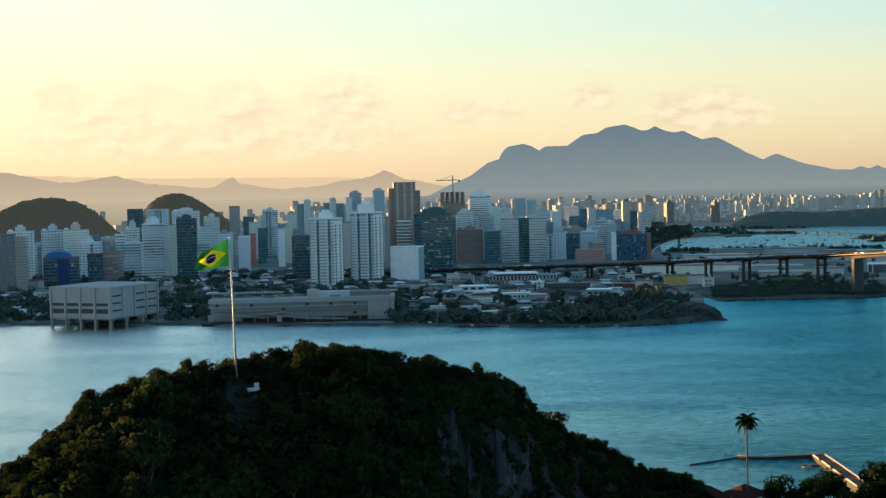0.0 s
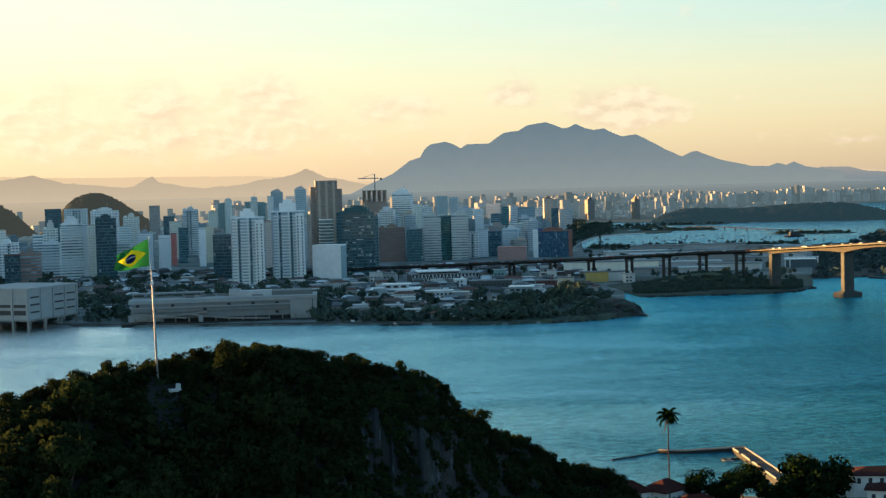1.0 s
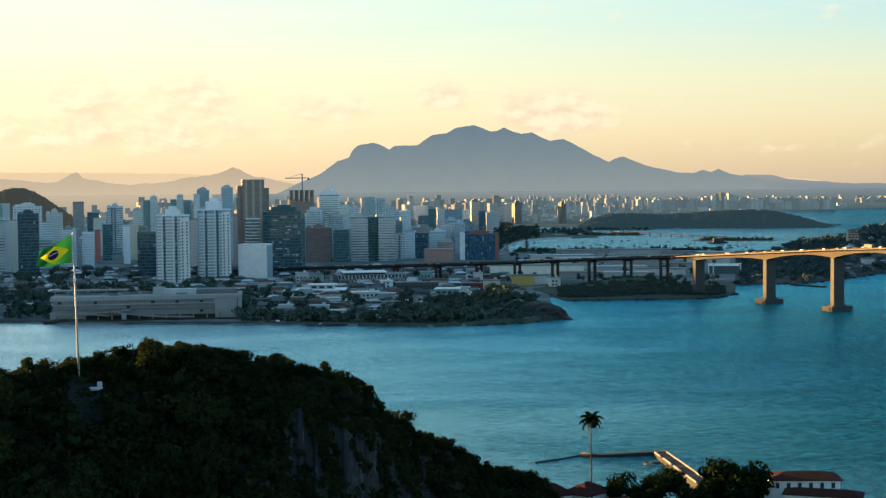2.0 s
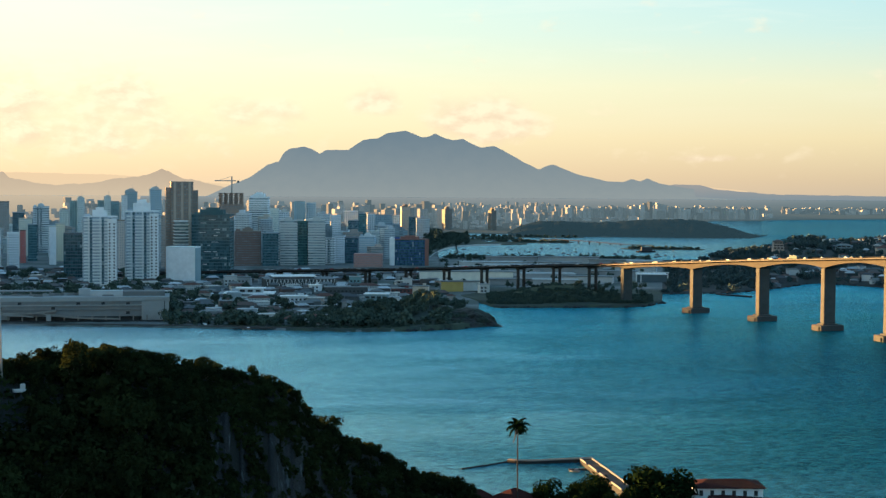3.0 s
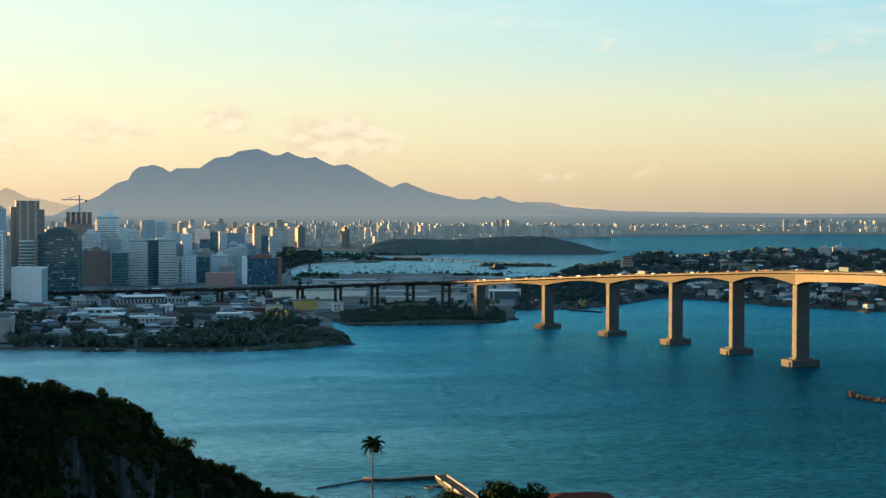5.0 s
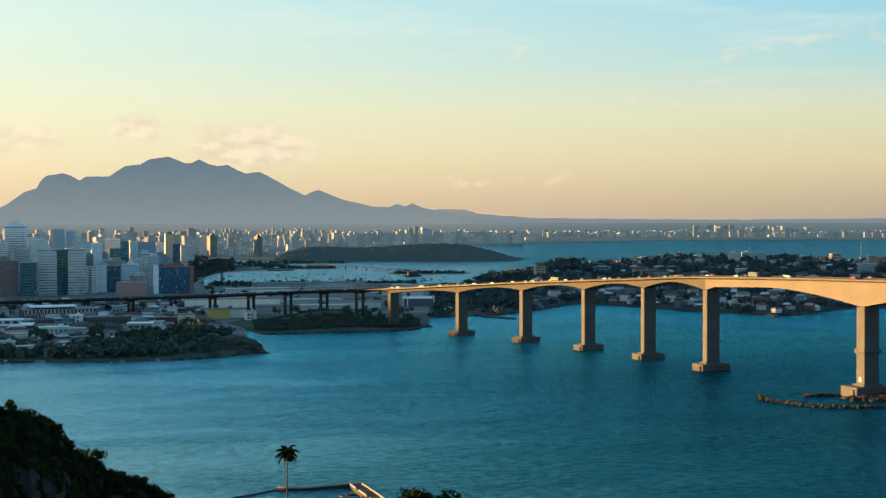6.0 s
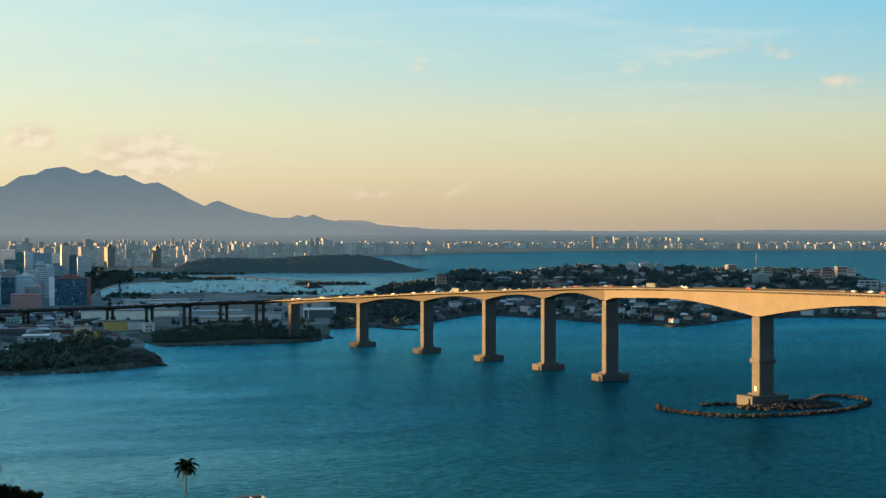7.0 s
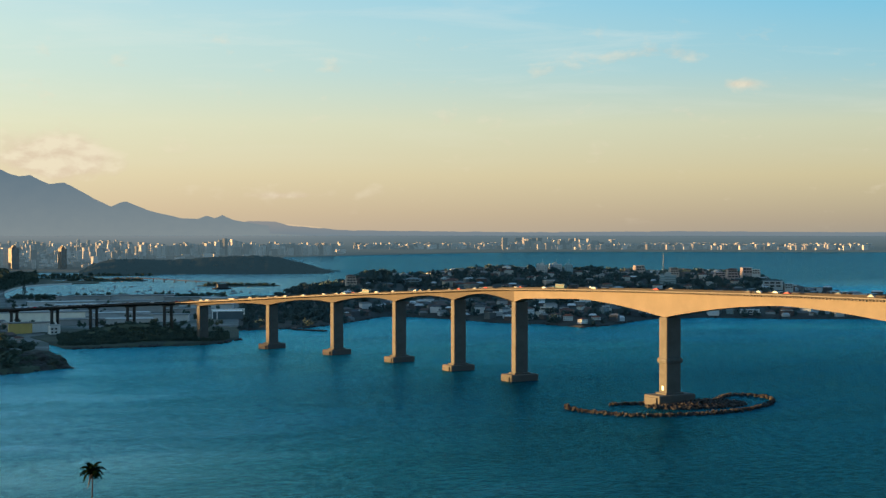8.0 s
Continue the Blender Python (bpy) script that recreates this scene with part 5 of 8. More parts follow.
# the rest of the skyline: kind, label, x, y, width, depth, height, turn, wall, skin, slabs, trim, roof house
for kind, words, x, y, w, d, h, turn, wall, skin, slabs, trim, top, *more in (
    (T, "grey apartment tower with a pale frame and roof house", -462, 1755, 26.1, 18, 58.7, 15, (0.5,0.52,0.52), F_FLAT, (0.4,0.5,0.5), (0.6,0.61,0.6), (0.42,0.5,5)),
    (T, "beige apartment tower with a roof house", -483, 1695, 30.5, 20, 59.6, 16, (0.55,0.5,0.43), F_FLAT, (0.4,0.5,0.8), CREAM, (0.38,0.5,5)),
    # peach stands for the warm light on this front
    (T, "peach apartment tower with a roof house", -433, 1748, 29.8, 18, 58.9, 17, (0.56,0.46,0.37), F_SMALL, (0.4,0.5,0.5), (0.6,0.52,0.44), (0.36,0.5,6)),
    (O, "dark brown slab office block", -446, 1513, 16.2, 22, 60.8, 12, (0.07,0.075,0.075), F_SMALL, None, SLATE, None),
    (T, "sand-grey tower with upright ribs", -442, 1547, 13.6, 18, 57.2, 19, (0.34,0.3,0.25), F_SMALL, None, (0.4,0.36,0.3), None, {"fins": 5, "fin_colour": (0.42,0.38,0.32)}),
    (T, "white apartment block with a dark upright recess", -406, 1705, 24.5, 15, 45.2, 7, (0.62,0.63,0.62), F_FLAT, None, WHITE, (0.3,0.5,3), {"bays": (0.1,)}),
    (O, "dark glass front with a brick frame", -381, 1621, 16.5, 20, 34.9, 13, (0.06,0.06,0.06), F_GLASS, None, (0.1,0.05,0.04), None),
    (O, "brown brick block with dark glazing", -364, 1631, 22.7, 22, 36.0, 10, (0.16,0.085,0.06), F_STRIP, None, BROWN, (0.3,0.4,3)),
    (T, "slender white banded apartment block", -385, 1769, 11.3, 16, 51.1, 10, (0.6,0.64,0.66), F_STRIP, (0.5,1.2,0.95), WHITE, None),
    (T, "white apartment block with balcony bands", -369, 1766, 19.3, 18, 41.5, 7, (0.5,0.58,0.62), F_STRIP, (0.7,1.3,0.95), (0.7,0.74,0.76), (0.3,0.5,3)),
    # beige warmed in colour, as the low sun warms it
    (T, "warm beige apartment tower", -392, 1873, 17.6, 18, 56.5, 14, (0.56,0.47,0.38), F_FLAT, (0.3,0.5,0.6), CREAM, (0.45,0.5,7)),
    (T, "white tower with dark balcony bands", -335, 1713, 23.8, 18, 64.2, 15, (0.3,0.34,0.35), F_STRIP, (0.9,1.2,0.96), (0.74,0.76,0.75), (0.6,0.5,6)),
    (T, "blank grey stair shaft beside the banded tower", -322, 1723, 7.1, 17, 62.4, 11, (0.42,0.43,0.42), WALLPAINT, None, GREY, None),
    (O, "dark glass far office tower", -481, 2321, 24.5, 20, 76.2, 12, (0.08,0.11,0.12), F_GLASS, None, SLATE, None),
    (T, "grey far tower with a dark glass centre", -436, 2270, 34.9, 22, 76.0, 11, (0.36,0.38,0.37), F_FLAT, None, (0.5,0.5,0.47), None, {"bays": (-0.1,0.02,0.14)}),
    (T, "narrow beige tower with warm walls", -320, 1755, 9.2, 16, 61.5, 18, (0.45,0.38,0.31), F_SMALL, None, BEIGE, None),
    (O, "dark blue glass office tower", -292, 1690, 22.7, 20, 70.3, 10, (0.025,0.07,0.085), F_DEEP, None, (0.05,0.09,0.1), (0.5,0.5,3)),
    (T, "cream tower with a battlement-like top", -324, 1872, 34.3, 20, 76.4, 12, (0.55,0.54,0.5), F_FLAT, (0.4,0.5,0.7), (0.68,0.68,0.65), (0.5,0.6,3)),
    (T, "salmon far apartment tower", -323, 2074, 21.7, 18, 64.5, 9, (0.5,0.44,0.38), F_FLAT, (0.3,0.5,0.7), CREAM, (0.4,0.5,4)),
    (T, "plain grey apartment block", -282, 1917, 20.0, 16, 46.3, 8, (0.42,0.44,0.43), F_SMALL, None, GREY, (0.4,0.5,3)),
    (T, "grey-green apartment block behind the city", -319, 1993, 16.4, 16, 53.9, 9, (0.36,0.4,0.4), F_FLAT, None, GREY, None),
    (T, "low grey banded block", -296, 1814, 21.7, 16, 38.8, 9, (0.3,0.33,0.33), F_STRIP, (0.4,0.8,0.9), (0.42,0.45,0.45), None),
    (T, "brown far tower standing alone", -362, 2584, 18.3, 18, 74.7, 8, (0.24,0.19,0.16), F_FLAT, None, BROWN, None),
    (T, "pale slab block with a sunlit narrow end", -251, 1870, 12.5, 14, 43.5, 17, (0.66,0.63,0.6), F_SMALL, None, WHITE, None),
    (T, "narrow red apartment block", -256, 2001, 7.4, 14, 42.4, 7, (0.36,0.07,0.05), F_SMALL, None, BRICK, None),
    (O, "narrow teal glass block", -250, 2053, 12.2, 16, 49.2, 7, (0.08,0.16,0.17), F_GLASS, None, GREY, None),
    (T, "white far tower with dark glazing", -269, 2313, 24.0, 18, 69.9, 7, (0.5,0.52,0.52), F_STRIP, (0.3,0.8,0.6), (0.62,0.63,0.62), (0.4,0.4,3), {"bays": (-0.2,0.0)}),
    (T, "dark grey far block", -312, 2388, 17.8, 16, 59.7, 7, (0.13,0.15,0.16), F_GLASS, None, GREY, None),
    (T, "beige brown far block", -278, 2201, 18.0, 16, 54.2, 9, (0.46,0.38,0.31), F_SMALL, None, BEIGE, None),
    (T, "blank pale slab end", -213, 1955, 8.0, 14, 48.8, 10, (0.6,0.58,0.55), WALLPAINT, None, CREAM, None),
    # the orange of the lit face is put into the wall
    (T, "orange-beige narrow tower behind the city", -213, 2046, 10.6, 14, 50.2, 12, (0.5,0.36,0.26), F_SMALL, None, BEIGE, None),
    (T, "beige far tower behind the city", -229, 2256, 13.4, 16, 65.6, 8, (0.46,0.4,0.34), F_FLAT, None, BEIGE, (0.5,0.5,2)),
    (O, "dark navy glass block beside the white tower", -155, 1622, 19.8, 18, 50.2, 2, (0.03,0.055,0.07), F_DEEP, None, SLATE, None),
    (T, "slim grey-green far tower with pale floor lines", -230, 2423, 14.4, 18, 77.5, 5, (0.16,0.25,0.25), F_FLAT, (0.3,0.6,0.8), (0.34,0.4,0.38), None),
    (T, "slim beige far shaft", -219, 2409, 10.7, 18, 82.0, 9, (0.5,0.44,0.38), F_SMALL, None, CREAM, (0.8,0.6,2)),
    (T, "slim grey-green far tower with pale floor lines", -188, 2427, 12.6, 18, 78.4, 4, (0.16,0.25,0.25), F_FLAT, (0.3,0.6,0.8), (0.34,0.4,0.38), None),
    (T, "slim beige far shaft", -177, 2402, 9.8, 18, 83.9, 8, (0.52,0.44,0.38), F_SMALL, None, CREAM, (0.9,0.6,2)),
    (T, "slim grey-green far tower with pale floor lines", -168, 2433, 14.4, 18, 77.0, 4, (0.14,0.22,0.22), F_FLAT, (0.3,0.6,0.8), (0.3,0.36,0.35), None),
    (T, "slim beige far shaft", -147, 2343, 8.7, 16, 87.2, 8, (0.55,0.47,0.4), F_SMALL, None, CREAM, None),
    (T, "tall grey far tower", -138, 2365, 19.2, 18, 93.2, 3, (0.2,0.25,0.26), F_FLAT, None, (0.45,0.45,0.43), (0.6,0.6,3)),
    (T, "tall grey-blue far tower with a pale edge", -106, 2487, 18.4, 18, 96.7, 8, (0.26,0.32,0.34), F_FLAT, None, (0.6,0.56,0.52), (0.6,0.6,3)),
    (T, "brown-grey block beside the white tower", -67, 1867, 11.0, 16, 63.7, 2, (0.2,0.17,0.15), F_SMALL, None, BROWN, None),
    (T, "brown-grey block between the white towers", -119, 1784, 13.2, 16, 60.4, 8, (0.34,0.3,0.27), F_SMALL, None, BROWN, None),
    (T, "dark brown far tower", 27, 2239, 23.1, 18, 66.2, -1, (0.17,0.14,0.12), F_FLAT, None, BROWN, None),
    (T, "grey far block behind the city", 40, 2188, 17.7, 16, 49.2, -1, (0.26,0.3,0.31), F_FLAT, None, GREY, None),
    (T, "peach far tower behind the city", 87, 2426, 14.3, 16, 66.8, 2, (0.55,0.44,0.36), F_SMALL, None, CREAM, None),
    (T, "beige far tower behind the city", 100, 2356, 17.4, 16, 62.9, -2, (0.5,0.47,0.42), F_FLAT, None, CREAM, (0.4,0.4,3)),
    (T, "grey-green far tower behind the city", 131, 2486, 18.4, 18, 78.3, -3, (0.26,0.33,0.34), F_FLAT, (0.3,0.6,0.8), (0.4,0.44,0.43), None),
    (T, "grey far tower with pale ribs", 151, 2504, 15.7, 18, 75.8, 1, (0.4,0.42,0.41), F_FLAT, None, (0.58,0.55,0.52), None, {"fins": 3, "fin_colour": (0.6,0.57,0.53)}),
    (T, "pale grey far block", 175, 2552, 22.6, 16, 56.5, -4, (0.4,0.44,0.46), F_FLAT, None, (0.5,0.52,0.52), (0.4,0.4,3)),
    (T, "plain white apartment tower", 179, 2324, 14.6, 18, 58.1, -0, (0.68,0.66,0.63), F_SMALL, None, WHITE, None),
    (T, "white far tower with a broad top", 231, 2649, 25.5, 18, 60.8, -5, (0.5,0.53,0.54), F_FLAT, (0.4,0.6,0.9), (0.6,0.62,0.62), None),
    (O, "dark grey glass far block", 212, 2380, 17.6, 18, 49.3, -5, (0.16,0.21,0.24), F_GLASS, None, GREY, None),
    (O, "teal glass far tower", 232, 2437, 11.7, 16, 59.7, -5, (0.08,0.22,0.22), F_GLASS, None, GREY, None),
    (T, "pale grey far tower", 259, 2555, 15.2, 16, 56.5, -3, (0.42,0.44,0.45), F_FLAT, None, (0.52,0.52,0.52), None),
    (T, "broad dark blue-grey far block", 274, 2496, 29.6, 22, 56.1, -6, (0.15,0.2,0.23), F_FLAT, None, (0.22,0.26,0.28), None),
    (T, "pale block with upright recesses", 142, 1968, 17.4, 16, 33.9, -10, (0.42,0.41,0.4), F_FLAT, None, (0.5,0.49,0.47), None, {"bays": (-0.25,0.1)}),
    (T, "grey apartment block with dark windows", 159, 1987, 13.2, 16, 36.7, -11, (0.36,0.38,0.4), F_SMALL, None, GREY, None),
    (O, "dark blue glass block", 175, 1990, 18.4, 16, 34.0, -11, (0.03,0.06,0.1), F_GLASS, None, (0.2,0.2,0.22), None),
    (T, "white apartment block with a grid of dark openings", 205, 2076, 21.5, 20, 33.1, -12, (0.2,0.26,0.3), F_SMALL, (0.5,1.2,0.95), (0.66,0.68,0.68), (0.4,0.5,3)),
    (T, "brown far apartment tower", 332, 2669, 15.9, 20, 67.5, -1, (0.3,0.23,0.18), F_SMALL, None, BROWN, (0.6,0.5,3)),
    (T, "dark far tower behind the city", 339, 2626, 12.7, 16, 50.7, -7, (0.08,0.11,0.13), F_GLASS, None, SLATE, None),
    (T, "grey far tower behind the city", 373, 2734, 24.4, 18, 45.2, -5, (0.24,0.3,0.32), F_FLAT, None, (0.36,0.4,0.41), (0.4,0.4,3)),
    (T, "pale far tower behind the city", 330, 2789, 14.5, 16, 50.5, -4, (0.4,0.41,0.41), F_FLAT, None, CREAM, None),
):
    wall = tuple(min(0.8, c * 1.6 + 0.02) for c in wall)
    tower(kind, words, x, y, w, d, h, turn, wall, skin, slabs, trim, top, **(more[0] if more else {}))


def crane(x, y, z):
    ob = thing("tower_crane", pose(x, y, z, 0, 0, 172), "tower crane on top of the unfinished tower", "crane")
    part("mast", box(1.6, 1.6, 24), STEEL, ob)
    part("jib", box(30, 1.2, 1.4, x=9, z=17), STEEL, ob)
    part("counterweight", box(3, 2, 3, x=-9, z=15), CONCRETE, ob)
    part("tie_bar", tube([(0, 0, 24), (18, 0, 18.4)], [0.25, 0.25], 5), STEEL, ob)


crane(16, 2110, 93.4)


# ---- port halls on the shore ----
def stilt_hall():
    ob = thing("concrete_hall", pose(-262, 1142, 0, 0, 0, -24), "large grey concrete hall on stilts over the water", "building", colour=(0.30, 0.31, 0.30))
    w, d, h = 56, 62, 32
    for sx in range(5):
        for sy in range(4):
            part("column", box(1.6, 1.6, 9, x=-w / 2 + 1 + sx * (w - 2) / 4, y=-d / 2 + 1 + sy * (d - 2) / 3, z=-1.5), CONCRETE, ob)
    part("wall", box(w - 1, d - 1, 22.5, z=8), WALLPAINT, ob, "bare pale concrete wall")
    part("roof_parapet", box(w + 0.6, d + 0.6, 1.6, z=30), WALLPAINT, ob)
    me = mesh_of(box(1.5, 1.2, 23, z=7.5), "pilaster", WALLPAINT)
    for k in range(5):
        part("pilaster", me, None, ob, "", pose(-w / 2 + 1 + k * (w - 2) / 4, -d / 2 + 0.1, 0))
        part("pilaster", me, None, ob, "", pose(w / 2 - 0.1, -d / 2 + 1 + k * (d - 2) / 4, 0, 0, 0, 90))
    slot = mesh_of(box(10.4, 0.4, 1.8), "slot_window", DARK)
    for k in range(4):
        for z, s in ((11.6, 1.9), (17.2, 1.2)):
            part("slot_window", slot, None, ob, "dark slot window", pose(-w / 2 + 1 + (k + 0.5) * (w - 2) / 4, -d / 2 + 0.25, z) @ Matrix.Diagonal((1, 1, s, 1)))
        for z in (13, 18.5, 24):
            if k != 1:
                part("slot_window", slot, None, ob, "dark slot window", pose(w / 2 - 0.25, -d / 2 + 1 + (k + 0.5) * (d - 2) / 4, z, 0, 0, 90) @ Matrix.Diagonal((1, 1, 0.6, 1)))
    part("floor_plate", box(w, d, 1.2, z=7.2), CONCRETE, ob)


stilt_hall()


def long_hall():
    """The port hall: a long blank wall with a ledge, few small windows, sagging ramps below, plant and low walls on its roof."""
    pale, grey, dim = (0.27, 0.285, 0.28), (0.19, 0.2, 0.2), (0.14, 0.15, 0.15)
    ob = thing("port_hall", pose(-108, 1122, 1.0, 0, 0, 2), "long low grey concrete port hall on the quay", "building", colour=grey)
    part("wall", box(138, 34, 11.4, y=17, z=3.6), WALLPAINT, ob)
    part("roof_band", box(141, 37, 3.0, y=17, z=15), WALLPAINT, ob, "pale roof band", colour=pale)
    part("ledge", box(128, 1.6, 0.7, x=-6, y=-0.8, z=11.6), WALLPAINT, ob, colour=pale)
    part("ledge", box(128, 1.0, 0.4, x=-6, y=-0.5, z=8.3), WALLPAINT, ob, colour=dim)
    part("quay_apron", box(150, 8, 2.6, y=-5, z=-1.8), DARKCONC, ob, "dark quay apron")
    end = part("end_block", box(20, 14, 15.4, x=60, y=5.5, z=0.4), WALLPAINT, ob, "pale end block", colour=pale)
    for u, w, z, h in ((70.1, 9.0, 9.6, 1.2), (70.1, 9.0, 4.6, 1.0)):
        part("joint", box(0.3, w, h, x=u, y=5, z=z), DARK, end, "dark recess", Matrix())
    part("upright_joint", box(0.5, 0.3, 13, x=66.8, y=-1.6, z=2), DARK, end, "", Matrix())
    # a solid dark box stands in for the shade under the hall
    part("understorey", box(118, 30, 3.4, x=-10, y=18, z=0.4), DARK, ob, "dark box in place of the shaded understorey")
    win = mesh_of(box(2.6, 0.4, 2.0), "window", DARK)
    for u, z in ((-64, 12.6), (-38, 12.4), (-14, 8.9), (4, 12.2), (22, 12.2), (40, 12.0), (40, 5.2), (-20, 6.0), (-52, 8.9)):
        part("window", win, None, ob, "small dark square window", pose(u, -0.1, z))
    for x0, z0, x1, z1, x2, z2 in ((-68, 8.0, -40, 6.2, -12, 8.2), (-30, 7.6, 0, 3.4, 34, 2.0), (-66, 3.2, -46, 5.4, -28, 4.0)):
        part("ramp", sweep(lambda i: [(-1.6, -0.7), (1.6, -0.7), (1.6, 0.4), (-1.6, 0.4)], along([(x0, -2.4, z0), (x1, -2.6, z1), (x2, -2.4, z2)], 6)), CONCRETE, ob, "sagging concrete ramp")
    part("panel", box(26, 0.8, 5.2, x=-58, y=-0.6, z=1.6), WALLPAINT, ob, colour=pale)
    for k in range(13):
        part("post", box(1.0, 1.0, 4.6, x=-66 + k * 10, y=-1.6, z=0), CONCRETE, ob)
    part("buttress", box(3.4, 2.6, 5.4, x=-17, y=-3.4, z=0), WALLPAINT, ob, colour=pale)
    rng = random.Random(3)
    for k in range(14):
        part("roof_wall", box(rng.uniform(3, 9), 0.7, rng.uniform(1.2, 2.4), x=-30 + k * 4.6, y=rng.uniform(6, 26), z=17.9), WALLPAINT, ob, colour=(grey, dim, pale)[k % 3])
    part("roof_house", box(24, 9, 4.2, x=24, y=14, z=17.9), WALLPAINT, ob, "white plant house on the roof", colour=(0.4, 0.44, 0.45))
    part("roof_house", box(9, 7, 5.4, x=8, y=16, z=17.9), WALLPAINT, ob, colour=(0.34, 0.37, 0.38))
    part("roof_deck", box(38, 20, 3.4, x=48, y=20, z=17.9), WALLPAINT, ob, colour=dim)
    part("canopy", box(56, 14, 0.8, x=-44, y=28, z=20.5), ROOFGREY, ob, "pale roof canopy")
    for u in (-70, -56, -32, -18):
        part("canopy_post", box(0.6, 0.6, 2.8, x=u, y=24, z=17.9), STEEL, ob)


long_hall()


def low_block(name, label, x, y, w, d, h, rot, wall, roof=ROOFGREY, skin=WALLPAINT, eave=0.6, group=""):
    ob = thing(name, pose(x, y, 0.8, 0, 0, rot), label, "building", group, wall)
    part("wall", box(w, d, h), skin, ob)
    part("roof", box(w + 2 * eave, d + 2 * eave, 0.7, z=h), roof, ob)
    return ob


low_block("warehouse", "long white warehouse behind the viaduct", 262, 1572, 100, 30, 12, -9, (0.82, 0.77, 0.66))
halls = random.Random(12)
for az, r, w, d in ((10.2, 1640, 60, 26), (11.6, 1560, 70, 22), (12.9, 1540, 46, 18), (10.9, 1720, 84, 24), (12.6, 1680, 60, 22), (14.2, 1600, 52, 20), (9.9, 1800, 70, 22), (11.7, 1830, 96, 26), (13.6, 1780, 70, 22), (15.1, 1720, 54, 20),
                    (10.4, 1920, 80, 22), (12.4, 1950, 90, 24), (14.4, 1900, 80, 24), (16.0, 1840, 50, 20), (11.2, 2040, 70, 20), (13.4, 2060, 84, 22), (15.2, 2030, 70, 22), (16.3, 1990, 46, 20)):
    tone = halls.choice((0.3, 0.42, 0.52))
    low_block("market_hall", "low market hall with a pale metal roof", *polar(az, r), w, d, halls.uniform(5, 8), -az + halls.uniform(-8, 8), (tone, tone * 1.02, tone * 1.02), halls.choice((PALEROOF, ROOFGREY)), WALLPAINT, 1.0, "market halls")
low_block("yellow_hall", "yellow low commercial hall", 224, 1428, 21, 14, 10, -4, YELLOW)
low_block("shed", "low white flat-roofed shed", 244, 1440, 22, 14, 9, 10, WHITE)
villa = low_block("flat_roofed_house", "white two-storey house with broad flat roofs", 26, 1334, 34, 20, 6, -6, (0.5, 0.55, 0.57), WHITEPAINT, WALLPAINT, 5.5)
part("upper_storey", box(22, 12, 3.6, x=1, z=6.7), WALLPAINT, villa)
part("upper_roof", box(26, 16, 0.7, x=1, z=10.3), WHITEPAINT, villa, "white flat upper roof")
for u in (-6, 1, 8):
    part("window", box(4.4, 0.3, 2.0, x=u, y=-6.1, z=7.4), DARK, villa, "dark window")
part("wing", box(12, 12, 8, x=-12, y=-18), WALLPAINT, villa, colour=(0.3, 0.36, 0.38))
part("wing_roof", box(30, 8, 0.6, x=6, y=-18, z=3.2), WHITEPAINT, villa)
hut = low_block("flat_roofed_house", "grey-teal two-storey house with a white roof", 134, 1274, 20, 14, 9, -12, (0.22, 0.33, 0.36), WHITEPAINT, WALLPAINT, 0.8)
for z in (2.0, 5.6):
    for u in (-7.4, -2.5, 2.5, 7.4):
        part("window", box(3.6, 0.3, 1.7, x=u, y=-7.1, z=z), DARK, hut, "dark strip window")
arch = thing("arched_hangar", pose(-6, 1132, 0.8, 0, 0, 8), "grey hangar with a low arched roof", "building", colour=(0.2, 0.22, 0.23))
bm = bmesh.new()
rib = [[bm.verts.new((13 * math.cos(math.pi * k / 12), v, 1.5 + 6.0 * math.sin(math.pi * k / 12))) for k in range(13)] for v in (-9, 9)]
for k in range(12):
    bm.faces.new((rib[0][k], rib[0][k + 1], rib[1][k + 1], rib[1][k]))
bm.faces.new(rib[0][::-1])
bm.faces.new(rib[1])
part("arched_roof", bm, ROOFGREY, arch)
part("wall", box(26, 18, 1.6), WALLPAINT, arch)
mall = low_block("shopping_centre", "dark shopping centre with slanted white struts", 78, 1500, 70, 40, 9, 4, (0.05, 0.06, 0.065), ROOFGREY, WALLPAINT)
part("roof_band", box(44, 30, 1.0, x=-6, y=-2, z=11.4), WHITEPAINT, mall, "white stepped roof band")
part("upper_storey", box(40, 26, 2.0, x=-6, y=-2, z=9.6), DARK, mall)
strut = mesh_of(tube([(-0.9, 0, 0), (0.9, 0, 7.5)], [0.22, 0.22], 5), "strut", WHITEPAINT)
for k in range(38):
    part("strut", strut, None, mall, "", pose(-33.5 + k * 1.8, -20.6, 1.6) @ Matrix.Diagonal((1 if k % 2 else -1, 1, 1, 1)))


# ---- the rest of the city ----
TAKEN = [(ob.location.x, ob.location.y, 24.0) for ob in scene.objects if ob.parent is None and ob.get("category") in ("building",)]
TAKEN += [(-108 + u, 1130, 22) for u in (-55, -30, 0, 30, 55)]
TAKEN += [(262 + u, 1572, 20) for u in (-40, -20, 0, 20, 40)] + [(78 + u, 1500, 22) for u in (-30, 0, 30)]
TAKEN += [(p.x, p.y, 16.0) for _, p in PATH]
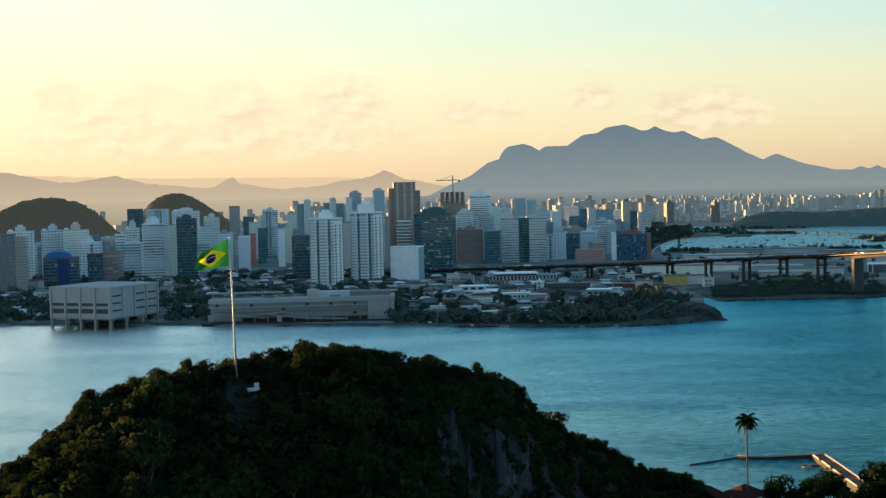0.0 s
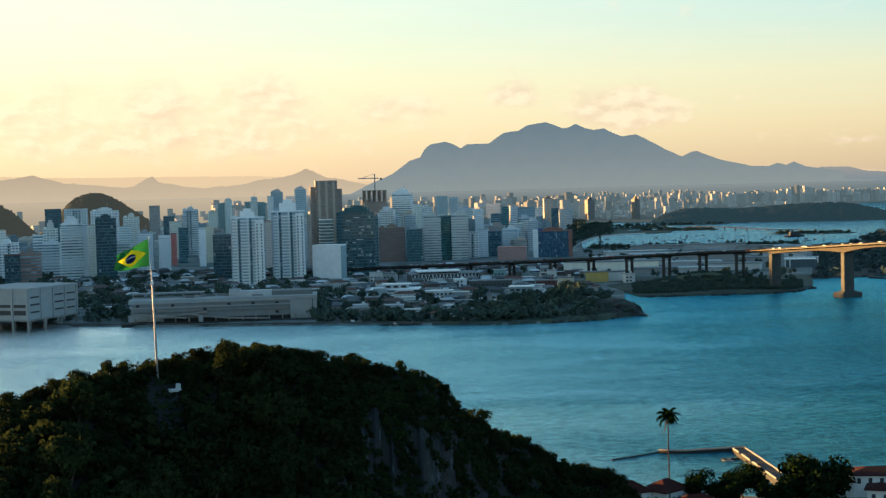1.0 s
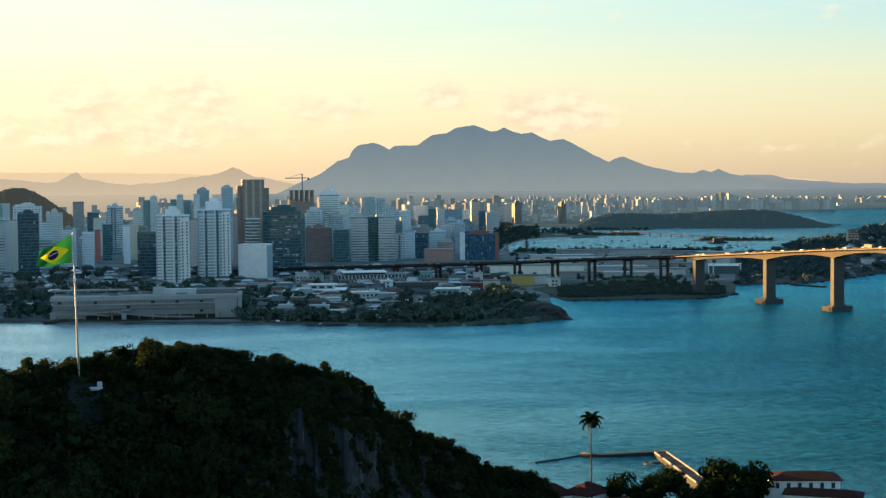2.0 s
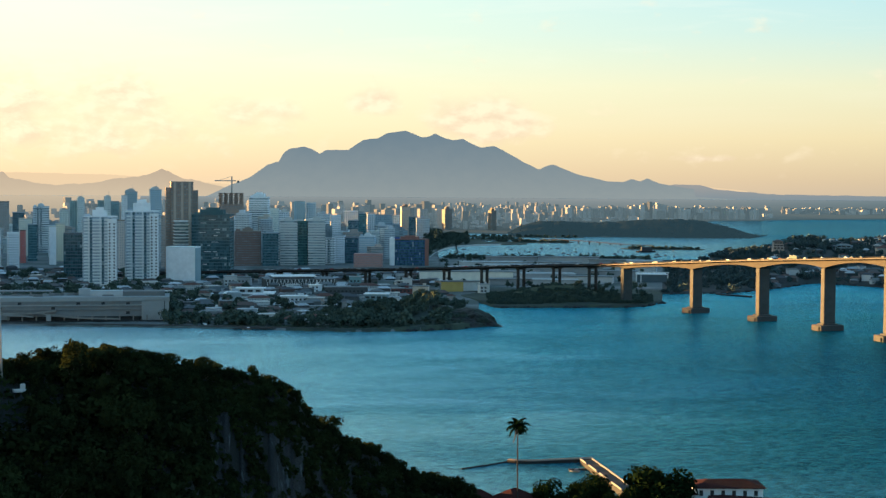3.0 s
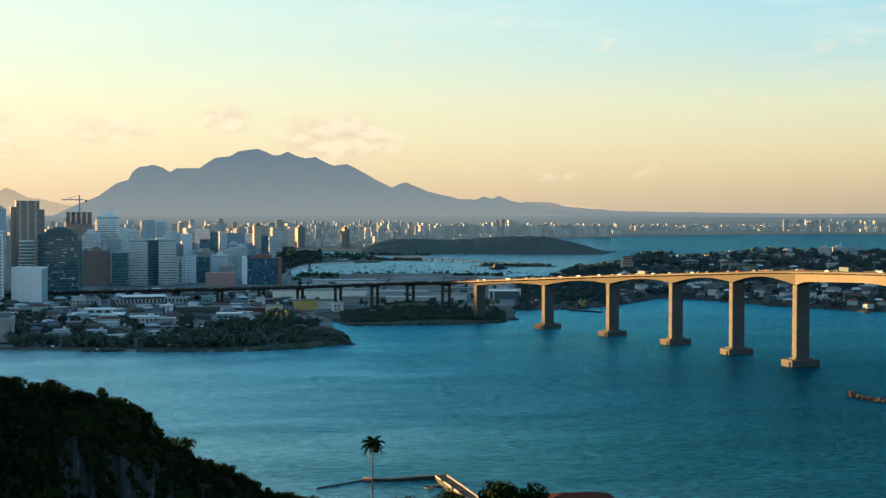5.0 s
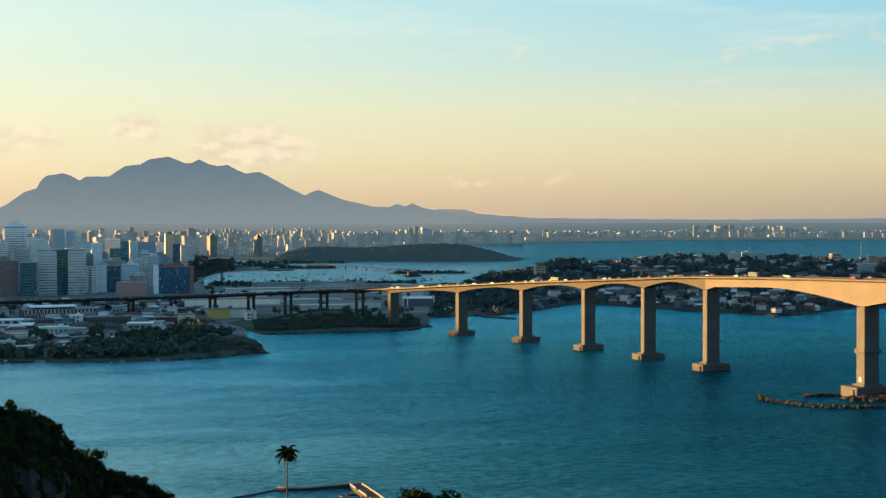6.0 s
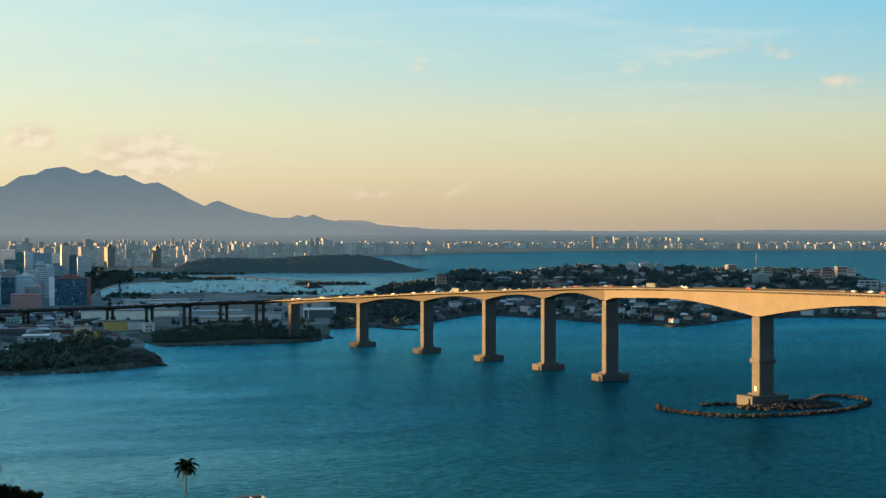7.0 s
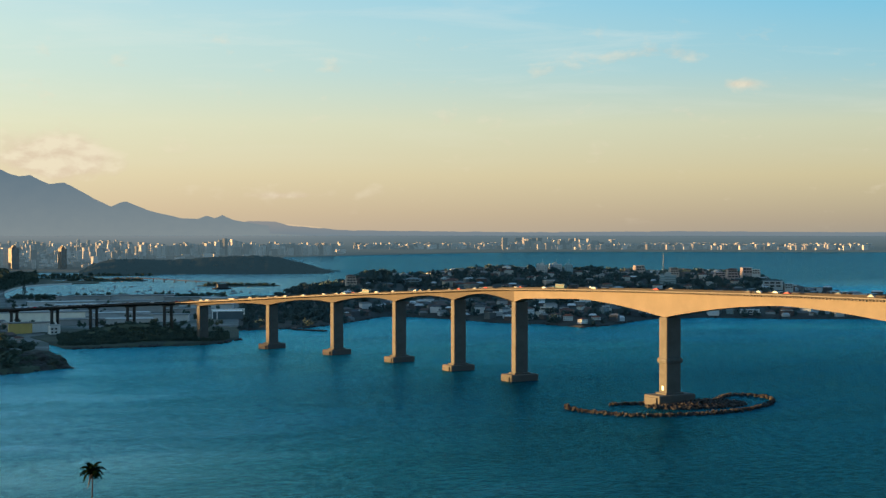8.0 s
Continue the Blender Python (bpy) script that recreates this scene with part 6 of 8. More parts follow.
# the low buildings that can be told apart behind the peninsula's trees
small_opening = mesh_of(box(1.9, 0.3, 1.6), "window", DARK)
for words, x, y, w, d, h, rot, wall, roof in (
        ("pale beige flat-roofed block of three storeys", 181, 1337, 14.2, 11, 11.5, -14, (0.52, 0.46, 0.38), ROOFGREY), ("narrow pale block behind the yard", 185, 1468, 9.4, 9, 10.4, -6, (0.62, 0.62, 0.6), PALEROOF),
        ("dark red walled building in a yard", 167, 1365, 19.9, 12, 7.5, -8, (0.16, 0.06, 0.055), ROOFGREY), ("long low dark building with plain walls", 115, 1366, 39.4, 16, 9.0, -3, (0.075, 0.085, 0.09), ROOFGREY),
        ("small white shed beside the dark building", 90, 1418, 10.4, 9, 7.4, 12, (0.75, 0.77, 0.77), WHITEPAINT), ("pale teal box building", 137, 1514, 12.0, 10, 9.7, -5, (0.2, 0.36, 0.37), PALEROOF),
        ("pale grey block with few windows", 10, 1520, 12.8, 10, 10.3, 4, (0.55, 0.56, 0.55), PALEROOF), ("grey block with a flat roof", 24, 1516, 12.3, 12, 9.4, -6, (0.3, 0.33, 0.34), ROOFGREY),
        ("white house near the shore", -5, 1150, 10.8, 9, 7.1, 8, (0.62, 0.63, 0.62), PALEROOF), ("brown shed near the shore", 4, 1214, 10.2, 10, 8.0, 6, (0.14, 0.115, 0.1), ROOFGREY),
        ("white shed with an open dark front", 21, 1150, 14.5, 9, 6.2, -5, (0.45, 0.5, 0.51), PALEROOF), ("low white house among trees", 64, 1307, 27.6, 11, 5.0, -4, (0.6, 0.62, 0.62), WHITEPAINT),
        ("small white house beside the grey-teal one", 149, 1273, 9.0, 8, 6.0, -10, (0.62, 0.62, 0.6), PALEROOF), ("white shed by the yellow hall", 251, 1404, 9.5, 9, 8.6, 6, (0.66, 0.66, 0.63), PALEROOF)):
    ob = low_block("low_building", words, x, y, w, d, h, rot, wall, roof, WALLPAINT, 0.5)
    for k in range(max(1, int(w / 3.6))):
        for z in ((1.6, 4.8) if h > 6.5 else (1.6,)):
            part("window", small_opening, None, ob, "small dark window", pose(-w / 2 + 1.8 + k * 3.6, -d / 2 - 0.05, z))
    part("water_tank", box(w * 0.2, d * 0.2, 1.8, x=w * 0.22, y=d * 0.15, z=h + 0.7), WALLPAINT, ob)
    TAKEN += [(x, y, w * 0.5 + 3), (x, y - 15, 8)]
TAKEN += [(-7, 1074, 9), (131, 1254, 12), (24, 1308, 14), (24, 1290, 12)]


def free(x, y, r):
    return all((x - a) ** 2 + (y - b) ** 2 > (r + c) ** 2 for a, b, c in TAKEN)


def house_mesh(w, d, h, rise, roof=ROOFTILE):
    """Walls and a hipped roof, as two meshes."""
    wall = mesh_of(box(w, d, h), "wall", F_SMALL)
    bm = bmesh.new()
    e = 0.6
    a = [bm.verts.new(c) for c in ((-w / 2 - e, -d / 2 - e, h), (w / 2 + e, -d / 2 - e, h), (w / 2 + e, d / 2 + e, h), (-w / 2 - e, d / 2 + e, h))]
    b = [bm.verts.new(v.co + Vector((0, 0, 0.25))) for v in a]
    r = [bm.verts.new((-(w - d) / 2 - 0.5, 0, h + rise)), bm.verts.new(((w - d) / 2 + 0.5, 0, h + rise))]
    for k in range(4):
        bm.faces.new((a[k], a[(k + 1) % 4], b[(k + 1) % 4], b[k]))
    for f in ((b[0], b[1], r[1], r[0]), (b[1], b[2], r[1]), (b[2], b[3], r[0], r[1]), (b[3], b[0], r[0])):
        bm.faces.new(f)
    bm.faces.new(a[::-1])
    return wall, mesh_of(bm, "roof", roof)


HOUSES = [house_mesh(12, 9, 6, 2.4), house_mesh(16, 10, 6.5, 2.6), house_mesh(10, 9, 3.4, 2.0), house_mesh(20, 11, 9, 2.4)]
FLATROOFS = [(mesh_of(box(w, d, h), "wall", F_SMALL), mesh_of(box(w + 0.5, d + 0.5, 0.7, z=h), "roof", m)) for w, d, h, m in ((11, 9, 6, ROOFGREY), (14, 10, 8, PALECONC), (16, 11, 5, ROOFGREY), (10, 9, 7.5, ROOFGREY))]
BLOCKS = []
for w, d, h in ((18, 16, 30), (22, 18, 38), (16, 20, 46), (26, 16, 34), (20, 20, 56), (15, 18, 62), (24, 20, 24), (18, 18, 70)):
    for skin in (F_FLAT, F_STRIP, F_SMALL):
        BLOCKS.append((w, d, h, mesh_of(box(w, d, h), "wall", skin), mesh_of(box(w * 0.4, d * 0.45, 5, z=h), "lift_house", WALLPAINT), mesh_of(box(w + 0.4, d + 0.4, 1.2, z=h - 0.4), "parapet", WALLPAINT)))


def balcony_stack(w, d, h, cols):
    """Balconies, floor over floor, on a block's front and one side."""
    bm = bmesh.new()
    for k in range(1, int(h / 3.1) - 1):
        for c in range(cols):
            box(w / cols * 0.5, 1.5, 1.0, x=-w / 2 + w * (c + 0.5) / cols, y=-d / 2 - 0.7, z=k * 3.1 - 0.2, bm=bm)
        box(1.5, d * 0.4, 1.0, x=-w / 2 - 0.7, z=k * 3.1 - 0.2, bm=bm)
    return mesh_of(bm, "balcony_bay", WALLPAINT)


BALCONIES = [balcony_stack(w, d, h, 2 + n % 3) if n % 3 != 1 else None for n, (w, d, h, *_) in enumerate(BLOCKS)]
TANKS = [mesh_of(box(w * 0.22, d * 0.3, 2.6, x=w * 0.26, y=-d * 0.2, z=h + 0.7), "water_tank", WALLPAINT) for w, d, h, *_ in BLOCKS]
PAINTS = [(0.74, 0.75, 0.74), (0.62, 0.58, 0.52), (0.54, 0.46, 0.38), (0.46, 0.5, 0.52), (0.6, 0.63, 0.64), (0.32, 0.28, 0.25), (0.54, 0.42, 0.35), (0.2, 0.25, 0.27), (0.62, 0.61, 0.57)]
PAINT_WORDS = ["white", "cream", "beige", "grey", "pale grey", "brown-grey", "salmon", "dark grey", "ivory"]


def block(az, r, kind, rng, tall=1.0):
    x, y, z, s = far_place(az, r, 1.0)
    w, d, h, wall, lift, top = BLOCKS[kind]
    k = rng.randrange(len(PAINTS))
    ob = thing("apartment_block", pose(x, y, z, 0, 0, rng.choice((8, 12, 16, 20, -12)) - az * 0.4) @ Matrix.Diagonal((s, s, s * tall, 1)), PAINT_WORDS[k] + " apartment block among the city's towers", "building", "city blocks", tuple(min(0.85, c * 1.1) for c in PAINTS[k]))
    part("wall", wall, None, ob)
    if rng.random() < 0.6:
        part("lift_house", lift, None, ob, "", pose(rng.uniform(-0.25, 0.25) * w, 0, 0))
    part("parapet", top, None, ob)
    if rng.random() < 0.5:
        part("water_tank", TANKS[kind], None, ob)
    if BALCONIES[kind]:
        tagged(part("balcony_bay", BALCONIES[kind], None, ob, "", None, tuple(min(0.85, c * 1.25) for c in PAINTS[k])), "pale balcony bay on the front", kind="stuff")
    return ob


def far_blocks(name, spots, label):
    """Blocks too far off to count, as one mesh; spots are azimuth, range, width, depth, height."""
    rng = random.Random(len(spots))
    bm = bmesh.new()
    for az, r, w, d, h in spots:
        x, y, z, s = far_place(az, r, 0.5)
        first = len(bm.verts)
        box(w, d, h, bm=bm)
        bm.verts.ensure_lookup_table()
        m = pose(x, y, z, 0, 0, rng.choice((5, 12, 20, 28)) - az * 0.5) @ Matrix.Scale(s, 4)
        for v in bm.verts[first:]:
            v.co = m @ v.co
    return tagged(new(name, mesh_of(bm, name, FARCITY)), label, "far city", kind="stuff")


def fill_city():
    rng = random.Random(21)
    n = 0
    for _ in range(4000):
        if n >= 290:
            break
        az = rng.uniform(-19, 6.9)
        r = rng.uniform(1880 if az < -9 else 1990, 2950)
        x, y = polar(az, r)
        if not free(x, y, 10):
            continue
        TAKEN.append((x, y, 11))
        kind = rng.randrange(24)
        if az > 4.5:
            kind = rng.choice((0, 1, 2, 3, 4, 5, 9, 10, 11, 6, 7))
        elif az < -7:
            kind = rng.choice((0, 1, 2, 3, 4, 5, 6, 7, 8, 9, 10, 11))
        cap = EYE + r * math.tan(radians(lerp([(-19, -1.5), (-11, -1.45), (-8, -1.4), (-3, -1.05), (2, -0.85), (7, -0.85)], az))) - rng.uniform(0, 22)
        block(az, r, kind, rng, tall=min(rng.uniform(0.7, 1.1), max(0.3, cap / BLOCKS[kind][2])))
        n += 1
    spots = []
    for _ in range(420):
        az = rng.uniform(-19, 8.5)
        if az < -7.8 and rng.random() < 0.7:
            continue
        spots.append((az, rng.uniform(3000, 6500), rng.uniform(14, 26), rng.uniform(14, 22), rng.uniform(12, 62) if az > -6 else rng.uniform(12, 34)))
    far_blocks("far_city_blocks", spots, "pale hazy city blocks behind the nearer towers")
    spots = []
    for _ in range(1100):
        az = rng.uniform(7.2, 13.4)
        spots.append((az, rng.uniform(3750, 7600), rng.uniform(8, 20), rng.uniform(8, 14), rng.uniform(4, 15) if rng.random() < 0.84 else rng.uniform(16, 44)))
    for k in range(82):
        az = 13.5 + 7.1 * k / 81 + rng.uniform(-0.04, 0.04)
        spots.append((az, rng.uniform(5380, 5700), rng.uniform(10, 17), 16, rng.uniform(33, 47) + 15 * math.exp(-((az - 16.6) / 0.5) ** 2)))
    for _ in range(120):
        az = rng.uniform(13.4, 20.2)
        spots.append((az, rng.uniform(5380, 6000), rng.uniform(12, 24), rng.uniform(9, 14), rng.uniform(14, 30) + 8 * math.exp(-((az - 16.6) / 0.7) ** 2)))
    for _ in range(160):
        az = rng.uniform(10, 21)
        spots.append((az, rng.uniform(4600 if az < 18 else 5500, 9000), rng.uniform(14, 30), 18, rng.uniform(6, 18)))
    far_blocks("far_shore_blocks", spots, "sunlit pale towers across the lagoon")
    spots = []
    for _ in range(1000):
        az = rng.uniform(26.5, 41) if rng.random() < 0.7 else rng.uniform(21.5, 31)
        tall = rng.uniform(28, 52) if rng.random() < 0.16 and 27.0 < az < 31.5 else rng.uniform(8, 26)
        spots.append((az, rng.uniform(6900, 7900), rng.uniform(14, 38), 14, tall))
    far_blocks("far_coast_blocks", spots, "pale beach-front towers on the far coast")


fill_city()
for az, r, w, h, wall, trim, words in ((10.45, 3700, 15, 48, (0.16, 0.13, 0.10), (0.16, 0.13, 0.1), "golden sunlit far tower"), (8.7, 3700, 20, 50, (0.16, 0.14, 0.12), (0.18, 0.16, 0.14), "pale far tower with a stepped top")):
    x, y, z, s = far_place(az, r, 1.0)
    ob = tower(T, words, x, y, w, 16, h, 20, wall, F_SMALL, None, trim, (0.5, 0.5, 5), z=z)
    ob.scale = (s, s, s)


def house(x, y, z, spin, rng, group, size=1.0):
    if rng.random() < (0.5 if "island" in group else 0.25):
        wall, roof = rng.choice(HOUSES)
        label = "house with a red tiled hip roof"
    else:
        wall, roof = rng.choice(FLATROOFS)
        label = "low house with a flat pale roof"
    k = rng.randrange(len(PAINTS))
    ob = thing("house", pose(x, y, z, 0, 0, spin) @ Matrix.Scale(size, 4), PAINT_WORDS[k] + " " + label, "house", group, tuple(c * g for c, g in zip(PAINTS[k], (0.8, 0.84, 0.84) if "island" in group else (0.85, 0.85, 0.85))))
    part("wall", wall, None, ob)
    part("roof", roof, None, ob)
    TAKEN.append((x, y, 8))


def villa_house(label, az, r, w, h, z, wall, roof, turn, group="villas on the island"):
    """A house of some storeys on the island's slope: stepped floors with slabs and windows, under a flat or a tiled roof."""
    x, y = polar(az, r)
    ob = thing("villa", pose(x, y, z, 0, 0, turn - az), label, "house", group, wall)
    floors = max(1, round(h / 3.3))
    each = h / floors
    d = min(14.0, w * 0.8)
    part("foundation", box(w, d, 7, z=-7), WALLPAINT, ob)
    pane = mesh_of(box(w * 0.2, 0.3, each * 0.5), "window", DARK)
    for k in range(floors):
        ww, back = w * (1 - 0.09 * k), 1.3 * k
        part("storey", box(ww, d - back, each - 0.35, y=back / 2, z=k * each), WALLPAINT, ob)
        part("floor_slab", box(ww + 1.2, d - back + 1.4, 0.35, y=back / 2 - 0.3, z=(k + 1) * each - 0.35), WALLPAINT, ob, colour=tuple(min(0.8, c * 1.15) for c in wall))
        for u in (-0.3, 0.0, 0.3):
            part("window", pane, None, ob, "dark window", pose(u * ww, -d / 2 + back - 0.1, k * each + each * 0.22))
    if roof == "tiled":
        me = house_mesh(w * (1 - 0.09 * (floors - 1)), d - 1.3 * (floors - 1), 0.02, 2.4)[1]
        part("roof", me, None, ob, "red tiled hip roof", pose(0, 0.65 * (floors - 1), h))
    TAKEN.append((x, y, w * 0.5 + 3))


# the warm tone is pale paint with low sunlight mixed into it
PALE, WARMLIT, COOL = (0.5, 0.52, 0.52), (0.5, 0.4, 0.34), (0.17, 0.25, 0.29)
for label, az, r, w, h, z, wall, roof, turn in (
    ("large pale house with a broad tiled roof", 21.30, 2080, 15, 10.5, 22, WARMLIT, "tiled", 10), ("grey flat-roofed house among trees", 23.73, 2050, 22, 7, 23, COOL, "flat", -8), ("low house with a pale flat roof", 25.93, 2040, 20, 4.7, 23, COOL, "flat", 6),
    ("white house high on the slope", 24.77, 2250, 14, 6.9, 27, PALE, "flat", 12), ("white house with a tiled roof on the slope", 27.03, 2250, 13, 6.0, 25, PALE, "tiled", -10), ("white hilltop house, the last sunlight in its colour", 32.40, 2250, 15, 7.7, 36, WARMLIT, "flat", 25),
    ("cream hilltop house coloured as if sunlit", 33.71, 2100, 13, 9.5, 35, WARMLIT, "flat", 20), ("long low grey house below the crest", 30.61, 2150, 30, 4.1, 28, COOL, "flat", 0), ("dark red-roofed house above the bridge", 30.98, 1980, 22, 6.5, 22, (0.2, 0.13, 0.12), "tiled", 8),
    ("white terraced house by the water", 28.25, 1640, 15, 13.0, 1.5, PALE, "flat", 6), ("white terraced house by the water, orange light in its colour", 28.90, 1610, 21, 13.5, 0.8, (0.5, 0.46, 0.42), "flat", -4), ("brown house with a tiled roof by the water", 29.64, 1590, 18, 11.5, 0.8, (0.2, 0.16, 0.14), "tiled", 5),
    ("narrow white house near the shore", 31.15, 1640, 9, 11.5, 3, PALE, "flat", 10), ("pink terraced house on the point", 35.44, 2050, 18, 12.0, 28, (0.42, 0.34, 0.32), "flat", 12), ("pink house with a tiled roof on the point", 35.90, 2100, 16, 11.0, 31, (0.46, 0.34, 0.3), "tiled", 16),
    ("pale pink house on the point's crest", 36.44, 2150, 15, 8.0, 36, (0.48, 0.38, 0.36), "flat", 20), ("small pale house on the point's crest", 36.79, 2150, 12, 6.4, 35, PALE, "flat", 4), ("long pale house row on the point", 37.42, 2000, 27, 8.2, 22, (0.36, 0.4, 0.42), "flat", -6),
    ("small white house low on the point", 37.99, 2000, 11, 5.9, 21, PALE, "flat", 12), ("white house among trees near the point's end", 38.96, 1850, 20, 6.2, 14, PALE, "flat", -8), ("white two-storey house near the point's end", 40.58, 1850, 19, 8.8, 12, PALE, "flat", 8),
    ("low pale house at the point's end", 39.84, 1950, 22, 4.3, 15, (0.4, 0.43, 0.44), "flat", 0), ("pale boat shed at the island's shore", 36.58, 1700, 22, 5.5, 3, (0.4, 0.43, 0.44), "flat", 4),
):
    villa_house(label, az, r, w, h, z, wall, roof, turn)
for label, az, r, w, h, wall, roof, turn in (
    ("pale grey house behind the point", 7.0, 1505, 15, 7.0, (0.5, 0.51, 0.5), "flat", 4),
    ("white low house beside the quay road", -2.2, 1380, 20, 4.5, (0.6, 0.62, 0.62), "flat", 4),
):
    villa_house(label, az, r, w, h, 1.0, wall, roof, turn, "houses behind the point")
for az, r, w, h, z, wall in ((28.68, 2150, 15, 18.0, 28, (0.4, 0.38, 0.36)), (29.20, 2250, 19, 18.0, 26, (0.3, 0.34, 0.36)), (29.71, 2200, 11, 18.4, 27, (0.2, 0.32, 0.35))):
    tower(T, "small apartment block on the island's crest", *polar(az, r), w, 12, h, 6 - az, wall, F_FLAT, (0.4, 0.5, 0.8), tuple(c * 1.3 for c in wall), (0.4, 0.5, 2.0), group="island blocks", z=z)


def fill_low():
    rng = random.Random(5)
    n = 0
    for _ in range(4000):
        if n >= 150:
            break
        az = rng.uniform(-18, 9.0)
        r = lerp(SHORE, az) + rng.uniform(25, 560)
        x, y = polar(az, r)
        if not free(x, y, 7) or (r < 1215 and -16 < az < -1.5) or r > 1760 or (r < 1190 and az > 4):
            continue
        house(x, y, 0.4 + point_height(az, r), rng.uniform(-20, 30), rng, "low houses along the shore", rng.uniform(0.65, 1.0))
        n += 1
    n = 0
    for _ in range(4000):
        if n >= 175:
            break
        az = rng.uniform(21.5, 42.5)
        r = lerp(ISLE_IN, az) + (rng.uniform(14, 200) if rng.random() < 0.4 else rng.uniform(20, 1000))
        if r > lerp(ISLE_OUT, az) - 60 or (az < 27.4 and r < lerp(ISLE_IN, az) + 260):
            continue
        x, y = polar(az, r)
        if not free(x, y, 7):
            continue
        house(x, y, 0.8 + isle_height(az, r), rng.uniform(-40, 40), rng, "houses on the island", rng.uniform(0.6, 0.95))
        n += 1


fill_low()


def roofs(name, spots, label):
    """Small houses too many to count, joined: a body and a ridged roof each; spots are x, y, z, spin, size."""
    rng = random.Random(len(spots))
    bm = bmesh.new()
    for x, y, z, spin, size in spots:
        w, d, h = rng.uniform(8, 13) * size, rng.uniform(7, 10) * size, rng.uniform(3, 7) * size
        m = pose(x, y, z, 0, 0, spin)
        first = len(bm.verts)
        box(w, d, h, z=-1.0, bm=bm)
        e, rise = 0.5, rng.choice((0.4, 1.8, 2.2))
        c = [bm.verts.new(v) for v in ((-w / 2 - e, -d / 2 - e, h - 1), (w / 2 + e, -d / 2 - e, h - 1), (w / 2 + e, d / 2 + e, h - 1), (-w / 2 - e, d / 2 + e, h - 1), (-w / 2 * 0.7, 0, h - 1 + rise), (w / 2 * 0.7, 0, h - 1 + rise))]
        for f in ((0, 1, 5, 4), (1, 2, 5), (2, 3, 4, 5), (3, 0, 4), (3, 2, 1, 0)):
            bm.faces.new([c[k] for k in f])
        bm.verts.ensure_lookup_table()
        for v in bm.verts[first:]:
            v.co = m @ v.co
    return tagged(new(name, mesh_of(bm, name, HOUSEMIX)), label, "houses", kind="stuff")


def isle_roofs():
    rng = random.Random(44)
    spots = []
    for _ in range(9000):
        if len(spots) >= 430:
            break
        az = rng.uniform(21.0, 43) if rng.random() < 0.75 else rng.uniform(24, 38)
        r = lerp(ISLE_IN, az) + (rng.uniform(10, 120) if rng.random() < 0.35 else rng.uniform(20, 1000))
        if r > lerp(ISLE_OUT, az) - 40:
            continue
        x, y = polar(az, r)
        if not free(x, y, 4):
            continue
        TAKEN.append((x, y, 5))
        spots.append((x, y, 1.2 + isle_height(az, r), rng.uniform(-50, 50), rng.uniform(0.7, 1.1)))
    for _ in range(600):
        if len(spots) >= 500:
            break
        az = rng.uniform(34.5, 41.8)
        r = rng.uniform(lerp(ISLE_IN, az) + 15, lerp(ISLE_OUT, az) - 40)
        x, y = polar(az, r)
        if free(x, y, 3):
            TAKEN.append((x, y, 5))
            spots.append((x, y, 1.6 + isle_height(az, r), rng.uniform(-50, 50), rng.uniform(0.9, 1.3)))
    roofs("island_houses", spots, "small dim houses with tiled roofs among the island's trees")
    spots = []
    for _ in range(24000):
        if len(spots) >= 900:
            break
        az = rng.uniform(-17.5, 8.6)
        r = lerp(SHORE, az) + rng.uniform(40, 700)
        x, y = polar(az, r)
        if not free(x, y, 3) or (az > 4 and r < 1200) or (r < 1220 and -16 < az < -1.5):
            continue
        TAKEN.append((x, y, 5))
        spots.append((x, y, 1.0 + point_height(az, r), rng.uniform(-20, 30), rng.uniform(0.7, 1.2)))
    roofs("shore_houses", spots, "crowded low houses and sheds behind the shore")


isle_roofs()


def mangrove_height(az, r):
    return 14 * math.exp(-(((az - 13.0) / 2.0) ** 2) - ((r - 1335) / 35) ** 2)


ISLE_CROWNS = [crown_shape(70 + k, 3.6, 0.8, 7, 0.8, 115) for k in range(5)]
FAR_SMALL = [crown_shape(90 + k, 3.6, 0.8, 5, 1.6, 24) for k in range(4)]


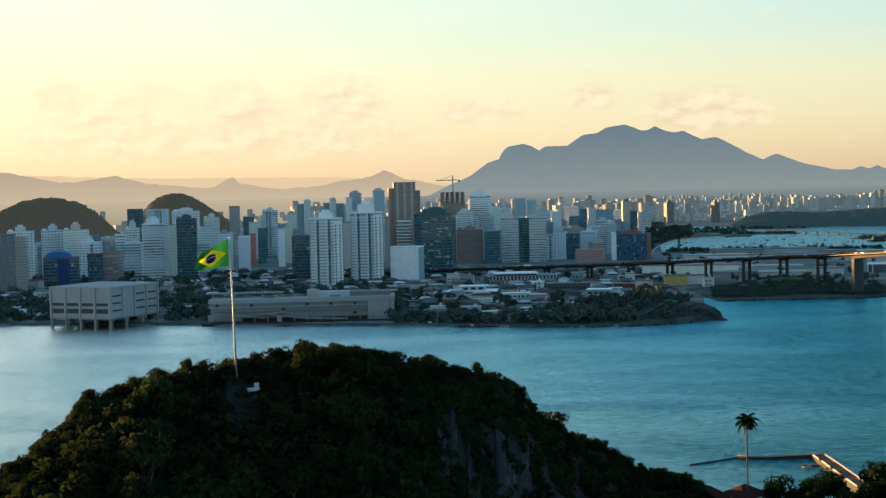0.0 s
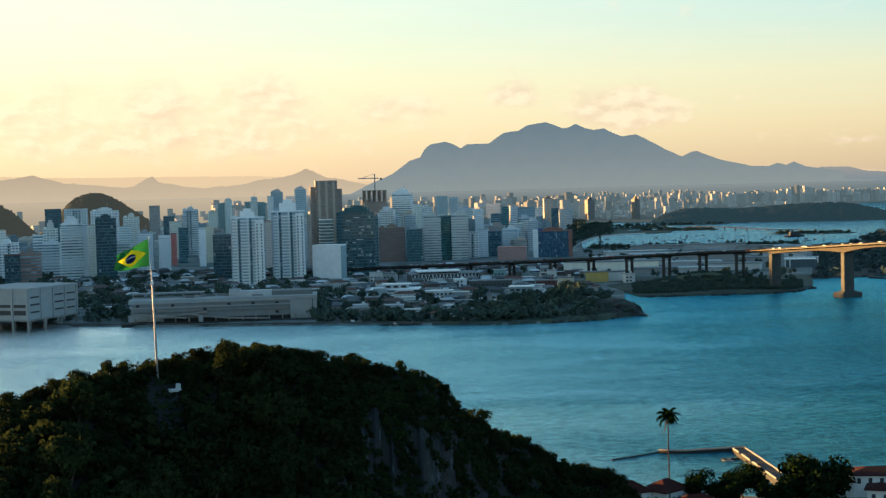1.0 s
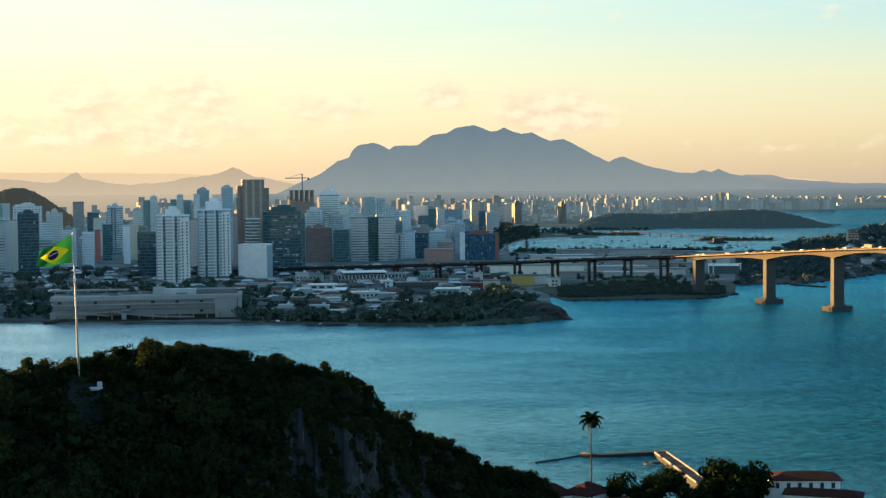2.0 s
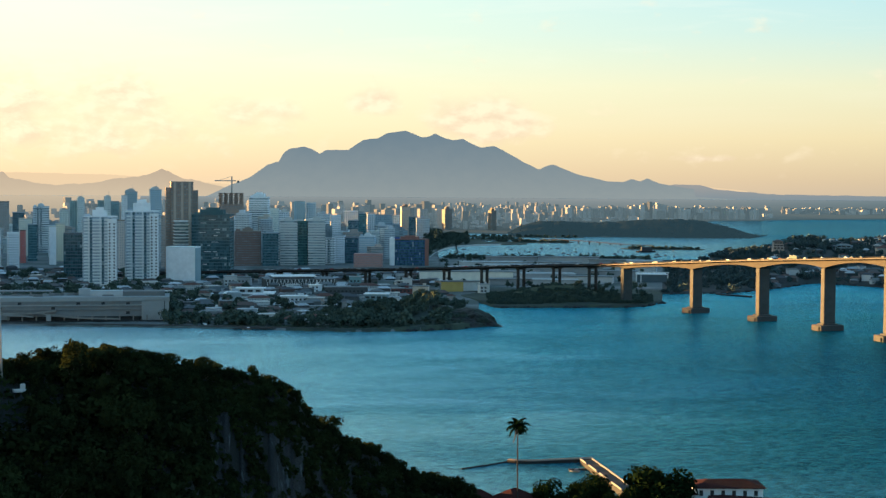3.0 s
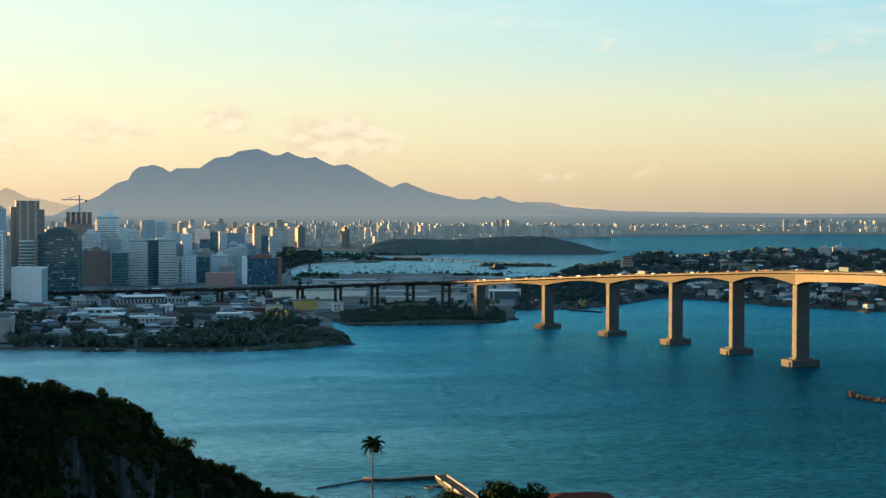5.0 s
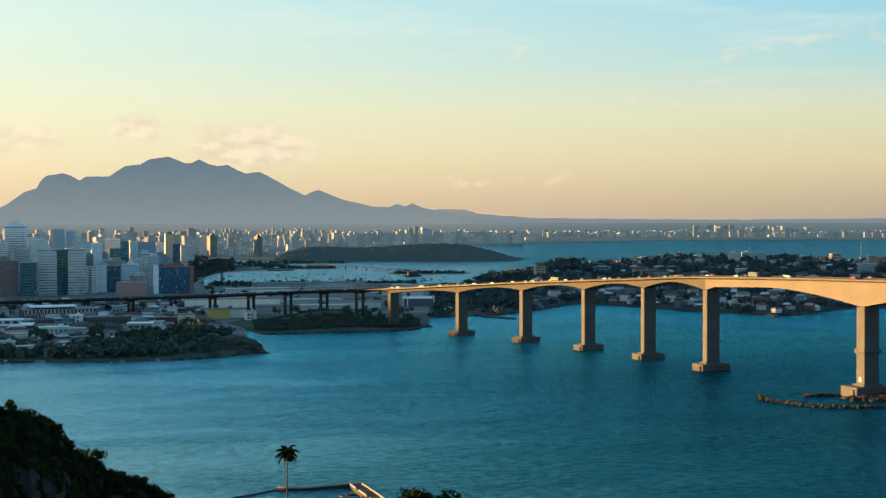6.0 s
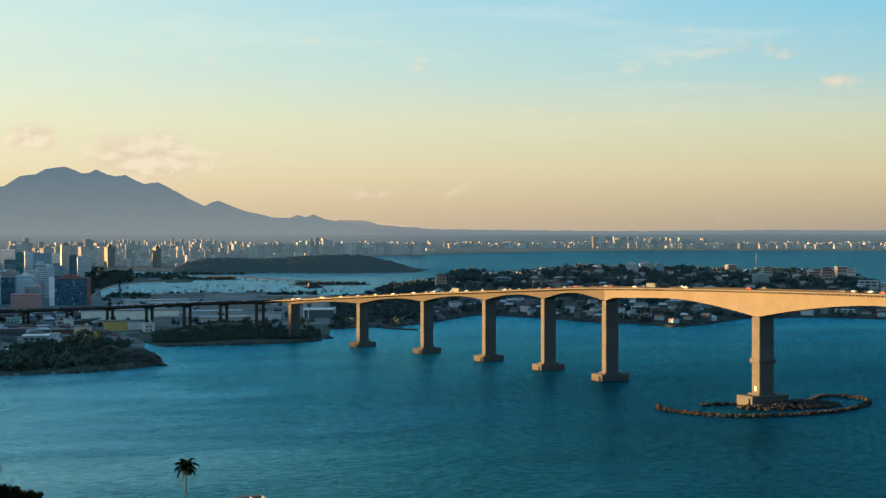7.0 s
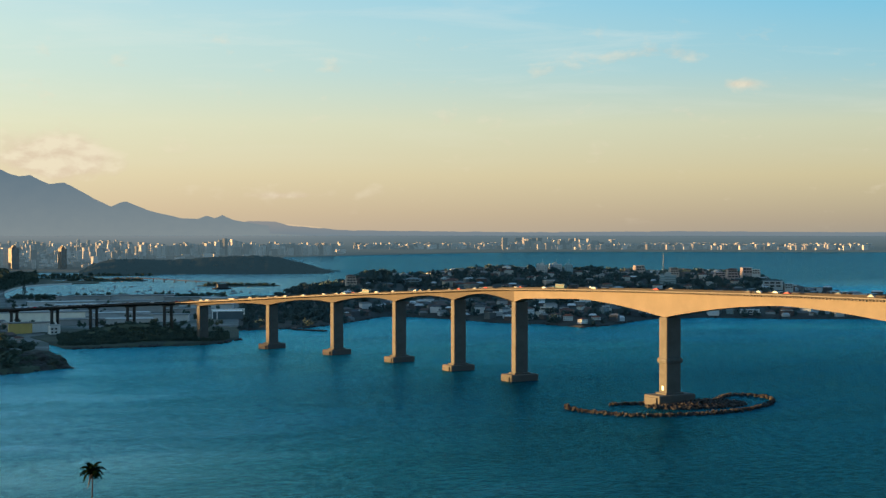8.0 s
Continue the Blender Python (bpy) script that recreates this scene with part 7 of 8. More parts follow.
def fill_trees():
    rng = random.Random(8)
    n, spots = 0, []
    for _ in range(26000):
        if n >= 1500:
            break
        az = rng.uniform(-18, 10.4)
        r = lerp(SHORE, az) + (rng.uniform(8, 220) if rng.random() < 0.6 else rng.uniform(10, 640))
        if az < -2.0 and (r < 1150 or (r < 1230 and rng.random() < 0.7)):
            continue
        x, y = polar(az, r)
        if not free(x, y, 1.0) or (az > -1.5 and r > 1200 and rng.random() < 0.2):
            continue
        z = 0.9 + point_height(az, r)
        if (az > 8.8 and (r < 1105 or az > 9.4 or rng.random() < 0.4)) or (az > 7.3 and r < 1125 and rng.random() < 0.75):
            continue
        if n < 200:
            tree(CITY_TREES[rng.randrange(4)], x, y, z, rng.uniform(0.8, 1.6), rng.uniform(0, 360), "dark green street tree", "city trees", "street_tree")
        else:
            s = rng.uniform(0.9, 2.2)
            if az > -1.5 and r > 1135:
                s *= 0.55
            spots.append((x, y, z + 1.9 * s, s))
        n += 1
    for _ in range(420):
        az = rng.uniform(-1.0, 9.75)
        r = lerp(SHORE, az) + rng.uniform(3, 26)
        s = rng.uniform(0.2, 0.5)
        x, y = polar(az, r)
        if free(x, y, 0.0):
            spots.append((x, y, 1.2 + point_height(az, r) + s, s))
    for _ in range(420):
        a, u = rng.uniform(0, math.tau), rng.random() ** 0.5
        if math.cos(a) * u > 0.3 and rng.random() < 0.85:
            continue
        x0, y0 = polar(9.15, 1112)
        s = rng.uniform(0.25, 0.6)
        spots.append((x0 - 5 + 20 * u * math.cos(a), y0 + 30 * u * math.sin(a), point_height(9.0, 1112) + 1.5 * (1 - u) + 0.6 * s, s))
    woods("city_woods", ISLE_CROWNS, spots, LEAF, "dark trees and gardens between the houses")
    spots = []
    while len(spots) < 2200:
        az = rng.uniform(17.0, 43)
        r = lerp(ISLE_IN, az) + rng.uniform(4, 1150)
        if r > lerp(ISLE_OUT, az) - 15 or (az < 19.0 and rng.random() < 0.5):
            continue
        x, y = polar(az, r)
        if not free(x, y, 1.0):
            continue
        s = rng.uniform(0.9, 2.2) * (1.0 if az < 38 else 0.55) * (1.35 if 21.4 < az < 23.0 and r > 2000 else 1.0)
        spots.append((x, y, isle_height(az, r) + 1.5 * s, s))
    woods("island_woods", ISLE_CROWNS, spots, ISLELEAF, "dense dark trees between the island's houses")
    spots = []
    for _ in range(2600):
        az = rng.uniform(10.3, 16.6)
        r = rng.uniform(1278, 1400)
        if r < lerp([(10.3, 1290), (10.6, 1270), (16.4, 1306), (17, 1360)], az):
            continue
        x, y = polar(az, r)
        s = rng.uniform(0.35, 0.8)
        if 1318 < r < 1352 and 11.2 < az < 14.6 and rng.random() < 0.8:
            continue
        spots.append((x, y, 1.0 + mangrove_height(az, r) + 1.1 * s, s))
    for _ in range(170):
        az = rng.uniform(8.6, 16.6)
        r = rng.uniform(2120, 2165)
        s = rng.uniform(0.5, 1.3)
        spots.append((*polar(az, r), 1.0 + 2.5 * s, s))
    for _ in range(140):
        az = rng.uniform(8.4, 16.8)
        s = rng.uniform(0.7, 1.4)
        x, y = polar(az, rng.uniform(1400, 2080))
        if free(x, y, 1):
            spots.append((x, y, 1.0 + 2.0 * s, s))
    for _ in range(420):
        az = rng.uniform(7.5, 9.5)
        r = rng.uniform(2180, 3300)
        if r < lerp(BEACH, az) + 25:
            continue
        s = rng.uniform(0.8, 1.8)
        x, y, z, k = far_place(az, r, 1.0 + 2.5 * s)
        spots.append((x, y, z, s))
    for _ in range(420):
        az = rng.uniform(3.9, 8.4)
        r = rng.uniform(2640, 3250)
        s = rng.uniform(1.8, 3.4)
        x, y, z, k = far_place(az, r, 1.0 + 2.6 * s)
        if free(x, y, 6):
            spots.append((x, y, z, s * k))
    woods("mangrove", FAR_CROWNS, spots, LEAF, "bushy mangrove and shore trees under the viaduct")
    spots = []
    for n, (rows, r, depth) in enumerate(KNOLLS):
        if n == 2:
            woods("west_woods", FAR_SMALL, spots, WESTWOOD, "hazy forest on the hills behind the towers")
            spots = []
        for _ in range(900):
            az = rng.uniform(rows[0][0], rows[-1][0])
            f = rng.uniform(-0.9, 0.3)
            top = EYE + r * math.tan(radians(lerp(rows, az)))
            z = -2 + (max(top, 0) + 2) * (1 - abs(f) ** 1.7)
            x, y, zz, s = far_place(az, r + depth * f, z)
            spots.append((x, y, zz - 2.0, s * rng.uniform(0.5, 1.1)))
    woods("far_woods", FAR_SMALL, spots, FARWOOD, "hazy forest on the far headland")


fill_trees()


# ---- shore details ----
def shore_wall():
    pts = [(polar(a, lerp(SHORE, a) + 1.0)) for a in (-24 + k * 1.0 for k in range(29))]
    path = along([(x, y, 0.0) for x, y in pts], 4)
    bm = sweep(lambda i: [(-1.5, -1.0), (1.5, -1.0), (1.2, 2.0), (-1.2, 2.0)], path)
    tagged(new("sea_wall", mesh_of(bm, "sea_wall", SEAWALL)), "low weathered concrete sea wall along the city", "wall", kind="structure")


shore_wall()


def shore_rocks(name, rows, count, label, spread=6.0, seed=1):
    rng = random.Random(seed)
    bm = bmesh.new()
    for _ in range(count):
        az = rng.uniform(rows[0][0], rows[-1][0])
        x, y = polar(az, lerp(rows, az) + rng.uniform(-spread, spread * 0.5))
        first = len(bm.verts)
        bmesh.ops.create_icosphere(bm, subdivisions=1, radius=rng.uniform(0.8, 3.0))
        bm.verts.ensure_lookup_table()
        for v in bm.verts[first:]:
            v.co *= 0.8 + 0.4 * noise.noise(v.co * 0.7 + Vector((x, y, 0)))
            v.co = Vector((v.co.x * 1.4 + x, v.co.y * 1.2 + y, v.co.z * 0.7 + 0.2))
    tagged(new(name, mesh_of(bm, name, ROCK)), label, "rocks", kind="stuff")


shore_rocks("head_rocks", [(7.0, 1048), (9.0, 1066), (9.85, 1088), (9.97, 1130)], 130, "dark boulders round the head", 7, 2)
shore_rocks("isle_rocks", ISLE_IN[:13], 170, "dark boulders along the island's shore", 6, 3)
shore_rocks("mangrove_rocks", [(10.6, 1262), (13.2, 1272), (15.3, 1280), (16.4, 1300), (17.1, 1340)], 90, "boulders along the mangrove shore", 6, 4)


def head_rock():
    """The brown rock that ends the peninsula: a humped ridge that runs down to the water in the east."""
    bm = bmesh.new()
    bmesh.ops.create_icosphere(bm, subdivisions=5, radius=1.0)
    for v in bm.verts:
        u = v.co.copy()
        k = 1 + 0.26 * noise.noise(u * 1.7) + 0.12 * noise.noise(u * 4.5) + 0.05 * noise.noise(u * 12)
        lean = 1.0 - 0.55 * max(0.0, u.x) ** 1.2 + 0.1 * noise.noise(u * 3 + Vector((5, 0, 0)))
        v.co = Vector((u.x * 25 * k, u.y * 26 * k, u.z * 13.0 * k * lean - 1.0))
    ob = new("headland_rock", mesh_of(bm, "headland_rock", HEADROCK))
    ob.matrix_basis = pose(*polar(9.55, 1104), 0, 0, 0, 12)
    tagged(ob, "humped dark brown rock ending the grassy head", "rock")


head_rock()


def car_kit():
    body = bmesh.new()
    box(1.75, 4.3, 0.62, z=0.32, bm=body)
    bmesh.ops.bevel(body, geom=body.edges[:], offset=0.14, segments=2, affect="EDGES")
    cabin = box(1.55, 2.3, 0.62, y=-0.2, z=0.93, taper=0.78)
    wheel = tube([(-0.12, 0, 0), (0.12, 0, 0)], [0.33, 0.33], 10)
    return mesh_of(body, "body", CARPAINT), mesh_of(cabin, "cabin", F_GLASS), mesh_of(wheel, "wheel", TYRE)


def van_kit():
    return mesh_of(box(2.4, 9.5, 2.6, z=0.5, bevel=0.12), "body", CARPAINT), mesh_of(box(2.43, 8.6, 0.8, z=1.9), "window_band", DARK), mesh_of(tube([(-0.15, 0, 0), (0.15, 0, 0)], [0.48, 0.48], 10), "wheel", TYRE)


CAR, BUS = car_kit(), van_kit()


def traffic():
    rng = random.Random(13)
    colours = [((0.5, 0.5, 0.5), "white"), ((0.5, 0.5, 0.5), "white"), ((0.24, 0.25, 0.26), "silver"), ((0.1, 0.1, 0.11), "grey"), ((0.04, 0.04, 0.045), "black"), ((0.35, 0.03, 0.03), "red"), ((0.1, 0.12, 0.16), "dark blue")]
    spot = [p for i, p in PATH if 2.4 < i < 20]
    lanes = (-6.6, -3.2, 3.2, 6.6)
    for n in range(125):
        k = rng.randrange(1, len(spot) - 1)
        f = rng.random()
        p = spot[k].lerp(spot[k + 1], f) if k + 1 < len(spot) else spot[k]
        d = (spot[k + 1] - spot[k]).normalized() if k + 1 < len(spot) else Vector((0, 1, 0))
        lane = rng.choice(lanes)
        q = p + Vector((d.y, -d.x, 0)) * lane
        yaw = math.degrees(math.atan2(d.y, d.x)) - 90
        if n < 2:
            k = 26 if n == 0 else 60
            p, d = spot[k], (spot[k + 1] - spot[k]).normalized()
            q = p - Vector((d.y, -d.x, 0)) * 6.6
            yaw = math.degrees(math.atan2(d.y, d.x)) - 90
            ob = thing("bus", pose(q.x, q.y, q.z + 0.08, 0, 0, yaw), "grey-green city bus on the bridge", "bus", "traffic", (0.07, 0.12, 0.12))
            part("body", BUS[0], None, ob)
            part("window_band", BUS[1], None, ob)
            for u, v in ((-1.1, -3.2), (1.1, -3.2), (-1.1, 3.0), (1.1, 3.0)):
                part("wheel", BUS[2], None, ob, "", pose(u, v, 0.48))
            continue
        c, word = rng.choice(colours)
        ob = thing("car", pose(q.x, q.y, q.z + 0.08, 0, 0, yaw), word + " car driving on the bridge", "car", "traffic", c)
        part("body", CAR[0], None, ob)
        part("cabin", CAR[1], None, ob)
        for u, v in ((-0.8, -1.35), (0.8, -1.35), (-0.8, 1.35), (0.8, 1.35)):
            part("wheel", CAR[2], None, ob, "", pose(u, v, 0.33))


traffic()


def boat_kit(paint=WHITEPAINT):
    bm = bmesh.new()
    hull = []
    for y, w, z in ((-4, 1.2, 0.9), (-1, 1.5, 0.9), (2, 1.2, 1.0), (4.6, 0.1, 1.3)):
        hull.append([bm.verts.new((-w, y, z)), bm.verts.new((-w * 0.6, y, -0.3)), bm.verts.new((w * 0.6, y, -0.3)), bm.verts.new((w, y, z))])
    for a, b in zip(hull, hull[1:]):
        for k in range(4):
            bm.faces.new((a[k], a[(k + 1) % 4], b[(k + 1) % 4], b[k]))
    bm.faces.new(hull[0])
    bm.faces.new(hull[-1][::-1])
    bmesh.ops.recalc_face_normals(bm, faces=bm.faces)
    return mesh_of(bm, "hull", paint), mesh_of(box(1.6, 3, 1.3, y=-0.8, z=0.9, taper=0.85), "cabin", paint), mesh_of(tube([(0, 0.5, 1), (0, 0.5, 9)], [0.09, 0.05], 5), "mast", STEEL)


def boats():
    rng = random.Random(17)
    hull, cabin, mast = boat_kit(ROOFGREY)
    for n in range(130):
        az = rng.uniform(8.9, 17.5) if n < 44 else rng.uniform(9.4, 13.4)
        r = rng.uniform(2260, 2560) if n < 44 else rng.uniform(2760, 3060)
        if n >= 44 and r < lerp([(9.4, 3010), (9.6, 3020), (10.2, 2880), (11.8, 2805), (13.4, 2760)], az):
            continue
        x, y = polar(az, r)
        ob = thing("boat", pose(x, y, 0, 0, 0, rng.uniform(0, 360)) @ Matrix.Scale(rng.uniform(0.5, 1.1), 4), "small moored boat with a pale grey hull", "boat", "moored boats")
        part("hull", hull, None, ob)
        part("cabin", cabin, None, ob)
        if n % 2:
            part("mast", mast, None, ob)
    barge = thing("barge", pose(692, 2357, 0, 0, 0, 15), "dark wooded islet-like barge in the lagoon", "barge")
    part("hull", box(30, 10, 3.0, z=-0.8, taper=1.06), ROCK, barge)
    part("deckhouse", box(20, 7, 6, z=2.2, taper=0.9), DARK, barge)


boats()


def lagoon_bars():
    """Low sandbars and a footbridge over the shallow lagoon."""
    for name, a0, a1, r, d in (("ground_bar_near", 10.4, 13.6, 2860, 30), ("ground_bar_mid", 8.7, 11.8, 3000, 60), ("ground_bar_east", 15.4, 18.6, 2580, 26), ("ground_bar_far", 9.0, 14.0, 3180, 30)):
        sheet(name, a0, a1, lambda a: r - d * math.sin(math.pi * (a - a0) / (a1 - a0)) - 2, lambda a: r + d * math.sin(math.pi * (a - a0) / (a1 - a0)) + 2, GRASS, 30, 4, None, "low green sandbar in the lagoon")
    rng = random.Random(6)
    spots = []
    for a0, a1, r, d in ((10.4, 13.6, 2860, 20), (8.7, 11.8, 3000, 45), (15.4, 18.6, 2580, 12), (9.0, 14.0, 3180, 20)):
        for _ in range(70):
            az = rng.uniform(a0 + 0.2, a1 - 0.2)
            s = rng.uniform(0.5, 1.3)
            x, y, z, k = far_place(az, r + rng.uniform(-d, d) * 0.7, 1.0)
            spots.append((x, y, z + s, s))
    woods("bar_bushes", FAR_CROWNS, spots, LEAF, "low dark bushes on the sandbars", "bushes")
    fb = thing("footbridge", pose(0, 0, 0), "long low concrete bridge across the lagoon", "bridge")
    path = along([(*polar(a, r), z) for a, r, z in ((11.0, 2900, 2.5), (12.0, 2880, 4.0), (13.0, 2850, 6.5), (14.2, 2800, 5.0), (15.4, 2740, 3.0), (16.6, 2690, 2.5))], 6)
    # near-black concrete on deck and columns stands in for shade here
    part("deck", sweep(lambda i: [(-4, -0.5), (4, -0.5), (4, 0.3), (-4, 0.3)], path), DECKEDGE, fb)
    for _, p in path[::2]:
        part("column", box(2, 2, p.z + 0.8, z=-1.5), DECKEDGE, fb, "", pose(p.x, p.y, 0))


lagoon_bars()


def conical_tree():
    ob = thing("conical_tree", pose(340, 2131, 1.0), "dark narrow conical pine by the beach", "tree")
    part("trunk", tube([(0, 0, -0.5), (0, 0, 24)], [0.5, 0.1], 6), BARK, ob)
    rng = random.Random(3)
    v = []
    for _ in range(700):
        z = rng.uniform(2, 27)
        a, r = rng.uniform(0, math.tau), (28 - z) * 0.17 * rng.uniform(0.5, 1.05)
        c = Vector((math.cos(a) * r, math.sin(a) * r, z))
        u = Vector((math.cos(a), math.sin(a), -0.3)) * 0.9
        w = Vector((-math.sin(a), math.cos(a), 0.1)) * 0.6
        v += [tuple(c - u), tuple(c + w), tuple(c + u), tuple(c - w)]
    part("crown", quads("crown", np.array(v), LEAF), None, ob)


conical_tree()


def radio_mast():
    ob = thing("radio_mast", pose(1263.6, 1921.8, 24.0), "slim red and white radio mast on the island", "mast")
    part("shaft", tube([(0, 0, -2), (0, 0, 16), (0, 0, 37)], [0.9, 0.6, 0.25], 6), ROOFGREY, ob)
    part("platform", box(4, 4, 1.0, z=12), STEEL, ob)
    part("base_house", box(9, 7, 5, z=-1), WALLPAINT, ob, colour=CREAM)


radio_mast()


# ---- the near shore below the hill ----
sheet("ground_near_shore", 5.0, 42.0, lambda a: 330, lambda a: lerp([(5, 440), (9, 462), (13, 466), (17.3, 458), (24, 452), (42, 440)], a), GRASS, 50, 12, None, "dim near shore with gardens below the hill")


def palm():
    ob = thing("royal_palm", pose(79.8, 392.0, 1.0), "tall slim royal palm with a drooping crown", "palm")
    part("trunk", tube([(0, 0, 0), (0.1, 0, 14), (0.0, 0, 26), (0.05, 0, 34.6)], [0.26, 0.20, 0.21, 0.15], 10), PALEBARK, ob, smooth=True)
    part("crownshaft", tube([(0.05, 0, 34.4), (0.05, 0, 35.6)], [0.26, 0.16], 8), PALMLEAF, ob, smooth=True)
    rng = random.Random(2)
    n = 18
    for k in range(n):
        a = math.tau * (k * 0.382 + rng.uniform(-0.03, 0.03))
        up0 = radians((78, 40, 12, 58, 26, -12)[k % 6] + rng.uniform(-6, 6))
        length = rng.uniform(3.5, 4.1)
        p, mid = Vector((0, 0, 0)), []
        for j in range(15):
            mid.append(p.copy())
            el = up0 - radians(104) * (j / 14) ** 1.4
            p = p + Vector((math.cos(a) * math.cos(el), math.sin(a) * math.cos(el), math.sin(el))) * length / 14
        side = Vector((-math.sin(a), math.cos(a), 0))
        v = []
        for j in range(1, 14):
            q0, d = mid[j], (mid[j + 1] - mid[j]).normalized()
            w = 1.15 * math.sin(math.pi * (0.2 + 0.72 * j / 14)) ** 0.7
            for s in (-1, 1):
                for h in (0.0, 0.5):
                    q = q0 + d * 0.28 * h
                    tip = q + side * s * w * 0.8 + Vector((0, 0, -0.5 * w)) + d * 0.35
                    v += [tuple(q), tuple(q + d * 0.2), tuple(tip + d * 0.08), tuple(tip)]
        me = quads("frond", np.array(v), PALMLEAF)
        fr = part("frond", me, None, ob, "", pose(0.05, 0, 35.2))
        part("midrib", tube([mid[0], mid[4], mid[8], mid[13]], [0.09, 0.07, 0.05, 0.02], 4), PALMLEAF, fr)
    part("dead_frond", tube([(0.2, 0, 34.6), (-0.5, -0.1, 33.6), (-0.9, -0.1, 31.6), (-1.4, -0.2, 30.4)], [0.1, 0.22, 0.16, 0.05], 5), BARK, ob, "dry hanging frond")


palm()


def jetty():
    ob = thing("jetty", pose(0, 0, 0), "pale concrete jetty with a bent arm into the bay", "jetty")
    path = along([(133.0, 526.5, 1.4), (132.6, 505.0, 1.8), (132.2, 480.0, 2.1), (131.8, 452.0, 2.5), (131.5, 420, 2.6)], 6)
    part("causeway", sweep(lambda i: [(-2.4, -3.0), (2.4, -3.0), (2.4, 0), (-2.4, 0)], path), ROCK, ob)
    for s, pieces in ((-1, [path[:14], path[15:]]), (1, [path[k:k + 4] for k in range(0, len(path) - 3, 4)])):
        for piece in pieces:
            part("parapet", sweep(lambda i: [(s * 2.05, 0.0), (s * 2.4, 0.0), (s * 2.4, 0.55), (s * 2.05, 0.55)], piece), CONCRETE, ob, "pale low parapet")
    part("float_stage", box(6.5, 1.0, 0.5, x=126.6, y=514, z=0.05), TYRE, ob, "dark floating stage")
    arm = along([(104.8, 532.0, 1.0), (108.0, 530.0, 1.0), (114.0, 528.6, 1.0), (121.0, 529.0, 1.1), (128.0, 529.4, 1.2), (136.0, 529.2, 1.4)], 6)
    part("arm", sweep(lambda i: [(-0.9, -3.0), (0.9, -3.0), (0.8, 0), (-0.8, 0)], arm), ROCK, ob)
    for s in (-1, 1):
        part("coping", sweep(lambda i: [(s * 0.6, 0.0), (s * 0.78, 0.0), (s * 0.78, 0.3), (s * 0.6, 0.3)], arm), CONCRETE, ob)
    boom = thing("floating_boom", pose(0, 0, 0), "long dark floating boom on the water", "boom")
    part("tube", tube([(85.5, 520.6, 0.15), (92, 524, 0.15), (99, 528.3, 0.15), (104.6, 532.2, 0.15)], [0.35] * 4, 6), TYRE, boom)
    kit = boat_kit(ROOFGREY)
    small = thing("boat", pose(125, 511, 0, 0, 0, 70) @ Matrix.Scale(0.45, 4), "small white boat tied up at the jetty", "boat")
    part("hull", kit[0], None, small)
    part("cabin", kit[1], None, small)


jetty()


def barracks():
    """The white two-winged building with tiled roofs."""
    ob = thing("white_building", pose(157.0, 443.5, 1.5, 0, 0, -8), "white colonial building with long red tiled roofs", "building", colour=(0.78, 0.78, 0.76))
    part("wall", box(21, 11, 6.6), WALLPAINT, ob)
    win = mesh_of(box(1.15, 0.2, 1.7), "window", DARK)
    frame_me = mesh_of(box(1.5, 0.16, 2.05), "window_frame", WHITEPAINT)
    for k in range(6):
        w = part("window", win, None, ob, "dark window", pose(-8.7 + k * 3.4, -5.56, 4.2))
        part("window_frame", frame_me, None, w, "", pose(0, 0.04, -0.18))
    roof = house_mesh(21.6, 11.6, 6.6, 1.9, REDTILE)[1]
    part("roof", roof, None, ob, "red tiled hip roof")
    part("eave_band", box(21.3, 11.3, 0.35, z=6.2), WHITEPAINT, ob)
    part("lean_to", box(4.6, 7.5, 4.6, x=-12.6, y=-2.0), WALLPAINT, ob, "low white annex at the end", colour=(0.7, 0.68, 0.63))
    part("lean_to_roof", house_mesh(4.8, 7.7, 4.6, 1.6, REDTILE)[1], None, ob, "red tiled annex roof", pose(-12.6, -2.0, 0))
    wing = thing("white_wing", pose(158.0, 427.8, 0.8, 0, 0, -24), "white lower wing with a red tiled roof", "building", colour=(0.78, 0.76, 0.72))
    part("wall", box(22, 8, 5.2), WALLPAINT, wing)
    for k in range(6):
        w = part("window", win, None, wing, "dark window", pose(-9 + k * 3.4, -4.06, 2.4))
        part("window_frame", frame_me, None, w, "", pose(0, 0.04, -0.18))
    for v in (-2.2, 0.4, 2.6):
        w = part("window", win, None, wing, "dark window", pose(-11.06, v, 2.2, 0, 0, 90))
        part("window_frame", frame_me, None, w, "", pose(0, -0.04, -0.18))
    part("roof", house_mesh(22.4, 8.4, 5.2, 1.7, REDTILE)[1], None, wing, "red tiled hip roof")


barracks()
rng = random.Random(30)
for x, y, w, d, h, rise, rot in ((88.5, 441, 11, 9.5, 6.6, 3.2, 40), (76.5, 440, 12, 9, 6.6, 3.2, 20), (95, 428, 13, 9, 5.0, 2.6, 10)):
    m = house_mesh(w, d, h, rise, REDTILE)
    ob = thing("tiled_house", pose(x, y, -0.6, 0, 0, rot), "small house with a red tiled roof", "house", "near houses", (0.7, 0.68, 0.62))
    part("wall", m[0], None, ob)
    part("roof", m[1], None, ob)
BIG = [(trunk_mesh(5, 0.35, 40 + s, BARK, 6, 3.0), crown_mesh("crown", NEARLEAF, 40 + s, 5.6, 0.62, 14, 0.42, 3600), 6.2) for s in range(3)]
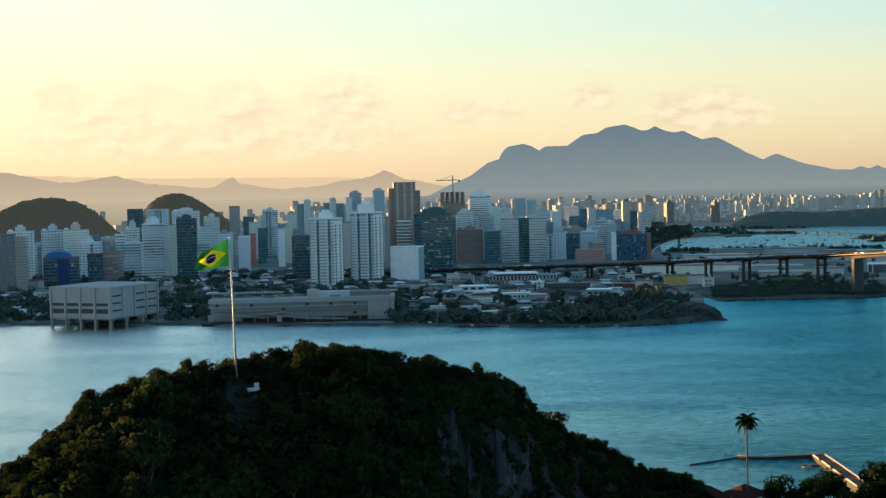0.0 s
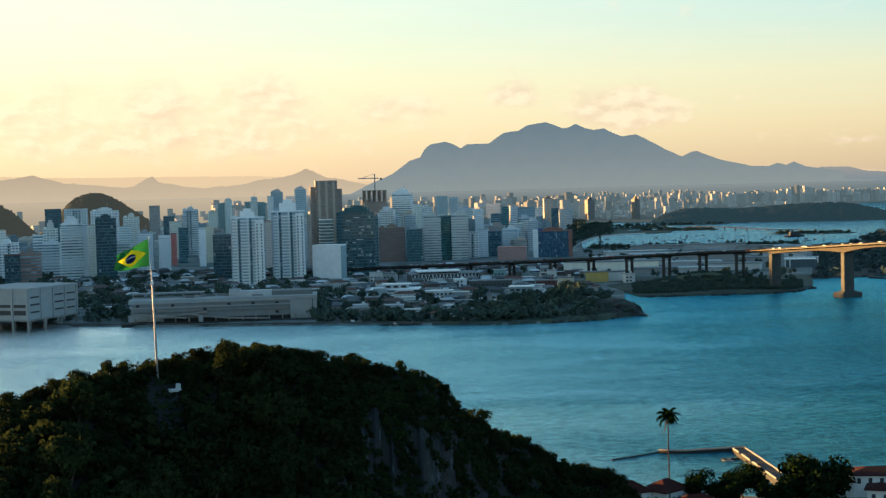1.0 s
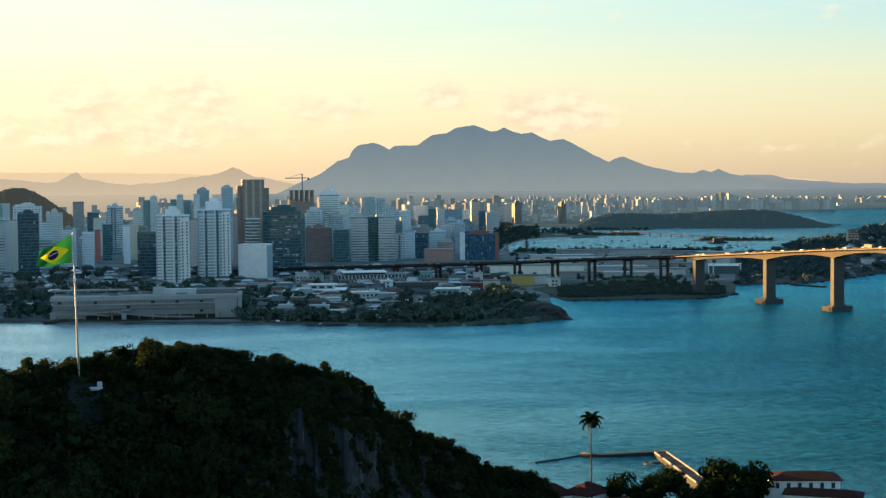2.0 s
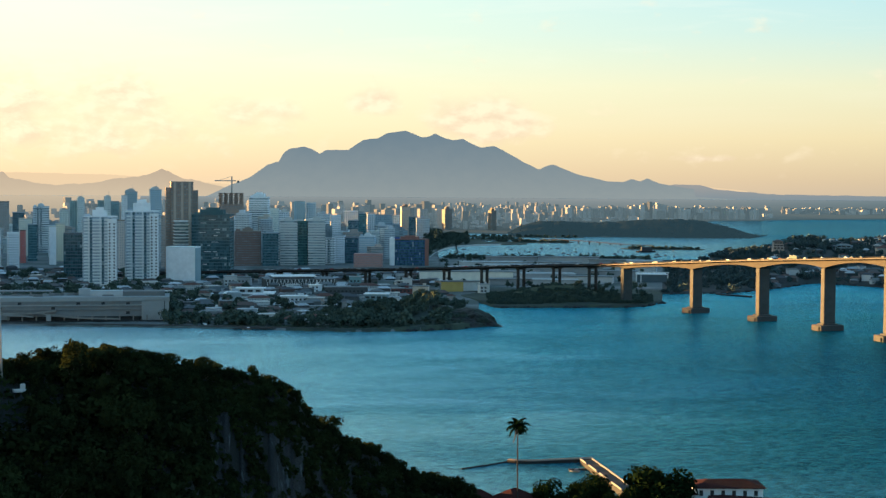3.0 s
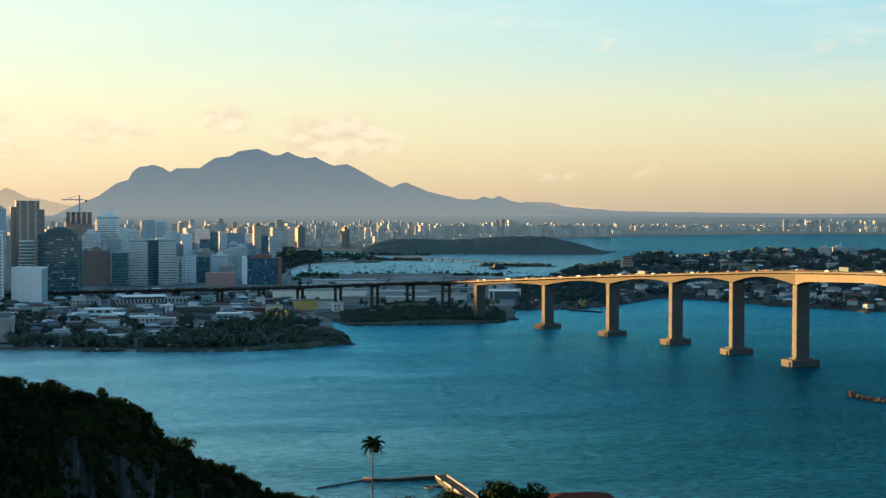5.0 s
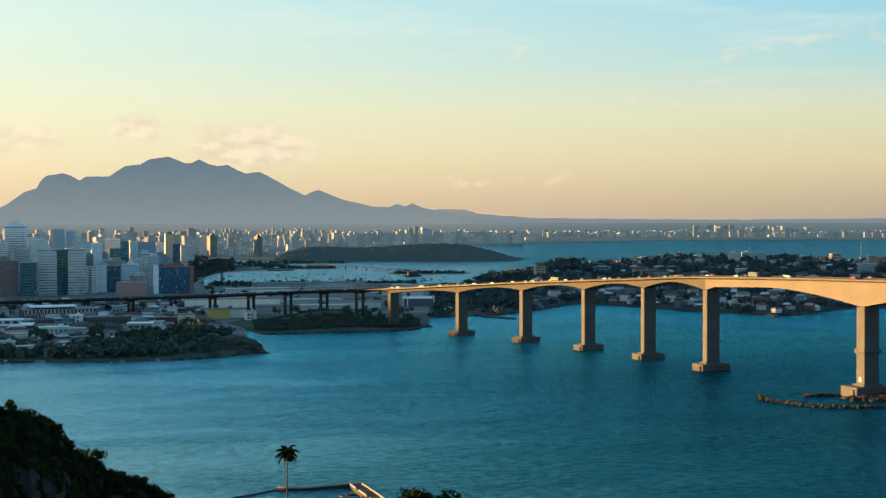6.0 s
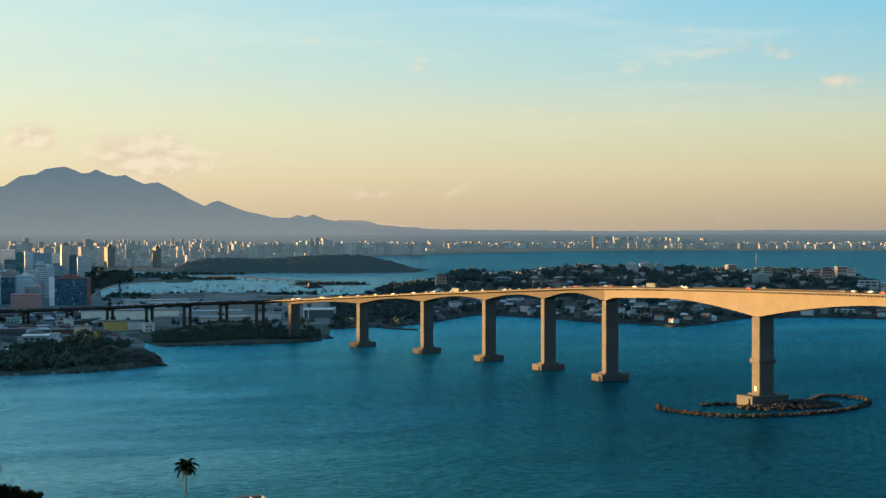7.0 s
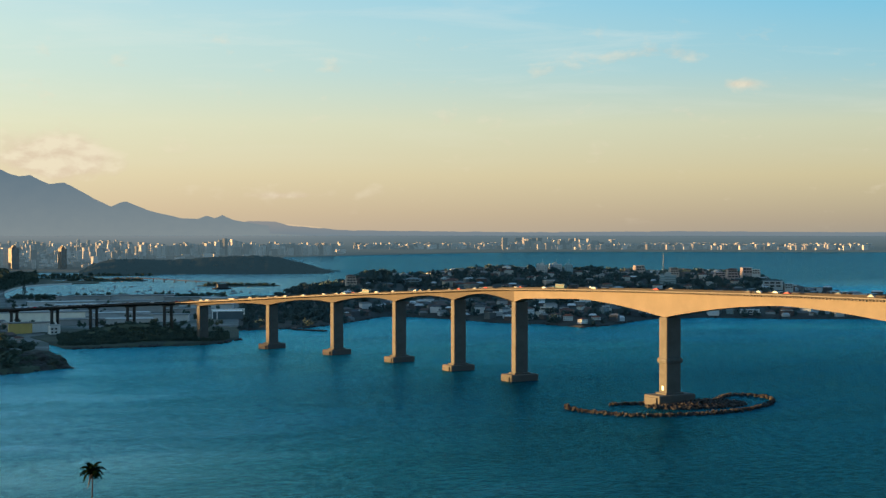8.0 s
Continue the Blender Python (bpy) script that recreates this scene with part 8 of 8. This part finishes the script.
for x, y, top, size, k in ((99.5, 442, 9.6, 1.0, 0), (112.3, 441, 12.2, 1.15, 1), (106, 436, 8.6, 0.9, 2), (133.5, 436, 14.8, 1.95, 1), (124.5, 431, 9.6, 0.9, 0), (70, 430, 9.8, 1.1, 2), (62, 424, 11.5, 1.1, 1), (119, 430, 9.0, 0.9, 2)):
    size *= 1.12
    lift = BIG[k][2] + 3.8
    tree(BIG[k], x, y, top - lift * size, size, rng.uniform(0, 360), "broad dark tree near the jetty", "near trees", "broad_tree")


# ---- by the bridge's landing ----
def portal_shed():
    ob = thing("portal_shed", pose(466, 1566, 1.0, 0, 0, -12), "dark teal shed behind a white portal frame", "building", colour=(0.08, 0.12, 0.14))
    part("wall", box(32, 22, 8.5), WALLPAINT, ob)
    part("roof", box(33, 23, 0.6, z=8.5), WHITEPAINT, ob, "white roof edge")
    for u in (-17, -12, 17):
        part("portal_post", box(0.9, 0.9, 11.0, x=u, y=-13), WHITEPAINT, ob, "white frame post")
    part("portal_beam", box(36, 0.9, 1.1, y=-13, z=10.6), WHITEPAINT, ob, "white frame beam")


portal_shed()


def small_jetty():
    ob = thing("landing_stage", pose(0, 0, 0), "low dark landing stage off the park shore", "jetty")
    path = along([(500, 1420, 1.0), (480, 1385, 1.0), (499, 1347, 0.9)], 5)
    part("deck", sweep(lambda i: [(-2.2, -1.6), (2.2, -1.6), (2.2, 0.2), (-2.2, 0.2)], path), DARKCONC, ob)


small_jetty()
tower(O, "grey-teal office block on the island", 1076, 1626, 21, 14, 13, -30, (0.13, 0.2, 0.22), F_STRIP, (0.3, 0.9, 0.9), (0.3, 0.36, 0.37), (0.4, 0.4, 3), z=25.0)


# ---- small things along the city's edge ----
def shore_yard():
    kit = boat_kit()
    for x, y, spin, size in ((-12, 1084, 80, 1.1), (19, 1058, 95, 0.8), (31, 1068, 60, 0.7), (-3, 1086, 110, 0.6)):
        ob = thing("boat", pose(x, y, 0, 0, 0, spin) @ Matrix.Scale(size, 4), "white fishing boat moored at the shore", "boat", "shore boats")
        part("hull", kit[0], None, ob)
        part("cabin", kit[1], None, ob)
    for x, y, w, d, h, spin, roofed in ((2, 1112, 15, 10, 4.5, 12, 0), (20, 1122, 13, 10, 6.5, -8, 1), (-16, 1108, 9, 7, 3.4, 4, 1)):
        wall, roof = house_mesh(w, d, h, 2.2, (ROOFTILE, ROOFGREY)[roofed])
        ob = thing("shore_house", pose(x, y, 0.8, 0, 0, spin), ("small house with a worn red tiled roof by the water", "small pale house with a grey roof by the water")[roofed], "house", "shore yard", (0.4, 0.42, 0.42))
        part("wall", wall, None, ob)
        part("roof", roof, None, ob)
    quay = thing("landing_stage", pose(24, 1056, 0, 0, 0, -4), "low dark landing stage at the shore", "jetty")
    part("deck", box(30, 4, 0.5, z=0.7), DARKCONC, quay)
    for u in (-13, -6, 1, 8, 13):
        part("pile", box(0.5, 0.5, 2.4, x=u, y=-1.6, z=-1.6), DARKCONC, quay)


shore_yard()
